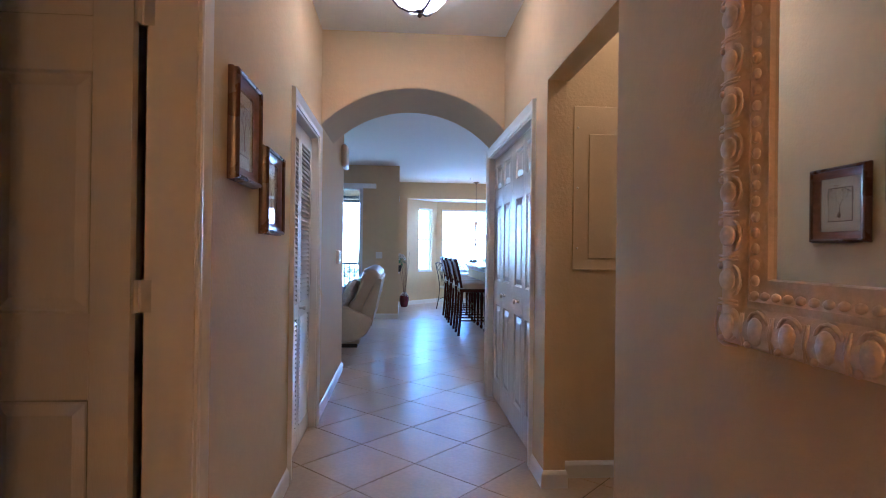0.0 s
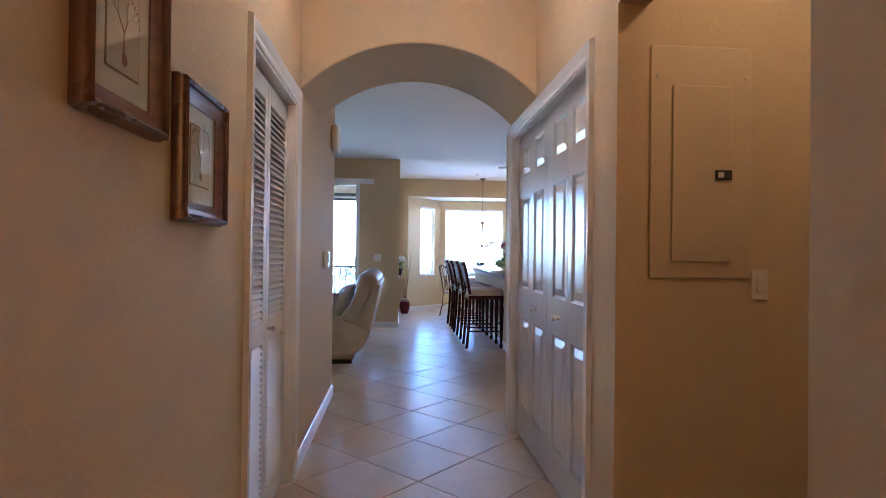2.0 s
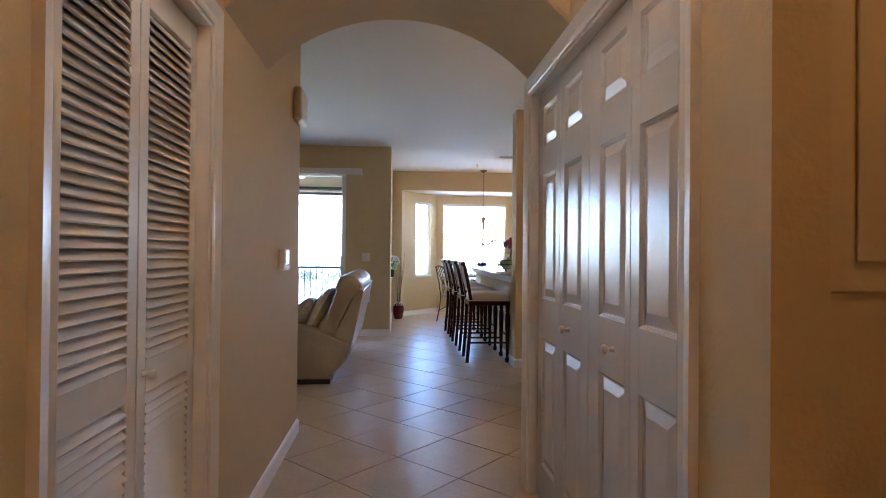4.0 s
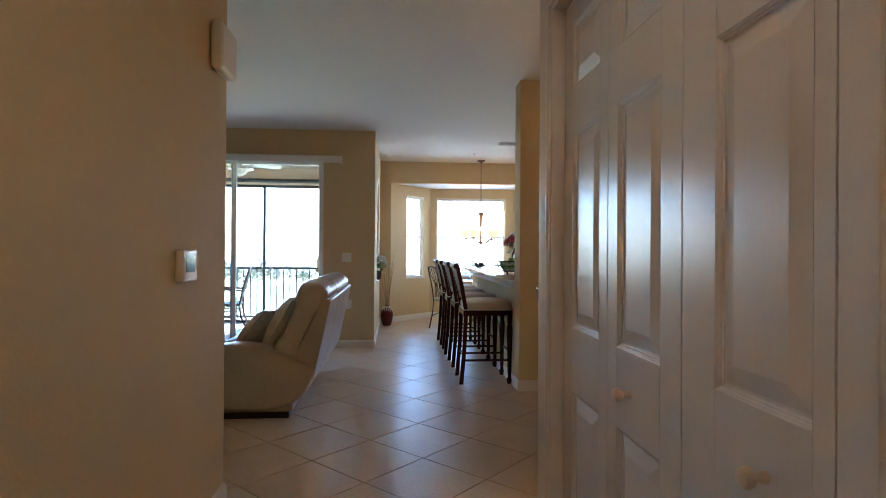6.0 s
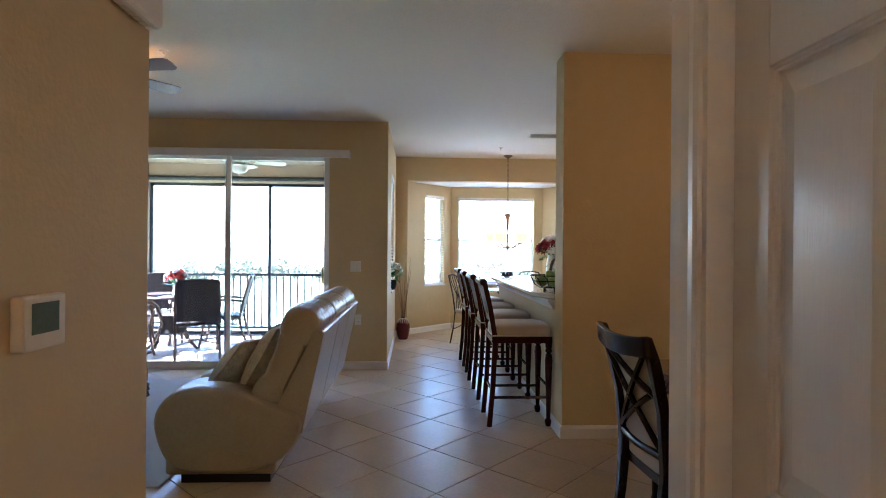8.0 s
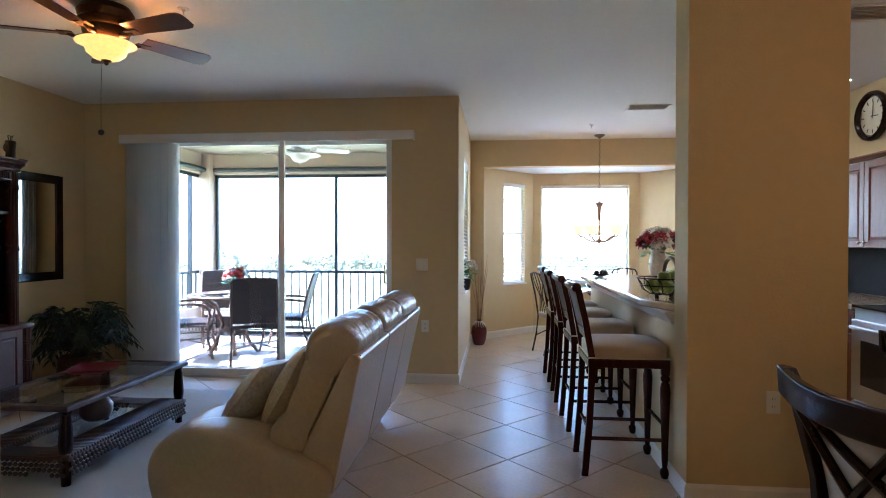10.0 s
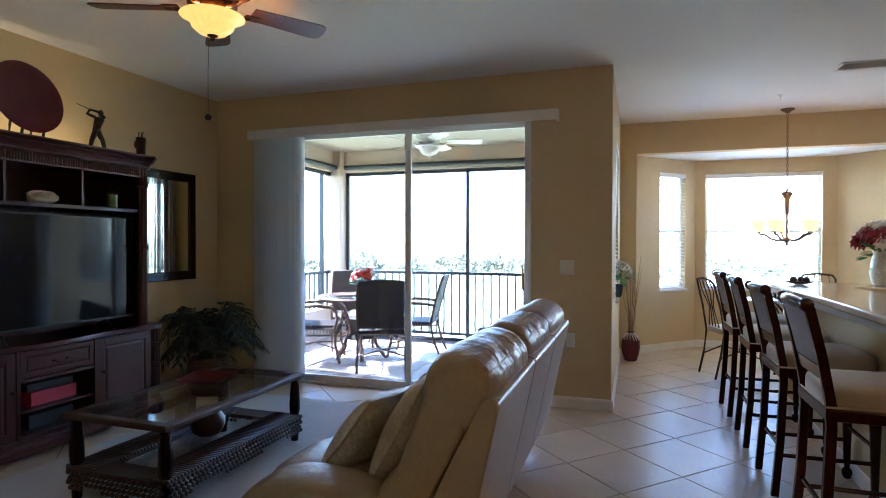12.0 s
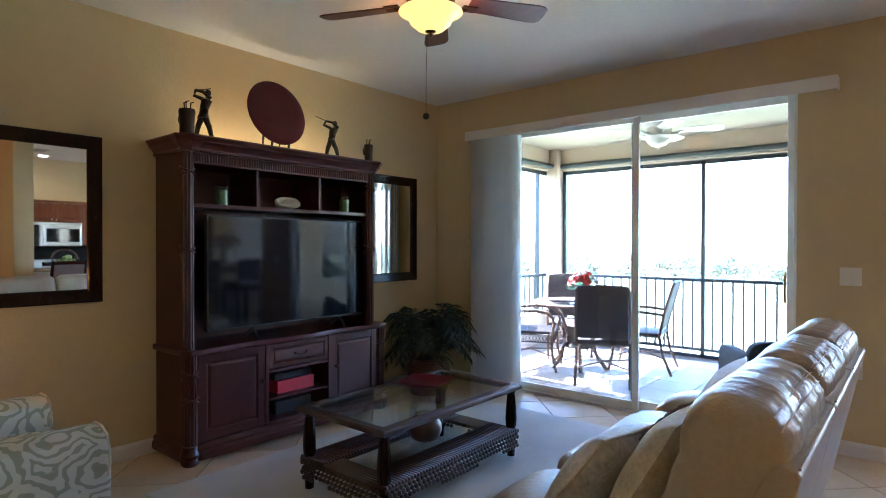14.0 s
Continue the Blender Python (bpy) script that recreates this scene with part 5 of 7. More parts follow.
def leaf_plant(m, label, fronds, reach, height, pot, seed):
    root = thing("potted_plant", label, "plant", m)
    pot(root)
    rgp = random.Random(seed)
    bm = bmesh.new()
    for k in range(fronds):
        a = 2 * math.pi * k * 0.381966 + rgp.uniform(-0.2, 0.2)
        lift = rgp.uniform(0.35, 1.0)
        rr = reach * rgp.uniform(0.7, 1.05)
        base = Vector((0.03 * math.cos(a), 0.03 * math.sin(a), 0.30))
        pts = []
        for i in range(9):
            u = i / 8
            out = rr * (u ** 0.9)
            z = height * lift * math.sin(min(1, u * 1.25) * math.pi / 2) * (1 - 0.55 * u * u) + (1 - lift) * -0.10 * u
            pts.append(base + Vector((out * math.cos(a), out * math.sin(a), z)))
        tube(bm, pts, [0.005 * (1 - 0.7 * i / 8) for i in range(9)], 4)
        for i in range(2, 9):
            p = pts[i]
            d = (pts[i] - pts[i - 1]).normalized()
            for s in (-1, 1):
                for q in (0.0, 0.5):
                    pp = p + d * (-q * 0.035)
                    sd = d.cross(Vector((0, 0, 1))).normalized() * s
                    ln = rgp.uniform(0.09, 0.15) * (1.1 - 0.05 * i)
                    tip = pp + (sd * 0.75 + d * 0.65).normalized() * ln + Vector((0, 0, -ln * rgp.uniform(0.25, 0.7)))
                    mid = (pp + tip) / 2 + Vector((0, 0, 0.012))
                    wv = d.cross(sd).cross(sd).normalized() * 0.010
                    v0, v1, v2, v3 = (bm.verts.new(c) for c in (pp, mid + wv, tip, mid - wv))
                    bm.faces.new((v0, v1, v2)), bm.faces.new((v0, v2, v3))
    part("foliage", bm, LEAFM, root, "drooping dark green palm fronds")
    return root


def basket(root):
    bm = bmesh.new()
    for i in range(15):
        z = 0.012 + i * 0.021
        r = 0.145 + 0.035 * math.sin(math.pi * i / 16)
        tube(bm, [(r * math.cos(a) * (1 + 0.02 * (-1) ** (j + i)), r * math.sin(a) * (1 + 0.02 * (-1) ** (j + i)), z) for j, a in enumerate([2 * math.pi * q / 28 for q in range(28)])], 0.0125, 6, closed=True)
    lathe(bm, [(0.13, 0.0), (0.15, 0.15), (0.14, 0.28)], 20)
    part("basket", bm, BASKET, root, "brown woven wicker basket", smooth=True)


leaf_plant(pose(-3.28, 9.28, 0.0), "dark green palm in a woven basket", 52, 0.44, 0.66, basket, 3)

# ---------------------------------------------------------------- armchair
def paisley_mat():
    m = mat("paisley_upholstery", (0.42, 0.40, 0.30), 0.85, var=0.1, grain=(20, 150), bump=0.3, bump_scale=300)
    nt = m.node_tree
    N, L = nt.nodes.new, nt.links.new
    b = nt.nodes["Principled BSDF"]
    tc, wv, nz, mp, mx, cr = (N(k) for k in ("ShaderNodeTexCoord", "ShaderNodeTexWave", "ShaderNodeTexNoise", "ShaderNodeVectorMath", "ShaderNodeMix", "ShaderNodeValToRGB"))
    vor = N("ShaderNodeTexVoronoi")
    vor.inputs["Scale"].default_value = 5.5
    L(tc.outputs["Object"], vor.inputs[0])
    # rings wound round each cell centre
    mul, fr = N("ShaderNodeMath"), N("ShaderNodeMath")
    mul.operation, mul.inputs[1].default_value = "MULTIPLY", 30.0
    fr.operation = "SINE"
    nz.inputs["Scale"].default_value = 9.0
    L(tc.outputs["Object"], nz.inputs[0])
    ad = N("ShaderNodeMath")
    ad.operation, ad.inputs[1].default_value = "MULTIPLY_ADD", 20.0
    L(nz.outputs[0], ad.inputs[0]), L(mul.outputs[0], ad.inputs[2])
    L(vor.outputs["Distance"], mul.inputs[0]), L(ad.outputs[0], fr.inputs[0])
    mr = N("ShaderNodeMapRange")
    mr.inputs["From Min"].default_value, mr.inputs["From Max"].default_value = 0.1, 0.45
    L(fr.outputs[0], mr.inputs[0])
    mx.data_type = "RGBA"
    mx.inputs[6].default_value, mx.inputs[7].default_value = (0.50, 0.49, 0.41, 1), (0.27, 0.29, 0.21, 1)
    L(mr.outputs[0], mx.inputs[0]), L(mx.outputs[2], b.inputs["Base Color"])
    return m


PAISLEY = paisley_mat()
ac = thing("armchair", "cream and green paisley upholstered armchair", "armchair", pose(-2.88, 5.925, 0))
for x in (-0.36, 0.36):
    bm = bmesh.new()
    prof = [(x - 0.105, 0.06), (x + 0.105, 0.06), (x + 0.110, 0.40), (x + 0.125, 0.50), (x + 0.100, 0.565), (x + 0.04, 0.592), (x - 0.04, 0.592), (x - 0.100, 0.565), (x - 0.125, 0.50), (x - 0.110, 0.40)]
    rr = []
    for dy, s in ((-0.38, 0.95), (-0.36, 1.0), (0.30, 1.0), (0.36, 0.985), (0.385, 0.95), (0.395, 0.88)):
        rr.append([bm.verts.new((x + (px - x) * s, dy, 0.06 + (pz - 0.06) * (0.5 + 0.5 * s))) for px, pz in prof])
    skin(bm, rr)
    arm = part("arm", bm, PAISLEY, ac, smooth=True)
    sd = arm.modifiers.new("round", "SUBSURF")
    sd.levels = sd.render_levels = 1
    bm = bmesh.new()
    tube(bm, [(px, 0.378, pz * 0.985) for px, pz in prof[2:]], 0.006, 6)
    part("piping", bm, PILLOWM, ac)
bm = bmesh.new()
cushion(bm, -0.255, 0.255, -0.30, 0.43, 0.28, 0.46, p=5)
part("seat_cushion", bm, PAISLEY, ac, smooth=True)
bm = bmesh.new()
cushion(bm, -0.40, 0.40, -0.46, -0.24, 0.10, 0.88, p=5)
part("backrest", bm, PAISLEY, ac, smooth=True)
part("base", bx(-0.44, 0.44, -0.38, 0.37, 0.06, 0.28), PAISLEY, ac, bevel=0.01)
for x in (-0.38, 0.38):
    for y in (-0.33, 0.32):
        bm = bmesh.new()
        lathe(bm, [(0.018, 0), (0.025, 0.06)], 10, (x, y, 0))
        part("foot", bm, ESPRESSO, ac)

# ---------------------------------------------------------------- pillar, half wall and breakfast bar
PX0, PX1, PY = 1.505, 2.296, 7.487
structure("wall_pillar", bx(PX0, PX1, PY, PY + 0.22, 0, CEILZ + 0.05), PAINT, "tan painted pillar between dining and kitchen", "pillar", bevel=0.004)
structure("wall_bar", bx(PX0 + 0.004, PX0 + 0.12, PY + 0.22, 10.62, 0, 0.962), PAINT, "tan half wall under the breakfast bar", "wall")
structure("wall_bar_return", bx(PX0 + 0.12, 2.75, 10.50, 10.62, 0, 0.962), PAINT, "tan half wall end of the kitchen", "wall")
baseboard([(PX1, PY), (PX0, PY), (PX0, 10.62)])
GRANITE = mat("polished_beige_stone", (0.56, 0.44, 0.30), 0.14, var=0.18, grain=(14, 160), coat=0.3)
bar = thing("bar_counter", "polished beige stone breakfast bar on a half wall", "counter", pose(0, 0, 0))
bm = bmesh.new()
out = [(PX0 - 0.001, 7.72), (1.56, 7.712), (1.90, 7.712), (1.90, 10.20), (2.85, 10.20), (2.85, 10.70), (1.50, 10.70), (1.40, 10.60), (1.385, 8.02)]
skin(bm, [[bm.verts.new((x, y, z)) for x, y in out] for z in (0.964, 1.008)])
part("slab", bm, GRANITE, bar, bevel=0.012, seg=3)
bm = bmesh.new()
sweep(bm, [(0, 0), (0.05, 0), (0.05, -0.012), (0.02, -0.05), (0.012, -0.07), (0, -0.07)], [(PX0, 10.60, 0.964), (PX0, 7.71, 0.964)][::-1])
part("support_moulding", bm, TRIM, bar)


def bar_stool(label):
    root = thing("bar_stool", label, "bar stool", pose(0, 0, 0), "bar stools at the counter")
    d, w = 0.43, 0.38   # x from the back legs to the front legs, y across
    for y in (-w / 2, w / 2):
        bm = bmesh.new()
        path = [(-0.02, y, 0), (0.005, y, 0.30), (0.018, y, 0.60), (0.015, y, 0.70), (-0.020, y, 0.90), (-0.062, y * 0.97, 1.085)]
        rr = []
        for x, yy, z in path:
            rr.append([bm.verts.new((x + a, yy + b, z)) for a, b in ((-0.019, -0.015), (0.019, -0.015), (0.019, 0.015), (-0.019, 0.015))])
        skin(bm, rr)
        part("back_leg", bm, STOOLWOOD, root, bevel=0.004)
        bm = bmesh.new()
        lathe(bm, [(0.012, 0), (0.020, 0.006), (0.028, 0.035), (0.026, 0.05), (0.014, 0.062), (0.018, 0.10), (0.020, 0.20), (0.026, 0.40), (0.030, 0.50), (0.024, 0.545), (0.015, 0.555), (0.026, 0.565), (0.026, 0.58), (0.020, 0.59), (0.026, 0.60), (0.026, 0.655)], 14, (d, y, 0))
        part("front_leg", bm, STOOLWOOD, root, smooth=True)
        bm = bmesh.new()
        tube(bm, [(0.005, y, 0.22), (d, y, 0.22)], 0.011, 8)
        part("stretcher", bm, STOOLWOOD, root, smooth=True)
    for x, z in ((0.008, 0.26), (d, 0.30)):
        bm = bmesh.new()
        tube(bm, [(x, -w / 2, z), (x, w / 2, z)], 0.011, 8)
        part("stretcher", bm, STOOLWOOD, root, smooth=True)
    part("seat_frame", bx(-0.005, d + 0.025, -w / 2 - 0.018, w / 2 + 0.018, 0.632, 0.682), STOOLWOOD, root, bevel=0.006)
    bm = bmesh.new()
    cushion(bm, 0.0, d + 0.03, -w / 2 - 0.015, w / 2 + 0.015, 0.66, 0.775, p=5, puff=0.12)
    cu = part("seat_cushion", bm, SEATM, root, "beige upholstered seat", smooth=True)
    bm = bmesh.new()
    tube(bm, [(0.0, -w / 2 - 0.014, 0.688), (d + 0.026, -w / 2 - 0.014, 0.688), (d + 0.026, w / 2 + 0.014, 0.688), (0.0, w / 2 + 0.014, 0.688)], 0.005, 6, closed=True)
    part("piping", bm, SEATM, cu)
    # scrolled post tops, a rolled rail between them and a woven panel down to the cross rail
    for y in (-w / 2, w / 2):
        bm = bmesh.new()
        lathe(bm, [(0.012, -0.020), (0.025, -0.016), (0.029, -0.006), (0.029, 0.006), (0.025, 0.016), (0.012, 0.020)], 16, (-0.072, y * 0.97, 1.092), (0, 1, 0))
        part("scroll", bm, STOOLWOOD, root, "carved scroll on the post", smooth=True)
    bm = bmesh.new()
    tube(bm, [(-0.070, -w / 2 + 0.012, 1.088), (-0.082, -w / 4, 1.094), (-0.088, 0, 1.096), (-0.082, w / 4, 1.094), (-0.070, w / 2 - 0.012, 1.088)], [0.021, 0.023, 0.024, 0.023, 0.021], 14)
    part("top_rail", bm, STOOLWOOD, root, "curved rolled top rail", smooth=True)
    bm = bmesh.new()
    m = Matrix.Translation((-0.003, 0, 0.815)) @ Matrix.Rotation(radians(-12), 4, "Y")
    box(bm, -0.012, 0.012, -w / 2 + 0.012, w / 2 - 0.012, -0.030, 0.030, m)
    part("cross_rail", bm, STOOLWOOD, root, bevel=0.003)
    bm = bmesh.new()
    cols, rows_ = 8, 8
    line = [(-0.010, 0.835), (-0.020, 0.875), (-0.028, 0.91), (-0.038, 0.95), (-0.048, 0.985), (-0.057, 1.02), (-0.066, 1.05), (-0.072, 1.075), (-0.076, 1.085)]
    sheets = []
    for off in (-0.005, 0.005):
        sheets.append([[bm.verts.new((x + off - 0.016 * (1 - (2 * i / cols - 1) ** 2) * j / rows_, (i / cols - 0.5) * (w - 0.030), z)) for i in range(cols + 1)] for j, (x, z) in enumerate(line)])
    for q, sheet in enumerate(sheets):
        for j in range(rows_):
            for i in range(cols):
                f = (sheet[j][i], sheet[j][i + 1], sheet[j + 1][i + 1], sheet[j + 1][i])
                bm.faces.new(f if q else f[::-1])
    part("back_panel", bm, CANEM, root, "woven brown back panel", smooth=True)
    return root


CANEM = mat("woven_mauve_brown_panel", (0.155, 0.105, 0.085), 0.7, var=0.30, grain=(30, 220), bump=0.5, bump_scale=380)
SEATM = mat("beige_microfibre", (0.44, 0.36, 0.27), 0.85, var=0.08, grain=(6, 120), bump=0.25, bump_scale=250, sheen=0.2)
st = bar_stool("dark mahogany bar stool with beige seat and woven back")
st.matrix_basis = pose(1.045, 7.955, 0)
for x, y, a in ((1.042, 8.73, 1), (1.035, 9.475, -1), (1.030, 10.18, 1.5)):
    copy_thing(st, pose(x, y, 0, 0, 0, a))

# fruit bowl and flowers on the bar
WIRE = mat("black_wrought_wire", (0.015, 0.014, 0.013), 0.4, metal=0.6, var=0.2)
APPLE = mat("green_apple_skin", (0.22, 0.30, 0.07), 0.35, var=0.25, grain=(9, 60), rand=0.4)
fb = thing("fruit_basket", "black wire fruit basket with an arched woven handle", "basket", pose(1.555, 8.08, 1.009))
for k in range(12):
    a = 2 * math.pi * k / 12
    bm = bmesh.new()
    tube(bm, [(r * math.cos(a + t), r * math.sin(a + t), z) for r, z, t in ((0.04, 0.022, 0), (0.09, 0.028, 0.1), (0.13, 0.055, 0.2), (0.15, 0.10, 0.15), (0.165, 0.125, 0.0))], 0.0035, 6)
    part("wire", bm, WIRE, fb)
for r, z in ((0.165, 0.125), (0.145, 0.08), (0.06, 0.024)):
    bm = bmesh.new()
    tube(bm, [(r * math.cos(2 * math.pi * i / 28), r * math.sin(2 * math.pi * i / 28), z) for i in range(28)], 0.004, 6, closed=True)
    part("hoop", bm, WIRE, fb)
for k in range(4):
    a = 2 * math.pi * k / 4 + 0.6
    bm = bmesh.new()
    lathe(bm, [(0.009, 0), (0.011, 0.008), (0.006, 0.018), (0.008, 0.024)], 10, (0.06 * math.cos(a), 0.06 * math.sin(a), 0))
    part("foot", bm, WIRE, fb)
bm = bmesh.new()
tube(bm, [(0.04, 0.155 * math.cos(math.pi * i / 14), 0.12 + 0.13 * math.sin(math.pi * i / 14)) for i in range(15)], 0.012, 10)
part("handle", bm, BASKET, fb, "woven brown handle", smooth=True)
apple_me = shared("apple", lambda bm: lathe(bm, [(0.006, -0.030), (0.020, -0.036), (0.034, -0.020), (0.040, 0.002), (0.036, 0.024), (0.022, 0.036), (0.010, 0.034), (0.003, 0.027)], 18), APPLE)
for k, (x, y, z) in enumerate(((0.05, 0.03, 0.070), (-0.05, 0.035, 0.070), (0.0, -0.055, 0.070), (0.085, -0.045, 0.085), (-0.085, -0.04, 0.085), (0.0, 0.085, 0.085), (0.0, 0.0, 0.125), (0.07, 0.06, 0.135))):
    ob = new("apple", apple_me)
    ob.matrix_basis = pose(1.555 + x, 8.08 + y, 1.009 + z, 20 * k % 50 - 20, 15 * k % 40 - 20, 40 * k)
    tagged(ob, "green apple in the wire fruit basket", "apple", "apples in the basket")

VASEM = mat("mottled_silver_vase", (0.74, 0.70, 0.63), 0.35, var=0.25, grain=(30, 90), bump=0.3, bump_scale=60)
STEMM = mat("bouquet_leaf_green", (0.055, 0.19, 0.035), 0.5, var=0.4)
RED = mat("deep_red_petals", (0.24, 0.008, 0.022), 0.6, var=0.35, grain=(20, 80))
WHITEP = mat("white_petals", (0.72, 0.68, 0.60), 0.6, var=0.1)
CORAL = mat("coral_red_petals", (0.60, 0.06, 0.04), 0.6, var=0.2)


def bloom(bm, c, r, d, rgb):
    """A double flower head of pointed petals facing d."""
    d = Vector(d).normalized()
    u = d.orthogonal().normalized()
    v = d.cross(u)
    for ringi, (n, tilt, ln) in enumerate(((9, 0.15, 1.0), (8, 0.5, 0.85), (6, 0.95, 0.62), (4, 1.25, 0.40))):
        for k in range(n):
            a = 2 * math.pi * (k + 0.5 * ringi) / n + rgb.uniform(-0.1, 0.1)
            o = (u * math.cos(a) + v * math.sin(a))
            s = o.cross(d)
            tip = c + (o * math.cos(tilt) + d * math.sin(tilt)) * r * ln
            mid = c + (o * math.cos(tilt) + d * (math.sin(tilt) + 0.12)) * r * ln * 0.6
            w = s * r * 0.22
            vs = [bm.verts.new(p) for p in (c, mid + w, tip, mid - w)]
            bm.faces.new((vs[0], vs[1], vs[2])), bm.faces.new((vs[0], vs[2], vs[3]))


def bouquet(root, z0, spread, n, mats, seed, size, white=0.0):
    rgb = random.Random(seed)
    lv_bm = bmesh.new()
    for k in range(n):
        a = k * 2.399963
        q = math.sqrt((k + 0.5) / n)
        d = Vector((q * math.cos(a) * 1.15, q * math.sin(a) * 1.15, 1.05 - 0.75 * q * q))
        c = Vector((0, 0, z0)) + d.normalized() * spread * rgb.uniform(0.88, 1.05)
        mt = mats[rgb.randrange(len(mats))]
        if k < n * white:
            mt = WHITEP
        hb = bmesh.new()
        bloom(hb, c, size * rgb.uniform(0.85, 1.15), d, rgb)
        part("bloom", hb, mt, root, mt.name.replace("_", " "))
        tube(lv_bm, [(0, 0, z0 - 0.05), tuple(c)], 0.003, 4)
        for _ in range(3):
            p = Vector((0, 0, z0)) + Vector((rgb.uniform(-1, 1), rgb.uniform(-1, 1), rgb.uniform(-0.35, 0.3))).normalized() * spread * rgb.uniform(0.5, 0.85)
            e = (p - Vector((0, 0, z0))).normalized()
            s = e.cross(Vector((0, 0, 1))).normalized() * 0.026
            vs = [lv_bm.verts.new(x) for x in (p, p + e * 0.035 + s, p + e * 0.085, p + e * 0.035 - s)]
            lv_bm.faces.new((vs[0], vs[1], vs[2])), lv_bm.faces.new((vs[0], vs[2], vs[3]))
    part("foliage", lv_bm, STEMM, root, "dark green leaves and stems")


fv = thing("flower_vase", "silver vase of red and white silk flowers", "vase", pose(2.15, 10.42, 1.009))
bm = bmesh.new()
lathe(bm, [(0.055, 0), (0.075, 0.02), (0.088, 0.09), (0.085, 0.16), (0.070, 0.23), (0.068, 0.26), (0.075, 0.275), (0.066, 0.275), (0.060, 0.24)], 28)
part("vase", bm, VASEM, fv, smooth=True)
bouquet(fv, 0.28, 0.19, 30, (RED, RED, RED, RED, WHITEP), 4, 0.088, 0.34)
ob = thing("ornament_balls", "dark decorative balls in a dish on the bar", "ornament", pose(1.57, 10.38, 1.009) @ Matrix.Scale(0.68, 4))
bm = bmesh.new()
lathe(bm, [(0.05, 0), (0.13, 0.02), (0.15, 0.04), (0.145, 0.042), (0.05, 0.012)], 24)
part("dish", bm, DARKBZ, ob, smooth=True)
for x, y in ((-0.06, 0), (0.03, 0.05), (0.06, -0.04)):
    bm = bmesh.new()
    ball(bm, (x, y, 0.055), 0.04, seg=14)
    part("decor_ball", bm, DARKBZ, ob, smooth=True)


# ---------------------------------------------------------------- kitchen
CABW = mat("warm_cherry_cabinet", (0.165, 0.055, 0.024), 0.38, var=0.3, grain=(5, 40), stretch=(6, 6, 1), spec=0.2)
INOX = mat("brushed_stainless", (0.62, 0.63, 0.65), 0.33, metal=1.0, var=0.06, grain=(4, 60), stretch=(1, 1, 12))
BLACKGL = mat("black_oven_glass", (0.010, 0.010, 0.012), 0.06, var=0.1)
SPLASH = mat("dark_slate_backsplash", (0.024, 0.024, 0.025), 0.6, var=0.3, grain=(6, 50), spec=0.05)
NICKEL = mat("brushed_nickel", (0.60, 0.56, 0.50), 0.3, metal=1.0, var=0.05)
KX = 3.75
FACE = Matrix(((0, 1, 0, 0), (-1, 0, 0, 0), (0, 0, 1, 0), (0, 0, 0, 1)))   # local x -> -y, front towards -x


def cab_door(parent, xf, ya, yb, za, zb, knob_at, material=None):
    """A raised-panel door on a face towards -x; from yb (left seen from the room) to ya."""
    bm = bmesh.new()
    w, h = yb - ya - 0.006, zb - za - 0.006
    panel_leaf(bm, w, h, 0.02, ((0.055, w - 0.055),), ((0.055, h - 0.055),), 0.008, 0.024)
    d = part("door", bm, material or CABW, parent, bevel=0.002, m=Matrix.Translation((xf, yb - 0.003, za + 0.003)) @ FACE)
    bm = bmesh.new()
    lathe(bm, [(0.005, 0), (0.005, 0.010), (0.012, 0.018), (0.013, 0.024), (0.008, 0.028)], 12, (w - 0.03 if knob_at[0] else 0.03, 0, h - 0.04 if knob_at[1] else 0.04), (0, -1, 0))
    part("door_knob", bm, NICKEL, d, smooth=True)


def wall_cabinet(y0, y1, z0, z1, doors):
    root = thing("wall_cabinet", "cherry wood wall cabinet with raised-panel doors", "cabinet", None, "kitchen wall cabinets")
    part("body", bx(KX - 0.33, KX - 0.002, y0 + 0.001, y1 - 0.001, z0, z1), CABW, root, bevel=0.002)
    n = doors
    for k in range(n):
        a, b = y0 + (y1 - y0) * k / n, y0 + (y1 - y0) * (k + 1) / n
        cab_door(root, KX - 0.352, a, b, z0, z1, (k % 2 == 1, False))
    bm = bmesh.new()
    sweep(bm, [(0, 0), (0.010, 0), (0.018, 0.014), (0.034, 0.030), (0.034, 0.040), (0, 0.040)], [(KX - 0.352, y1, z1), (KX - 0.352, y0, z1)][::-1])
    part("crown", bm, CABW, root)


wall_cabinet(8.86, 9.56, 1.315, 2.00, 2)
wall_cabinet(9.56, 10.30, 1.315, 2.00, 2)
wall_cabinet(8.08, 8.86, 1.685, 2.00, 2)
wall_cabinet(7.40, 8.08, 1.315, 2.00, 2)


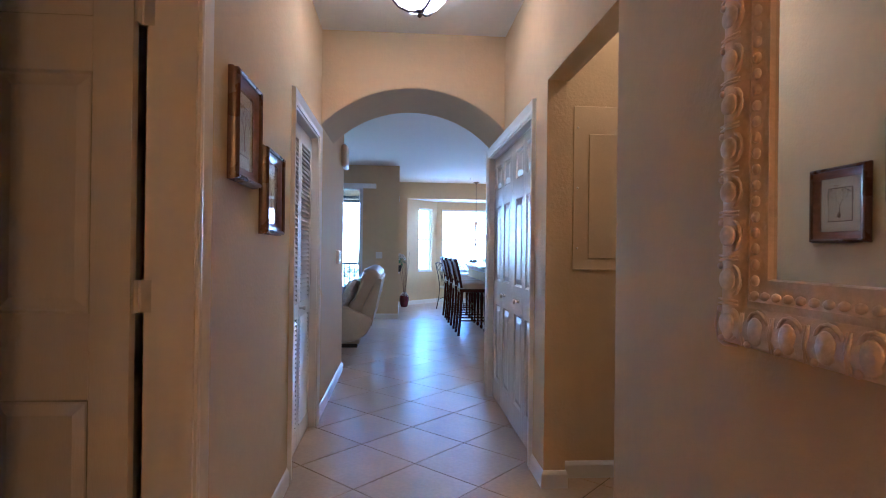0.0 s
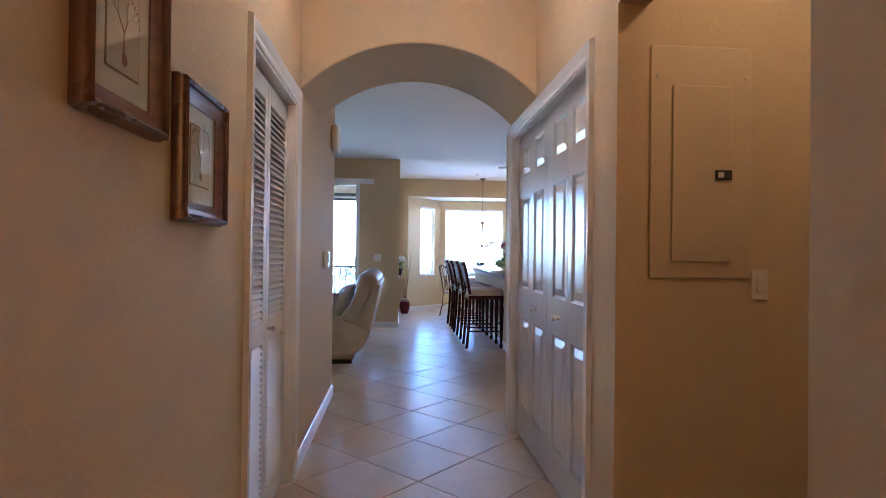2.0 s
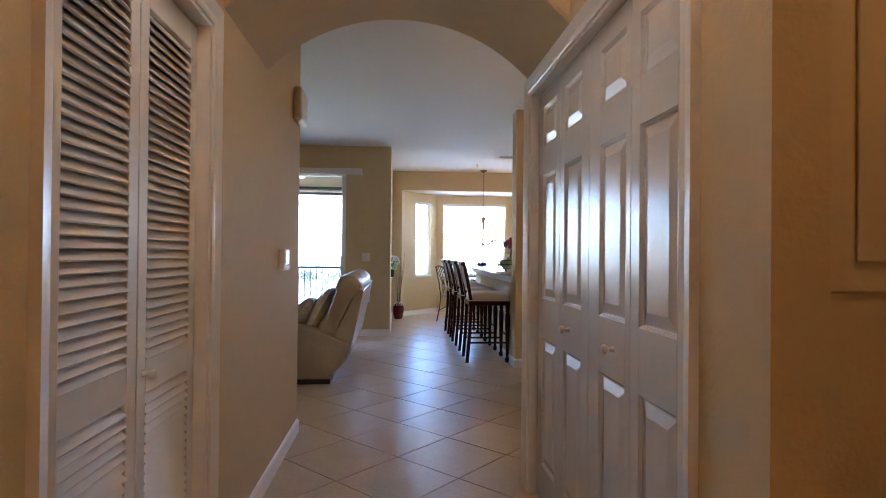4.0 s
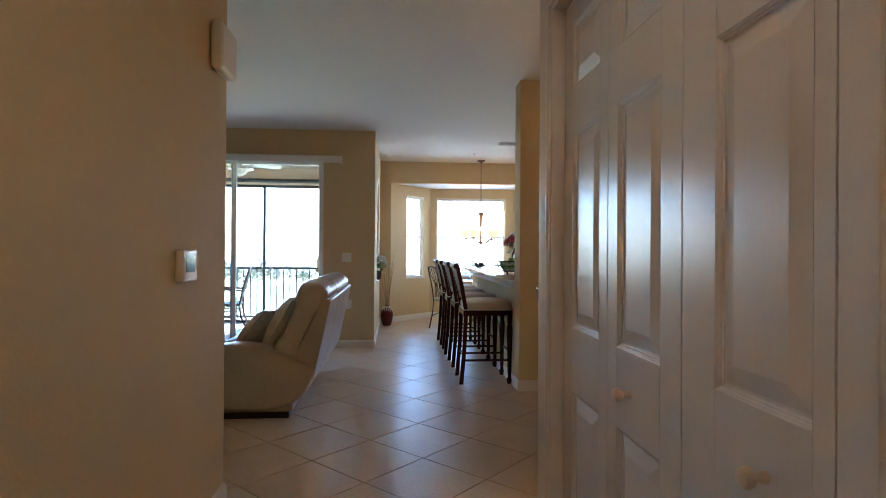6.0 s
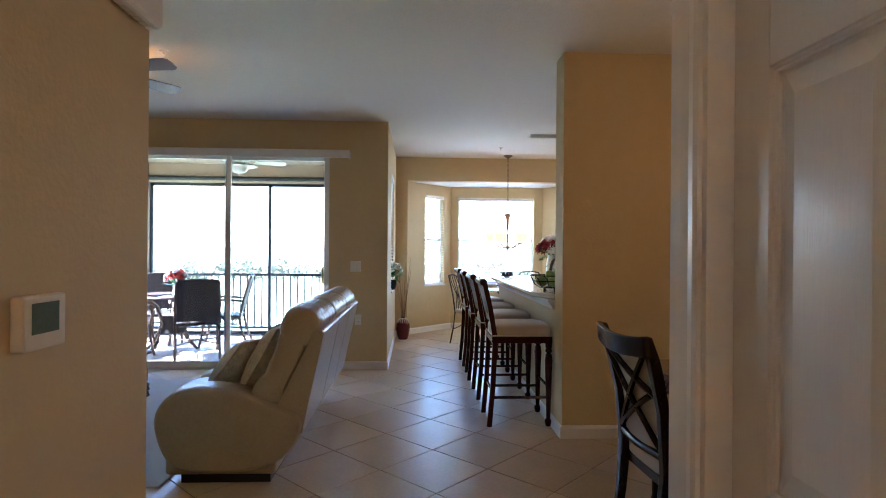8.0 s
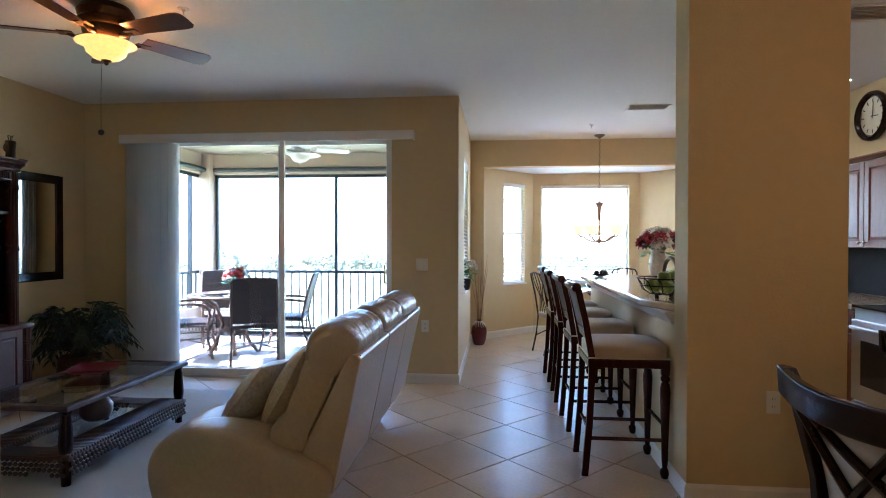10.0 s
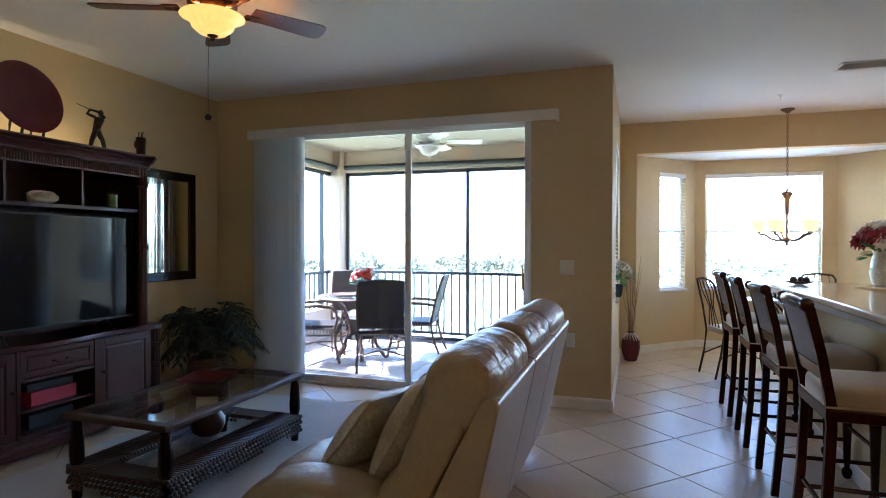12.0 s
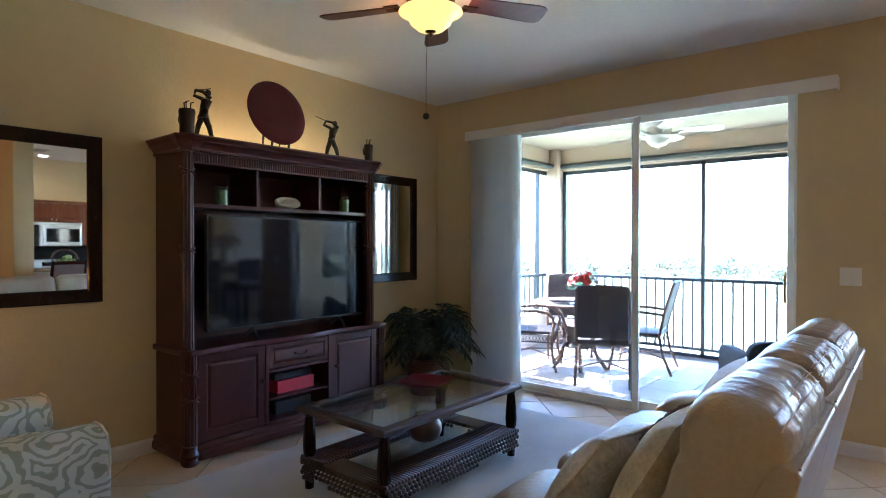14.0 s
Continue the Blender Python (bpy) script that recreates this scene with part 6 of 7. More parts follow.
def base_cabinet(y0, y1):
    root = thing("base_cabinet", "cherry wood base cabinet with drawers and doors", "cabinet", None, "kitchen base cabinets")
    part("body", bx(KX - 0.60, KX - 0.002, y0 + 0.001, y1 - 0.001, 0.09, 0.865), CABW, root)
    part("toe_kick", bx(KX - 0.54, KX - 0.01, y0 + 0.001, y1 - 0.001, 0, 0.09), ESPRESSO, root)
    n = 2
    for k in range(n):
        a, b = y0 + (y1 - y0) * k / n, y0 + (y1 - y0) * (k + 1) / n
        cab_door(root, KX - 0.622, a, b, 0.10, 0.68, (k % 2 == 1, True))
        bm = bmesh.new()
        w = b - a - 0.006
        panel_leaf(bm, w, 0.15, 0.02, ((0.03, w - 0.03),), ((0.03, 0.12),), 0.006, 0.012)
        part("drawer", bm, CABW, root, bevel=0.002, m=Matrix.Translation((KX - 0.622, b - 0.003, 0.70)) @ FACE)


base_cabinet(8.86, 10.47)
base_cabinet(6.95, 8.07)
for a, b in ((8.862, 10.49), (6.93, 8.068)):
    wt = thing("kitchen_worktop", "pale stone kitchen worktop", "worktop", None)
    part("slab", bx(KX - 0.64, KX - 0.012, a, b, 0.866, 0.905), GRANITE, wt, bevel=0.006)
structure("backsplash", bx(KX - 0.010, KX - 0.001, 6.95, 10.49, 0.906, 1.315), SPLASH, "dark slate backsplash", "backsplash")
switch_plate(pose(KX - 0.011, 9.25, 1.08, 0, 0, -90), "white wall outlet on the dark backsplash", 1, True)

rg_ = thing("range", "stainless steel electric range with black cooktop", "range", None)
RF = 3.10
part("body", bx(RF + 0.03, KX - 0.02, 8.082, 8.85, 0.04, 0.885), INOX, rg_)
part("cooktop", bx(RF + 0.005, KX - 0.06, 8.078, 8.854, 0.886, 0.905), BLACKGL, rg_, bevel=0.004)
od = part("oven_door", bx(RF, RF + 0.03, 8.088, 8.844, 0.22, 0.80), INOX, rg_, bevel=0.006)
part("oven_window", bx(RF - 0.004, RF, 8.2, 8.73, 0.34, 0.66), BLACKGL, od, bevel=0.004)
bm = bmesh.new()
tube(bm, [(RF, 8.13, 0.745), (RF - 0.04, 8.15, 0.75), (RF - 0.045, 8.46, 0.755), (RF - 0.04, 8.78, 0.75), (RF, 8.8, 0.745)], 0.013, 10)
part("oven_handle", bm, INOX, od, smooth=True)
part("warming_drawer", bx(RF + 0.004, RF + 0.03, 8.088, 8.844, 0.06, 0.205), INOX, rg_, bevel=0.006)
bm = bmesh.new()
prof = [(KX - 0.06, 0.905), (KX - 0.115, 0.905), (KX - 0.10, 1.05), (KX - 0.085, 1.075), (KX - 0.02, 1.075), (KX - 0.02, 0.905)]
skin(bm, [[bm.verts.new((x, y, z)) for x, z in prof] for y in (8.09, 8.842)])
cp = part("control_panel", bm, INOX, rg_, bevel=0.006)
part("display", bx(KX - 0.112, KX - 0.098, 8.37, 8.57, 0.965, 1.035), BLACKGL, cp)
for y in (8.16, 8.25, 8.69, 8.78):
    bm = bmesh.new()
    lathe(bm, [(0.024, 0), (0.024, 0.012), (0.018, 0.030), (0.006, 0.032)], 18, (KX - 0.105, y, 1.0), (-1, 0, 0.1))
    part("dial", bm, INOX, cp, smooth=True)

mw = thing("microwave", "stainless over-the-range microwave oven", "microwave", None)
part("case", bx(KX - 0.38, KX - 0.002, 8.082, 8.858, 1.30, 1.683), INOX, mw, bevel=0.004)
md = part("microwave_door", bx(KX - 0.405, KX - 0.38, 8.26, 8.856, 1.305, 1.64), INOX, mw, bevel=0.012)
part("window", bx(KX - 0.410, KX - 0.405, 8.35, 8.825, 1.365, 1.585), BLACKGL, md, bevel=0.004)
bm = bmesh.new()
tube(bm, [(KX - 0.405, 8.31, 1.345), (KX - 0.445, 8.305, 1.40), (KX - 0.455, 8.3, 1.48), (KX - 0.445, 8.305, 1.56), (KX - 0.405, 8.31, 1.61)], 0.011, 10)
part("handle", bm, INOX, md, smooth=True)
part("keypad", bx(KX - 0.400, KX - 0.38, 8.086, 8.255, 1.305, 1.64), BLACKGL, mw, bevel=0.004)
part("vent_grille", bx(KX - 0.402, KX - 0.38, 8.086, 8.856, 1.645, 1.68), INOX, mw, bevel=0.003)

# wall clock
ck = thing("wall_clock", "round wall clock with dark rim and cream dial", "clock", pose(KX - 0.001, 9.66, 2.45, 0, 0, -90))
bm = bmesh.new()
skin(bm, [ring(bm, (0, -y, 0), (0, -1, 0), r, 40) for r, y in ((0.205, 0), (0.215, 0.02), (0.210, 0.045), (0.19, 0.058), (0.172, 0.045), (0.165, 0.018))], cap=False)
part("rim", bm, ESPRESSO, ck, smooth=True)
bm = bmesh.new()
lathe(bm, [(0.168, 0.004), (0.168, 0.016)], 40, (0, 0, 0), (0, -1, 0))
part("dial", bm, mat("aged_cream_dial", (0.62, 0.56, 0.42), 0.6, var=0.08, grain=(8, 40)), ck)
for k in range(12):
    a = radians(30 * k)
    part("numeral", bx(-0.005, 0.005, -0.0185, -0.0165, 0.118, 0.150), BLACKP, ck, m=Matrix.Rotation(a, 4, "Y"))
for nm, ln, a in (("hour_hand", 0.075, 95), ("minute_hand", 0.12, 5)):
    part(nm, bx(-0.004, 0.004, -0.022, -0.020, -0.02, ln), BLACKP, ck, m=Matrix.Rotation(radians(a), 4, "Y"))

# ---------------------------------------------------------------- dining set
TABLEM = mat("polished_mahogany_top", (0.060, 0.014, 0.008), 0.16, var=0.35, grain=(4, 30), stretch=(8, 1, 1), coat=0.4)
dt = thing("dining_table", "polished dark mahogany dining table with woven apron", "table", pose(2.20, 5.62, 0))
part("tabletop", bx(-0.54, 0.54, -0.90, 0.90, 0.722, 0.75), TABLEM, dt, bevel=0.008, seg=3)
bm = bmesh.new()
sweep(bm, [(0, 0.635), (0.02, 0.635), (0.02, 0.72), (0, 0.72)], [(-0.50, -0.86, 0), (0.50, -0.86, 0), (0.50, 0.86, 0), (-0.50, 0.86, 0)], closed=True)
part("apron", bm, ESPRESSO, dt, bevel=0.002)
bm = bmesh.new()
k = 46
for i in range(k):
    for r in range(3):
        y = -0.84 + 1.68 * (i + 0.5 * (r % 2)) / k
        for x in (-0.523,):
            box(bm, x - 0.004, x + 0.004, y - 0.013, y + 0.013, 0.652 + r * 0.022, 0.668 + r * 0.022)
part("woven_band", bm, WICKER, dt, "woven rattan band")
for x in (-0.46, 0.46):
    for y in (-0.80, 0.80):
        bm = bmesh.new()
        lathe(bm, [(0.028, 0), (0.032, 0.03), (0.026, 0.06), (0.030, 0.2), (0.040, 0.45), (0.044, 0.55), (0.034, 0.58), (0.044, 0.60), (0.044, 0.722)], 18, (x, y, 0))
        part("leg", bm, ESPRESSO, dt, smooth=True)

CHAIRF = mat("pale_linen_back", (0.52, 0.46, 0.37), 0.85, var=0.08, grain=(8, 130), bump=0.2, bump_scale=260)


def dining_chair(m, label):
    """Faces +x; curved back at x = 0 with crossed bars over a padded panel."""
    root = thing("dining_chair", label, "chair", m, "chairs round the dining table")
    w = 0.225
    for s in (-1, 1):
        bm = bmesh.new()
        rr = []
        for x, y, z, t in ((-0.055, 0.185, 0, 0.016), (-0.02, 0.19, 0.25, 0.018), (0.0, 0.20, 0.46, 0.021), (-0.02, 0.205, 0.70, 0.020), (-0.065, 0.215, 0.90, 0.021), (-0.105, 0.225, 1.005, 0.018)):
            rr.append([bm.verts.new((x + a * t * 1.1, s * y + b * t, z)) for a, b in ((-1, -1), (1, -1), (1, 1), (-1, 1))])
        skin(bm, rr)
        part("back_post", bm, ESPRESSO, root, bevel=0.005)
        bm = bmesh.new()
        lathe(bm, [(0.016, 0), (0.020, 0.02), (0.018, 0.05), (0.026, 0.36), (0.026, 0.42)], 14, (0.42, s * 0.20, 0))
        part("front_leg", bm, ESPRESSO, root, smooth=True)
    bm = bmesh.new()
    rr = []
    for i in range(13):
        u = i / 6 - 1
        x = -0.100 - 0.030 * (1 - u * u)
        z = 0.945 + 0.018 * u * u
        rr.append([bm.verts.new((x + a, u * 0.245, z + b)) for a, b in ((-0.016, -0.035), (0.012, -0.040), (0.004, 0.045), (-0.022, 0.045))])
    skin(bm, rr)
    part("top_rail", bm, ESPRESSO, root, "curved dark top rail", smooth=True, bevel=0.005)
    bm = bmesh.new()
    tube(bm, [(-0.008, -0.20, 0.52), (-0.03, 0, 0.52), (-0.008, 0.20, 0.52)], 0.018, 8)
    part("lower_rail", bm, ESPRESSO, root, smooth=True)
    bm = bmesh.new()
    n = 8
    ff, bb = [], []
    for i in range(n + 1):
        for j in range(n + 1):
            u, v = i / n * 2 - 1, j / n
            x = -0.005 - 0.03 * (1 - u * u) - 0.085 * v * v
            y, z = u * 0.185, 0.535 + 0.385 * v
            ff.append(bm.verts.new((x + 0.022, y, z)))
            bb.append(bm.verts.new((x + 0.004, y, z)))
    for i in range(n):
        for j in range(n):
            a, b, c, d = i * (n + 1) + j, (i + 1) * (n + 1) + j, (i + 1) * (n + 1) + j + 1, i * (n + 1) + j + 1
            bm.faces.new((ff[a], ff[b], ff[c], ff[d])), bm.faces.new((bb[d], bb[c], bb[b], bb[a]))
    part("back_pad", bm, CHAIRF, root, "pale upholstered back panel", smooth=True)
    for za, zb, ya, yb in ((0.54, 0.92, -0.19, 0.19), (0.54, 0.92, 0.19, -0.19), (0.54, 0.76, 0.19, -0.16), (0.76, 0.93, -0.19, 0.10)):
        bm = bmesh.new()
        pts = []
        for i in range(9):
            f = i / 8
            v = (za + (zb - za) * f - 0.535) / 0.385
            y = ya + (yb - ya) * f
            u = y / 0.185
            pts.append((-0.016 - 0.03 * (1 - u * u) - 0.085 * v * v, y, 0.535 + 0.385 * v))
        tube(bm, pts, 0.013, 6)
        part("cross_bar", bm, ESPRESSO, root, smooth=True)
    bm = bmesh.new()
    cushion(bm, 0.0, 0.47, -0.24, 0.24, 0.40, 0.50, p=5)
    part("seat", bm, CHAIRF, root, "pale upholstered seat", smooth=True)
    part("seat_frame", bx(0.0, 0.45, -0.225, 0.225, 0.385, 0.43), ESPRESSO, root, bevel=0.004)


dining_chair(pose(1.445, 5.872, 0, 0, 0, 3), "espresso dining chair with curved crossbar back")
dining_chair(pose(2.275, 6.71, 0, 0, 0, -90), "espresso dining chair with padded pale back")

# ---------------------------------------------------------------- ceiling fixtures
VENTB = mat("grey_vent_duct", (0.36, 0.35, 0.32), 0.7, var=0.1)


def ceiling_vent(x, y, w, d):
    root = thing("ceiling_vent", "white louvred air vent in the ceiling", "vent", pose(x, y, CEILZ - 0.001))
    bm = bmesh.new()
    sweep(bm, [(0, 0), (-0.025, 0), (-0.025, -0.006), (-0.004, -0.010), (0, -0.006)], [(-w / 2, d / 2, 0), (w / 2, d / 2, 0), (w / 2, -d / 2, 0), (-w / 2, -d / 2, 0)], closed=True)
    part("frame", bm, TRIM, root)
    part("backing", bx(-w / 2 + 0.02, w / 2 - 0.02, -d / 2 + 0.02, d / 2 - 0.02, -0.002, 0), VENTB, root)
    n = int((d - 0.05) / 0.022)
    for i in range(n):
        part("slat", bx(-w / 2 + 0.022, w / 2 - 0.022, -0.008, 0.008, -0.001, 0.001), TRIM, root, m=pose(0, -d / 2 + 0.03 + i * 0.022, -0.006, 35, 0, 0))


ceiling_vent(2.05, 10.46, 0.42, 0.22)
ceiling_vent(2.78, 8.10, 0.40, 0.26)
CANLIT = mat("lit_downlight", (1.0, 0.83, 0.55), 0.5, emit=0.6)
for x, y in ((2.14, 9.59), (3.38, 8.32), (3.46, 9.62)):
    cl = thing("downlight", "recessed downlight, lit, in the ceiling", "downlight", pose(x, y, CEILZ), "recessed ceiling lights")
    bm = bmesh.new()
    skin(bm, [ring(bm, (0, 0, z), (0, 0, 1), r, 28) for r, z in ((0.085, -0.001), (0.083, -0.007), (0.066, -0.007), (0.062, -0.001))], cap=False)
    part("trim_ring", bm, TRIM, cl, smooth=True)
    bm = bmesh.new()
    lathe(bm, [(0.061, -0.006), (0.061, -0.002)], 28)
    part("bulb", bm, CANLIT, cl, "warm lit bulb")
for x, y in ((-1.36, 7.67), (1.62, 11.3)):
    sp = thing("sprinkler", "small brass fire sprinkler head in the ceiling", "sprinkler", pose(x, y, CEILZ))
    bm = bmesh.new()
    lathe(bm, [(0.016, -0.045), (0.003, -0.042), (0.004, -0.02), (0.010, -0.016), (0.012, -0.006), (0.032, -0.004), (0.034, 0)], 16)
    part("head", bm, NICKEL, sp, smooth=True)

# ---------------------------------------------------------------- nook: windows, blinds
def window(name, p0, p1, u0, u1, z0, z1, thick, tilt, label, pitch=0.042, sash=False):
    """A white window with sill and blind in the wall from p0 to p1 (body to the left)."""
    p0, p1 = Vector((*p0, 0)), Vector((*p1, 0))
    d = p1 - p0
    m = Matrix.Translation(p0) @ Matrix.Rotation(math.atan2(d.y, d.x), 4, "Z")
    root = thing(name, label, "window", m)
    root["kind"] = "structure"
    bm = bmesh.new()
    f, ya, yb = 0.035, thick - 0.07, thick - 0.02
    box(bm, u0, u0 + f, ya, yb, z0, z1), box(bm, u1 - f, u1, ya, yb, z0, z1)
    box(bm, u0 + f, u1 - f, ya, yb, z0, z0 + f), box(bm, u0 + f, u1 - f, ya, yb, z1 - f, z1)
    if sash:
        zc = z0 + 0.50 * (z1 - z0)
        box(bm, u0 + f, u1 - f, ya + 0.005, yb - 0.005, zc - 0.018, zc + 0.018)
    part("window_frame", bm, ALU, root, bevel=0.003)
    gl = part("pane", bx(u0 + f, u1 - f, (ya + yb) / 2 - 0.003, (ya + yb) / 2 + 0.003, z0 + f, z1 - f), GLASS, root)
    gl.visible_shadow = False
    part("window_sill", bx(u0 - 0.02, u1 + 0.02, -0.022, ya, z0 - 0.022, z0 + 0.001), TRIM, root, bevel=0.004)
    hd = part("blind_headrail", bx(u0 + 0.004, u1 - 0.004, -0.006, 0.045, z1 - 0.055, z1 - 0.004), VALM, root, bevel=0.004)
    w = u1 - u0 - 0.02
    sm = shared("slat", lambda b: box(b, -w / 2, w / 2, -0.021, 0.021, -0.0013, 0.0013), VALM, False)
    n = int((z1 - z0 - 0.08) / pitch)
    for i in range(n):
        s = new("slat", sm)
        s.parent = root
        s.matrix_basis = pose((u0 + u1) / 2, 0.022, z1 - 0.075 - i * pitch, tilt, 0, 0)
    part("blind_bottom_rail", bx(u0 + 0.008, u1 - 0.008, 0.004, 0.040, z0 + 0.004, z0 + 0.022), VALM, root, bevel=0.004)


window("window_1", (0.33, 12.40), (BC0, BY), 0.40, 0.86, 0.76, 2.22, 0.13, 12, "narrow white bay window with open blinds", sash=True)
window("window_2", (BC0, BY), (BC1, BY), 0.12, 1.42, 0.76, 2.22, 0.13, 3, "wide white bay window with open blinds", sash=True)
window("window_3", (LC, LN + 0.15), (LC, 12.40), 0.74, 1.52, 0.80, 2.30, 0.15, 30, "white side window with tilted blinds")

# white flowers on the side sill
wf = thing("flower_pot", "white silk orchid in a black pot on the sill", "flower pot", pose(LC + 0.018, 11.02, 0.802))
bm = bmesh.new()
lathe(bm, [(0.020, 0), (0.034, 0.02), (0.045, 0.09), (0.047, 0.13), (0.040, 0.13), (0.036, 0.10)], 18)
part("pot", bm, BLACKP, wf, smooth=True)
bouquet(wf, 0.22, 0.13, 18, (WHITEP,), 9, 0.045)

# pantry door in the nook's east wall
pd_ = thing("door_2", "white panelled door with casing in the nook", "door", pose(3.198, 11.96, 0.008, 0, 0, -90))
pd_["kind"] = "structure"
bm = bmesh.new()
panel_leaf(bm, 0.76, 2.02, 0.02, ((0.10, 0.34), (0.42, 0.66)), ((0.24, 0.81), (1.045, 1.70), (1.80, 1.92)), 0.009, 0.03)
for v in bm.verts:
    v.co.y -= 0.022
part("leaf", bm, DOORP, pd_)
casing("trim_casing_pantry", [(3.199, 11.97, 0), (3.199, 11.97, 2.035), (3.199, 11.19, 2.035), (3.199, 11.19, 0)], (-1, 0, 0))

# ---------------------------------------------------------------- floor vase with twigs
MAROON = mat("maroon_glazed_vase", (0.085, 0.008, 0.018), 0.22, var=0.2, coat=0.3)
TWIG = mat("dry_brown_twig", (0.20, 0.125, 0.07), 0.8, var=0.3)
fvz = thing("floor_vase", "maroon floor vase with dry twigs and pale drip glaze", "vase", pose(0.275, 11.95, 0))
bm = bmesh.new()
lathe(bm, [(0.055, 0), (0.070, 0.008), (0.092, 0.08), (0.104, 0.16), (0.098, 0.23), (0.070, 0.28), (0.040, 0.305), (0.034, 0.32), (0.042, 0.332), (0.034, 0.332), (0.028, 0.31)], 32)
part("vase", bm, MAROON, fvz, smooth=True)
rgv = random.Random(12)
bm = bmesh.new()
for k in range(15):
    a = 2 * math.pi * k / 15
    ln = rgv.uniform(0.04, 0.085)
    tube(bm, [(0.036 * math.cos(a), 0.036 * math.sin(a), 0.318), (0.072 * math.cos(a), 0.072 * math.sin(a), 0.282), (0.098 * math.cos(a + 0.1), 0.098 * math.sin(a + 0.1), 0.285 - ln)], [0.006, 0.005, 0.002], 5)
part("drip_glaze", bm, WHITEP, fvz, "pale drip glaze")
for k in range(13):
    a, sp_ = rgv.uniform(0, 6.28), rgv.uniform(0.03, 0.15)
    h = rgv.uniform(0.65, 0.95)
    bm = bmesh.new()
    tube(bm, [(0.015 * math.cos(a), 0.015 * math.sin(a), 0.25), (sp_ * 0.4 * math.cos(a), sp_ * 0.4 * math.sin(a), 0.25 + h * 0.45), (sp_ * math.cos(a + 0.2), sp_ * math.sin(a + 0.2), 0.25 + h)], [0.0035, 0.003, 0.0012], 5)
    part("twig", bm, TWIG, fvz)

# ---------------------------------------------------------------- chandelier
SHADE = mat("lit_frosted_shade", (0.90, 0.66, 0.30), 0.4, emit=0.05)
CHANM = mat("antique_gold_bronze", (0.15, 0.115, 0.085), 0.42, metal=0.5, var=0.3)
cd = thing("chandelier", "bronze five-arm chandelier with lit glass cups", "chandelier", pose(1.83, 11.97, 0))
bm = bmesh.new()
lathe(bm, [(0.012, CEILZ - 0.045), (0.03, CEILZ - 0.03), (0.065, CEILZ - 0.012), (0.068, CEILZ)], 24)
part("canopy", bm, CHANM, cd, smooth=True)
for i in range(22):
    bm = bmesh.new()
    z = 1.90 + 0.037 * i
    tube(bm, [((0.010 * math.cos(t) if i % 2 else 0), (0 if i % 2 else 0.010 * math.cos(t)), z + 0.024 * math.sin(t)) for t in [2 * math.pi * q / 10 for q in range(10)]], 0.003, 5, closed=True)
    part("chain_link", bm, CHANM, cd)
bm = bmesh.new()
lathe(bm, [(0.004, 1.315), (0.016, 1.33), (0.010, 1.345), (0.035, 1.365), (0.030, 1.39), (0.012, 1.41), (0.010, 1.55), (0.011, 1.64), (0.022, 1.65), (0.020, 1.72), (0.026, 1.80), (0.055, 1.86), (0.050, 1.875), (0.012, 1.885), (0.008, 1.91)], 20)
part("stem", bm, CHANM, cd, smooth=True)
for k in range(5):
    a = 2 * math.pi * k / 5 + 0.3
    c, s = math.cos(a), math.sin(a)
    bm = bmesh.new()
    tube(bm, [(r * c, r * s, z) for r, z in ((0.025, 1.38), (0.08, 1.365), (0.15, 1.39), (0.20, 1.43), (0.245, 1.435), (0.265, 1.455))], 0.011, 8)
    lathe(bm, [(0.030, 1.452), (0.036, 1.458), (0.012, 1.462)], 14, (0.265 * c, 0.265 * s, 0))
    arm = part("arm", bm, CHANM, cd, smooth=True)
    bm = bmesh.new()
    skin(bm, [ring(bm, (0.265 * c, 0.265 * s, z), (0, 0, 1), r, 20) for r, z in ((0.016, 1.464), (0.036, 1.470), (0.052, 1.490), (0.060, 1.525), (0.068, 1.560), (0.080, 1.580), (0.077, 1.582), (0.064, 1.562), (0.056, 1.526), (0.048, 1.494), (0.033, 1.476), (0.016, 1.470))], cap=False)
    part("glass_cup", bm, SHADE, arm, "lit frosted glass cup", smooth=True)

copy_thing(cd, pose(2.20, 5.62, 0))

# ---------------------------------------------------------------- nook table and iron chairs
IRON = mat("bronze_wrought_iron", (0.045, 0.030, 0.020), 0.45, metal=0.5, var=0.3)
nt_ = thing("nook_table", "round glass nook table on a wrought-iron base", "table", pose(1.90, 11.90, 0))
bm = bmesh.new()
lathe(bm, [(0.52, 0.742), (0.53, 0.747), (0.52, 0.753)], 48)
part("glass_top", bm, GLASS, nt_, "round clear glass top", smooth=True)
for k in range(4):
    a = math.pi / 4 + k * math.pi / 2
    bm = bmesh.new()
    tube(bm, [(r * math.cos(a), r * math.sin(a), z) for r, z in ((0.34, 0.012), (0.30, 0.05), (0.16, 0.25), (0.12, 0.45), (0.20, 0.64), (0.33, 0.738))], 0.013, 8)
    part("leg", bm, IRON, nt_, smooth=True)
bm = bmesh.new()
tube(bm, [(0.33 * math.cos(2 * math.pi * i / 24), 0.33 * math.sin(2 * math.pi * i / 24), 0.735) for i in range(24)], 0.009, 6, closed=True)
part("ring", bm, IRON, nt_)


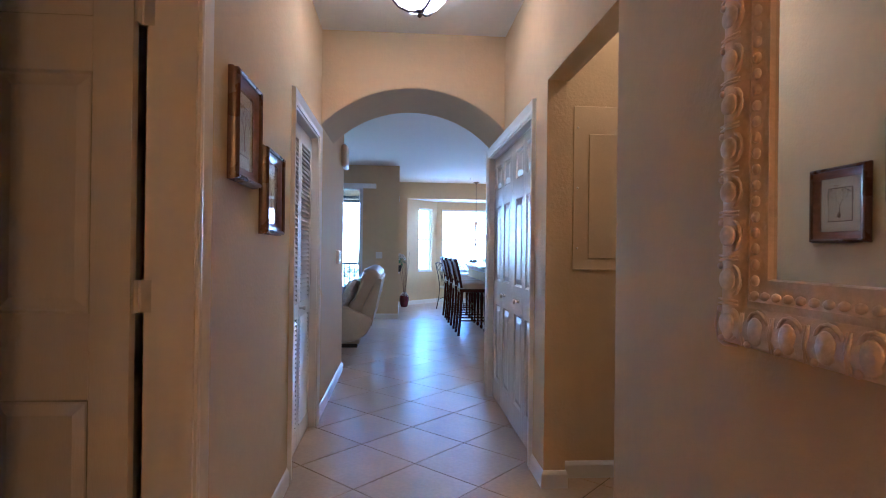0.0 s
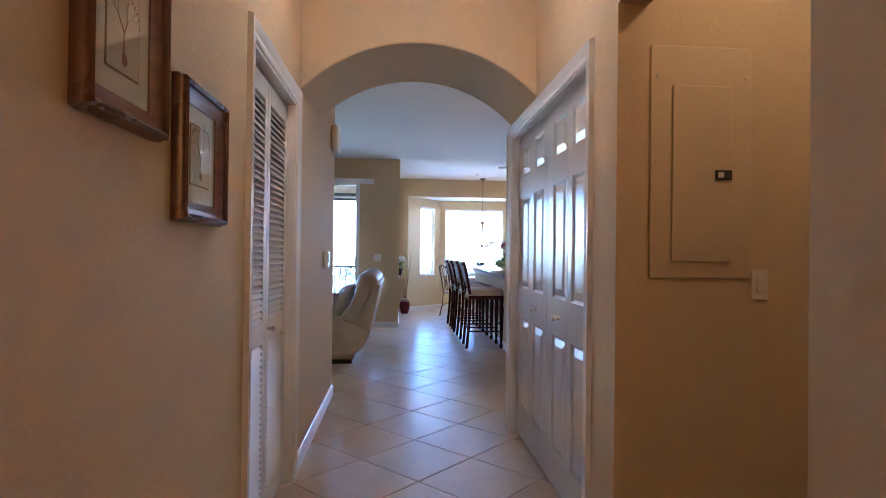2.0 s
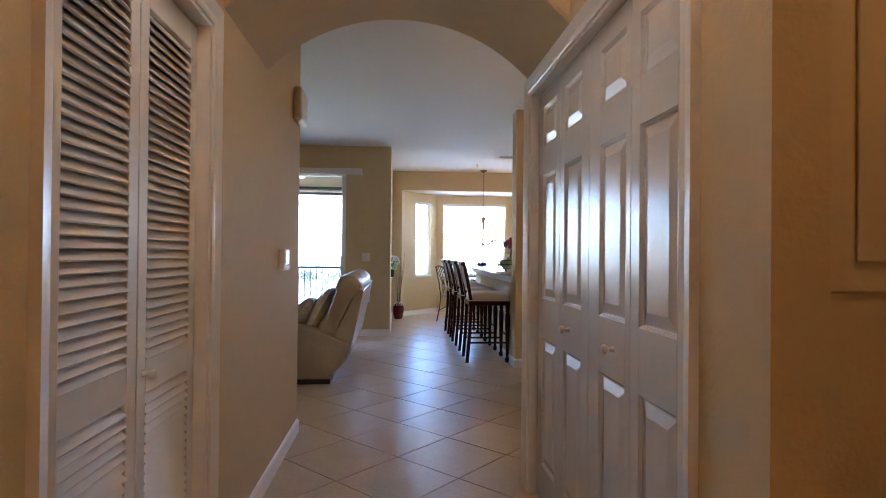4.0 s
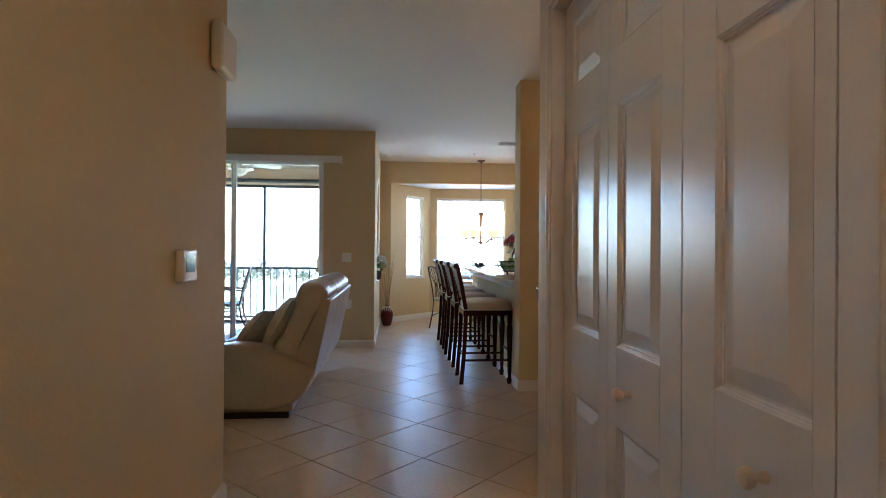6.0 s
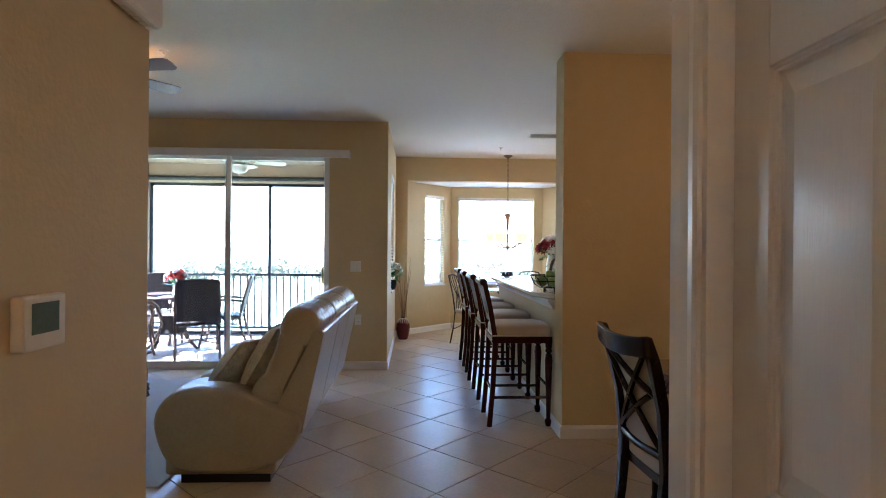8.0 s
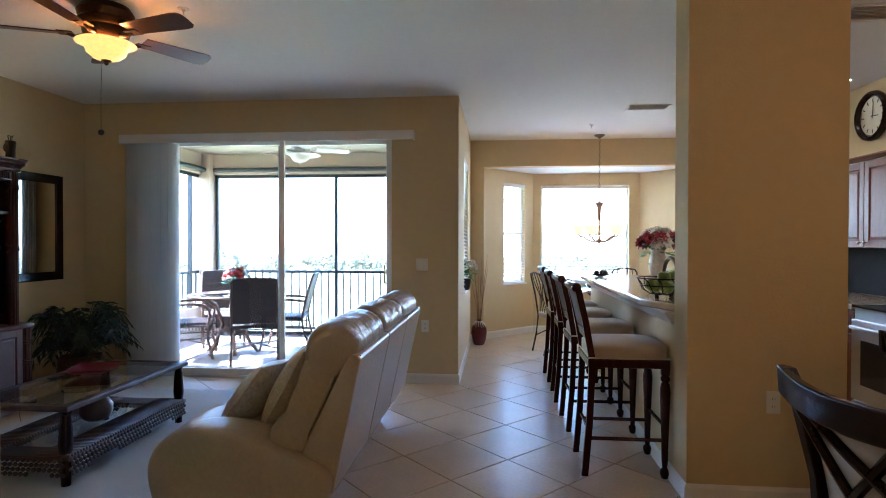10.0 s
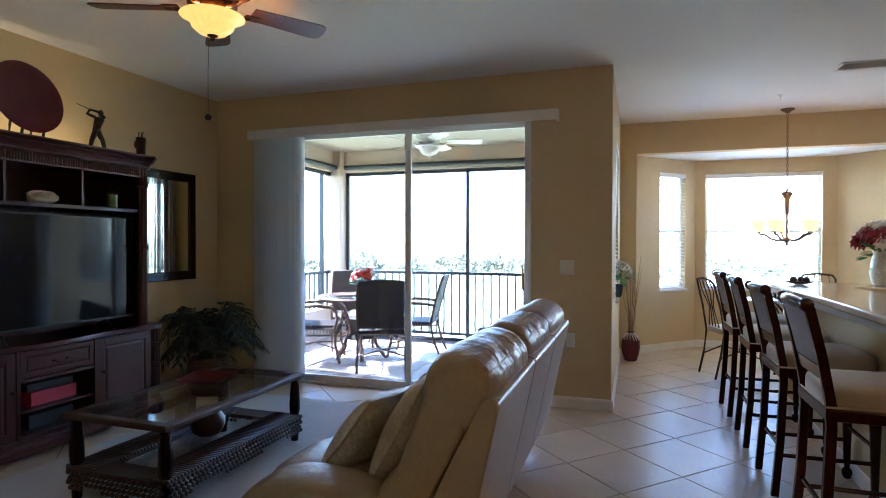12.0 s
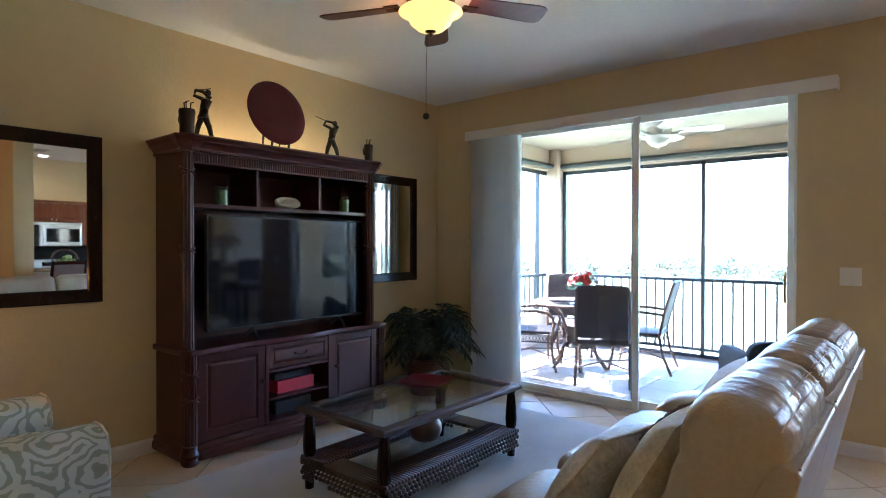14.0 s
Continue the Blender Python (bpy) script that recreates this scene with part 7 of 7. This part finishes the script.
def iron_chair(label):
    """Faces +x."""
    root = thing("iron_chair", label, "chair", None, "iron chairs round the nook table")
    for s in (-1, 1):
        bm = bmesh.new()
        tube(bm, [(-0.06, s * 0.17, 0), (-0.01, s * 0.17, 0.22), (0.02, s * 0.18, 0.44), (-0.02, s * 0.18, 0.70), (-0.08, s * 0.17, 0.93), (-0.10, s * 0.14, 0.97)], 0.011, 8)
        part("back_leg", bm, IRON, root, smooth=True)
        bm = bmesh.new()
        tube(bm, [(0.42, s * 0.18, 0), (0.38, s * 0.18, 0.22), (0.40, s * 0.18, 0.43)], 0.011, 8)
        part("front_leg", bm, IRON, root, smooth=True)
        bm = bmesh.new()
        tube(bm, [(-0.01, s * 0.17, 0.20), (0.19, s * 0.17, 0.28), (0.38, s * 0.18, 0.20)], 0.007, 6)
        part("stretcher", bm, IRON, root, smooth=True)
    bm = bmesh.new()
    tube(bm, [(-0.10, -0.14, 0.97), (-0.105, 0, 0.99), (-0.10, 0.14, 0.97)], 0.011, 8)
    part("top_rail", bm, IRON, root, smooth=True)
    for y in (-0.10, -0.035, 0.035, 0.10):
        bm = bmesh.new()
        tube(bm, [(0.01, y, 0.50), (-0.02, y * 0.4, 0.70), (-0.06, y * 1.2, 0.86), (-0.10, y, 0.975)], 0.006, 6)
        part("back_rod", bm, IRON, root, smooth=True)
    bm = bmesh.new()
    cushion(bm, 0.0, 0.44, -0.21, 0.21, 0.43, 0.50, p=5)
    part("seat_pad", bm, SEATM, root, "beige seat pad", smooth=True)
    return root


ic = iron_chair("bronze wrought-iron chair with beige seat pad")
ic.matrix_basis = pose(1.07, 11.45, 0, 0, 0, 20)
copy_thing(ic, pose(2.30, 12.70, 0, 0, 0, -110))
copy_thing(ic, pose(2.62, 11.98, 0, 0, 0, 184))
np_ = thing("place_setting", "dark bowl on a placemat on the nook table", "bowl", pose(1.75, 11.72, 0.754))
bm = bmesh.new()
lathe(bm, [(0.05, 0), (0.10, 0.03), (0.13, 0.075), (0.125, 0.075), (0.05, 0.012)], 24)
part("bowl", bm, MAROON, np_, smooth=True)


# ---------------------------------------------------------------- lanai
lt = shared("patio_tile", lambda b: box(b, -0.197, 0.197, -0.197, 0.197, -0.012, 0), CONCRETE, False)
lanai_floor = bpy.data.objects["lanai_floor"]
nx, ny = int(4.0 / 0.40), int(2.7 / 0.40)
for i in range(nx):
    for j in range(ny):
        ob = new("tile", lt)
        ob.parent = lanai_floor
        ob.matrix_basis = pose(-3.88 + 0.2 + i * 0.40, LN + 0.16 + 0.2 + j * 0.40, -0.018)


def railing(name, p0, p1, posts, label):
    p0, p1 = Vector((*p0, 0)), Vector((*p1, 0))
    d = p1 - p0
    ln = d.length
    root = thing(name, label, "railing", Matrix.Translation(p0) @ Matrix.Rotation(math.atan2(d.y, d.x), 4, "Z"))
    for z0, z1 in ((0.06, 0.095), (0.895, 0.935)):
        part("rail", bx(0, ln, -0.022, 0.022, z0, z1), BRONZE_AL, root, bevel=0.003)
    me = shared("picket", lambda b: box(b, -0.009, 0.009, -0.009, 0.009, 0.095, 0.895), BRONZE_AL, False)
    n = int(ln / 0.112)
    for i in range(n):
        ob = new("picket", me)
        ob.parent = root
        ob.matrix_basis = pose((i + 0.5) * ln / n, 0, 0)
    for u in posts:
        part("screen_post", bx(u - 0.022, u + 0.022, -0.025, 0.025, -0.02, 2.36), BRONZE_AL, root)
    part("screen_header", bx(0, ln, -0.025, 0.025, 2.31, 2.36), BRONZE_AL, root)
    part("screen_sill", bx(0, ln, -0.025, 0.025, -0.02, 0.02), BRONZE_AL, root)


railing("lanai_railing", (LX0 + 0.13, LY + 0.06), (LC - 0.16, LY + 0.06), (0.025, 1.86, 3.68), "dark bronze lanai railing with screen posts")
railing("lanai_railing", (LX0 - 0.06, LN + 0.77), (LX0 - 0.06, LY - 0.13), (0.025, 1.66), "short dark bronze lanai railing with screen posts")
SHADEM = mat("dark_grey_roller_shade", (0.035, 0.04, 0.045), 0.6, var=0.2, grain=(10, 60))
for a, b in (((-3.68, LY - 0.07, 2.42), (-0.75, LY - 0.07, 2.42)), ((LX0 + 0.06, 10.72, 2.42), (LX0 + 0.06, LY - 0.16, 2.42))):
    rs = thing("roller_shade", "dark grey rolled-up lanai shade under the beam", "shade", None)
    bm = bmesh.new()
    tube(bm, [a, b], 0.034, 14)
    part("roll", bm, SHADEM, rs, smooth=True)
    bm = bmesh.new()
    for p in (a, b):
        box(bm, p[0] - 0.012, p[0] + 0.012, p[1] - 0.02, p[1] + 0.07, 2.40, 2.44)
    part("bracket", bm, SHADEM, rs)
WHITEFAN = mat("white_fan_enamel", (0.72, 0.70, 0.66), 0.4, var=0.04)
FROST = mat("frosted_fan_glass", (0.80, 0.78, 0.72), 0.4, var=0.04)
ceiling_fan((-1.93, 11.3), 2.66, WHITEFAN, WHITEFAN, FROST, 0.60, 20, "white lanai ceiling fan with frosted bowl", chain=False)

PATWICK = mat("dark_brown_patio_wicker", (0.040, 0.026, 0.022), 0.55, var=0.5, grain=(20, 120), bump=0.5, bump_scale=140)
PATMETAL = mat("brown_wrapped_patio_tube", (0.12, 0.070, 0.045), 0.55, metal=0.0, var=0.35, grain=(10, 160), bump=0.3, bump_scale=160)


def lattice(bm, p0, p1, z0, z1, pitch=0.036, r=0.0035):
    """Crossed wicker strands between two rails along the line from p0 to p1."""
    (xa, ya), (xb, yb) = p0, p1
    ln = math.hypot(xb - xa, yb - ya)
    n = max(2, round(ln / pitch))
    for i in range(n):
        for f0, f1 in ((i / n, (i + 1) / n), ((i + 1) / n, i / n)):
            tube(bm, [(xa + (xb - xa) * f0, ya + (yb - ya) * f0, z0), (xa + (xb - xa) * f1, ya + (yb - ya) * f1, z1)], r, 4)
    for z in (z0, z1):
        tube(bm, [(xa, ya, z), (xb, yb, z)], 0.008, 5)


def patio_chair(label):
    """Faces +x; woven back and seat, open lattice apron, arms that roll over into the front legs."""
    root = thing("patio_chair", label, "chair", None, "patio chairs round the lanai table")
    for s in (-1, 1):
        y = s * 0.25
        bm = bmesh.new()
        tube(bm, [(-0.12, y, 0), (-0.03, y, 0.22), (0.0, y, 0.42), (-0.05, y, 0.65), (-0.13, y * 0.95, 0.93), (-0.14, y * 0.90, 0.955)], 0.016, 8)
        part("back_leg", bm, PATMETAL, root, smooth=True)
        bm = bmesh.new()
        tube(bm, [(0.52, y, 0), (0.475, y, 0.20), (0.465, y, 0.38), (0.490, y * 1.04, 0.50), (0.485, y * 1.06, 0.575), (0.43, y * 1.08, 0.630), (0.30, y * 1.08, 0.652), (0.12, y * 1.06, 0.645), (-0.05, y, 0.625)], [0.016, 0.016, 0.016, 0.017, 0.019, 0.020, 0.019, 0.017, 0.015], 8)
        part("arm", bm, PATMETAL, root, smooth=True)
        bm = bmesh.new()
        lattice(bm, (0.0, y), (0.465, y), 0.315, 0.395)
        part("side_apron", bm, PATWICK, root, "open wicker lattice")
    bm = bmesh.new()
    box(bm, -0.01, 0.48, -0.24, 0.24, 0.40, 0.425)
    for i in range(18):
        tube(bm, [(0.0 + i * 0.027, -0.235, 0.427), (0.0 + i * 0.027, 0.235, 0.427)], 0.008, 5)
    part("seat", bm, PATWICK, root, "woven brown seat")
    bm = bmesh.new()
    rr = []
    for x, z in ((0.0, 0.46), (-0.05, 0.66), (-0.135, 0.95)):
        rr.append([bm.verts.new((x + a, b, z)) for a, b in ((-0.008, -0.235), (0.008, -0.235), (0.008, 0.235), (-0.008, 0.235))])
    skin(bm, rr)
    for i in range(26):
        f = i / 25
        z = 0.465 + 0.485 * f
        x = -0.05 * f / 0.41 if f < 0.41 else -0.05 - 0.085 * (f - 0.41) / 0.59
        tube(bm, [(x, -0.235, z), (x, 0.235, z)], 0.0105, 5)
    part("backrest", bm, PATWICK, root, "woven brown backrest")
    bm = bmesh.new()
    tube(bm, [(-0.142, -0.225, 0.955), (-0.150, 0, 0.968), (-0.142, 0.225, 0.955)], 0.015, 8)
    part("top_rail", bm, PATWICK, root, smooth=True)
    bm = bmesh.new()
    lattice(bm, (0.478, -0.245), (0.478, 0.245), 0.315, 0.400)
    part("front_apron", bm, PATWICK, root, "open wicker lattice")
    bm = bmesh.new()
    tube(bm, [(-0.05, -0.25, 0.17), (0.20, 0, 0.20), (0.48, 0.25, 0.17)], 0.009, 6)
    tube(bm, [(-0.05, 0.25, 0.17), (0.20, 0, 0.20), (0.48, -0.25, 0.17)], 0.009, 6)
    part("stretcher", bm, PATMETAL, root, smooth=True)
    return root


pc = patio_chair("brown wicker patio chair with bronze arms")
pc.matrix_basis = pose(-2.20, 10.58, -0.017, 0, 0, 112)
copy_thing(pc, pose(-3.38, 10.82, -0.017, 0, 0, 22))
copy_thing(pc, pose(-3.28, 11.95, -0.017, 0, 0, -60))
copy_thing(pc, pose(-1.98, 11.62, -0.017, 0, 0, 190))
lp = thing("lanai_table", "round glass lanai table on a wicker pedestal", "table", pose(-2.78, 11.25, -0.017))
bm = bmesh.new()
lathe(bm, [(0.50, 0.712), (0.51, 0.717), (0.50, 0.722)], 48)
part("glass_top", bm, GLASS, lp, "round clear glass top", smooth=True)
bm = bmesh.new()
tube(bm, [(0.515 * math.cos(2 * math.pi * i / 40), 0.515 * math.sin(2 * math.pi * i / 40), 0.712) for i in range(40)], 0.014, 8, closed=True)
part("rim", bm, PATMETAL, lp, smooth=True)
for k in range(6):
    a = 2 * math.pi * k / 6
    bm = bmesh.new()
    tube(bm, [(r * math.cos(a), r * math.sin(a), z) for r, z in ((0.33, 0.0), (0.22, 0.12), (0.14, 0.35), (0.22, 0.58), (0.36, 0.70))], 0.020, 8)
    part("leg", bm, PATMETAL, lp, smooth=True)
bm = bmesh.new()
lathe(bm, [(0.17, 0.22), (0.13, 0.34), (0.17, 0.46)], 20)
part("wicker_collar", bm, PATWICK, lp, smooth=True)
lf = thing("flower_vase", "glass vase of coral and white flowers on the lanai table", "vase", pose(-2.70, 11.18, 0.706))
bm = bmesh.new()
lathe(bm, [(0.04, 0), (0.05, 0.02), (0.045, 0.10), (0.055, 0.16), (0.050, 0.16), (0.040, 0.10)], 20)
part("vase", bm, WHITEP, lf, smooth=True)
bouquet(lf, 0.18, 0.14, 22, (CORAL, CORAL, WHITEP), 21, 0.055)
# dark teal, with the shade on the chair put into the colour as near black
LOUNGEM = mat("shade_darkened_teal_wicker", (0.007, 0.011, 0.013), 0.75, var=0.5, grain=(20, 120), bump=0.5, bump_scale=140, spec=0.15)
lc_ = thing("lounge_chair", "dark wicker lounge chair beside the lanai railing", "lounge chair", pose(-0.74, 10.72, -0.017, 0, 0, 120))
for y in (-0.32, 0.32):
    bm = bmesh.new()
    cushion(bm, -0.30, 0.36, y - 0.06, y + 0.06, 0.0, 0.50, p=6)
    part("arm", bm, LOUNGEM, lc_, smooth=True)
bm = bmesh.new()
cushion(bm, -0.28, 0.38, -0.27, 0.27, 0.10, 0.36, p=6)
part("seat", bm, LOUNGEM, lc_, smooth=True)
bm = bmesh.new()
cushion(bm, -0.40, -0.26, -0.36, 0.36, 0.05, 0.62, p=6)
part("backrest", bm, LOUNGEM, lc_, smooth=True)

# ---------------------------------------------------------------- outdoors
GRASS = mat("mown_lawn", (0.15, 0.17, 0.085), 0.9, var=0.35, grain=(0.05, 3.0), bump=0.3, bump_scale=30)
structure("ground", bx(-2500, 2500, -2500, 2500, -3.4, -3.2), GRASS, "wide mown lawn to the horizon", "ground")
FOL = mat("sunlit_foliage", (0.155, 0.145, 0.095), 0.7, var=0.5, grain=(0.6, 6.0))
TRUNKM = mat("grey_brown_bark", (0.14, 0.11, 0.085), 0.9, var=0.3, bump=0.4, bump_scale=20)
rgt = random.Random(31)
bm = bmesh.new()
verts, faces = [], []


def card(c, s):
    d = Vector((rgt.gauss(0, 1), rgt.gauss(0, 1), rgt.gauss(0, 1))).normalized()
    u = d.orthogonal().normalized() * s
    v = d.cross(u).normalized() * s * 0.55
    k = len(verts)
    verts.extend((tuple(c - u), tuple(c + v), tuple(c + u), tuple(c - v)))
    faces.append((k, k + 1, k + 2, k + 3))


for k in range(95):
    x = -75 + 150 * k / 94 + rgt.uniform(-1, 1)
    y = 72 + rgt.uniform(-8, 8)
    h = rgt.uniform(2.0, 3.3) + (1.0 if rgt.random() < 0.12 else 0)
    for q in range(5):
        cx, cy, cz = x + rgt.gauss(0, 1.1), y + rgt.gauss(0, 1.0), -3.2 + h * rgt.uniform(0.35, 0.85)
        for _ in range(42):
            o = Vector((rgt.gauss(0, 1), rgt.gauss(0, 1), rgt.gauss(0, 0.7))).normalized() * rgt.uniform(0.3, 1.0) * 0.75
            card(Vector((cx, cy, cz)) + o, rgt.uniform(0.14, 0.30))
me = bpy.data.meshes.new("far_shrubs")
me.from_pydata(verts, [], faces)
me.materials.append(FOL)
tagged(new("far_shrubs", me), "uneven line of far green shrubs beyond the lawn", "shrubs", "", "stuff")
bm.free()


def palm_tree(x, y, h, seed):
    rgq = random.Random(seed)
    root = thing("palm_tree", "green palm tree on the lawn outside the bay", "tree", pose(x, y, -3.2), "palm trees outside")
    bm = bmesh.new()
    tube(bm, [(0, 0, 0), (0.05, 0.02, h * 0.5), (0.12, 0.0, h)], [0.14, 0.10, 0.08], 12)
    part("trunk", bm, TRUNKM, root, smooth=True)
    bm = bmesh.new()
    top = Vector((0.12, 0, h))
    for k in range(26):
        a = k * 2.399963
        lift = rgq.uniform(-0.1, 0.9)
        prev = top
        for i in range(1, 10):
            u = i / 9
            p = top + Vector((1.25 * u * math.cos(a), 1.25 * u * math.sin(a), lift * u - 0.9 * u * u))
            d = (p - prev).normalized()
            sd = d.cross(Vector((0, 0, 1))).normalized()
            for s in (-1, 1):
                tip = p + sd * s * 0.32 * (1.1 - u) + d * 0.15 + Vector((0, 0, -0.12))
                vs = [bm.verts.new(c) for c in (p - d * 0.03, p + d * 0.03, tip)]
                bm.faces.new(vs)
            prev = p
    part("crown", bm, FOL, root, "feathery green crown")


palm_tree(0.2, 24.0, 3.4, 1)
palm_tree(1.6, 27.0, 3.0, 2)
palm_tree(-3.2, 30.0, 2.6, 5)


# ---------------------------------------------------------------- floor tiles
DX, DY, TX0, TY0 = 0.652, 0.6826, 0.583, 3.866   # joint crossings along and across the hall


def tile_rings(bm, x, y, h, b):
    """A tile laid on its corner: foot, arris and face."""
    gx, gy = DX / 2 - 0.0035, DY / 2 - 0.0035
    return [[bm.verts.new((x + u * (gx - e), y + v * (gy - e), z)) for u, v in ((-1, 0), (0, -1), (1, 0), (0, 1))] for e, z in ((0, -h), (0, -b), (b, 0))]


def tile_mesh(name, h, material):
    bm = bmesh.new()
    skin(bm, tile_rings(bm, 0, 0, h, 0.003))
    me = bpy.data.meshes.new(name)
    bmesh.ops.recalc_face_normals(bm, faces=bm.faces[:])
    bm.to_mesh(me)
    bm.free()
    me.materials.append(material)
    return me


def in_room(x, y):
    if y < 4.6:
        return (HL - 0.36 < x < HR + 0.36) and y > -2.1 or (HR < x < 3.3 and 1.1 < y < 2.98)
    if y < LN + 0.2:
        return LW - 0.3 < x < 3.9
    return LC - 0.3 < x < 3.4 and y < 13.2


tile_me = tile_mesh("tile", 0.008, TILE)
spots = []
for i in range(-12, 16):
    for j in range(-16, 38):
        # crossings of the joints lie at TX0 + i*D, TY0 + j*D and half-way; tiles are centred between them
        for ox, oy in ((0.5, 0.0), (0.0, 0.5)):
            x, y = TX0 + (i + ox) * DX, TY0 + (j + oy) * DY
            if in_room(x, y):
                spots.append((x, y))
near = [p for p in spots if (-0.8 < p[0] < 1.9 and 1.5 < p[1] < 11.5)]
near = sorted(near, key=lambda p: abs(p[0] - 0.4) + 0.2 * abs(p[1] - 6))[:290]
chosen = set(near)
rng = random.Random(4)
for x, y in near:
    ob = new("tile", tile_me)
    ob.parent = floor
    ob.matrix_basis = pose(x, y, rng.uniform(-0.0006, 0.0006), rng.uniform(-0.05, 0.05), rng.uniform(-0.05, 0.05), 180 * rng.randrange(2))
bm = bmesh.new()
for x, y in spots:
    if (x, y) not in chosen:
        skin(bm, tile_rings(bm, x, y, 0.008, 0.003))
rest = part("tile", bm, TILE, floor)
tagged(rest, "beige floor tiles away from the path", "", "", "stuff")
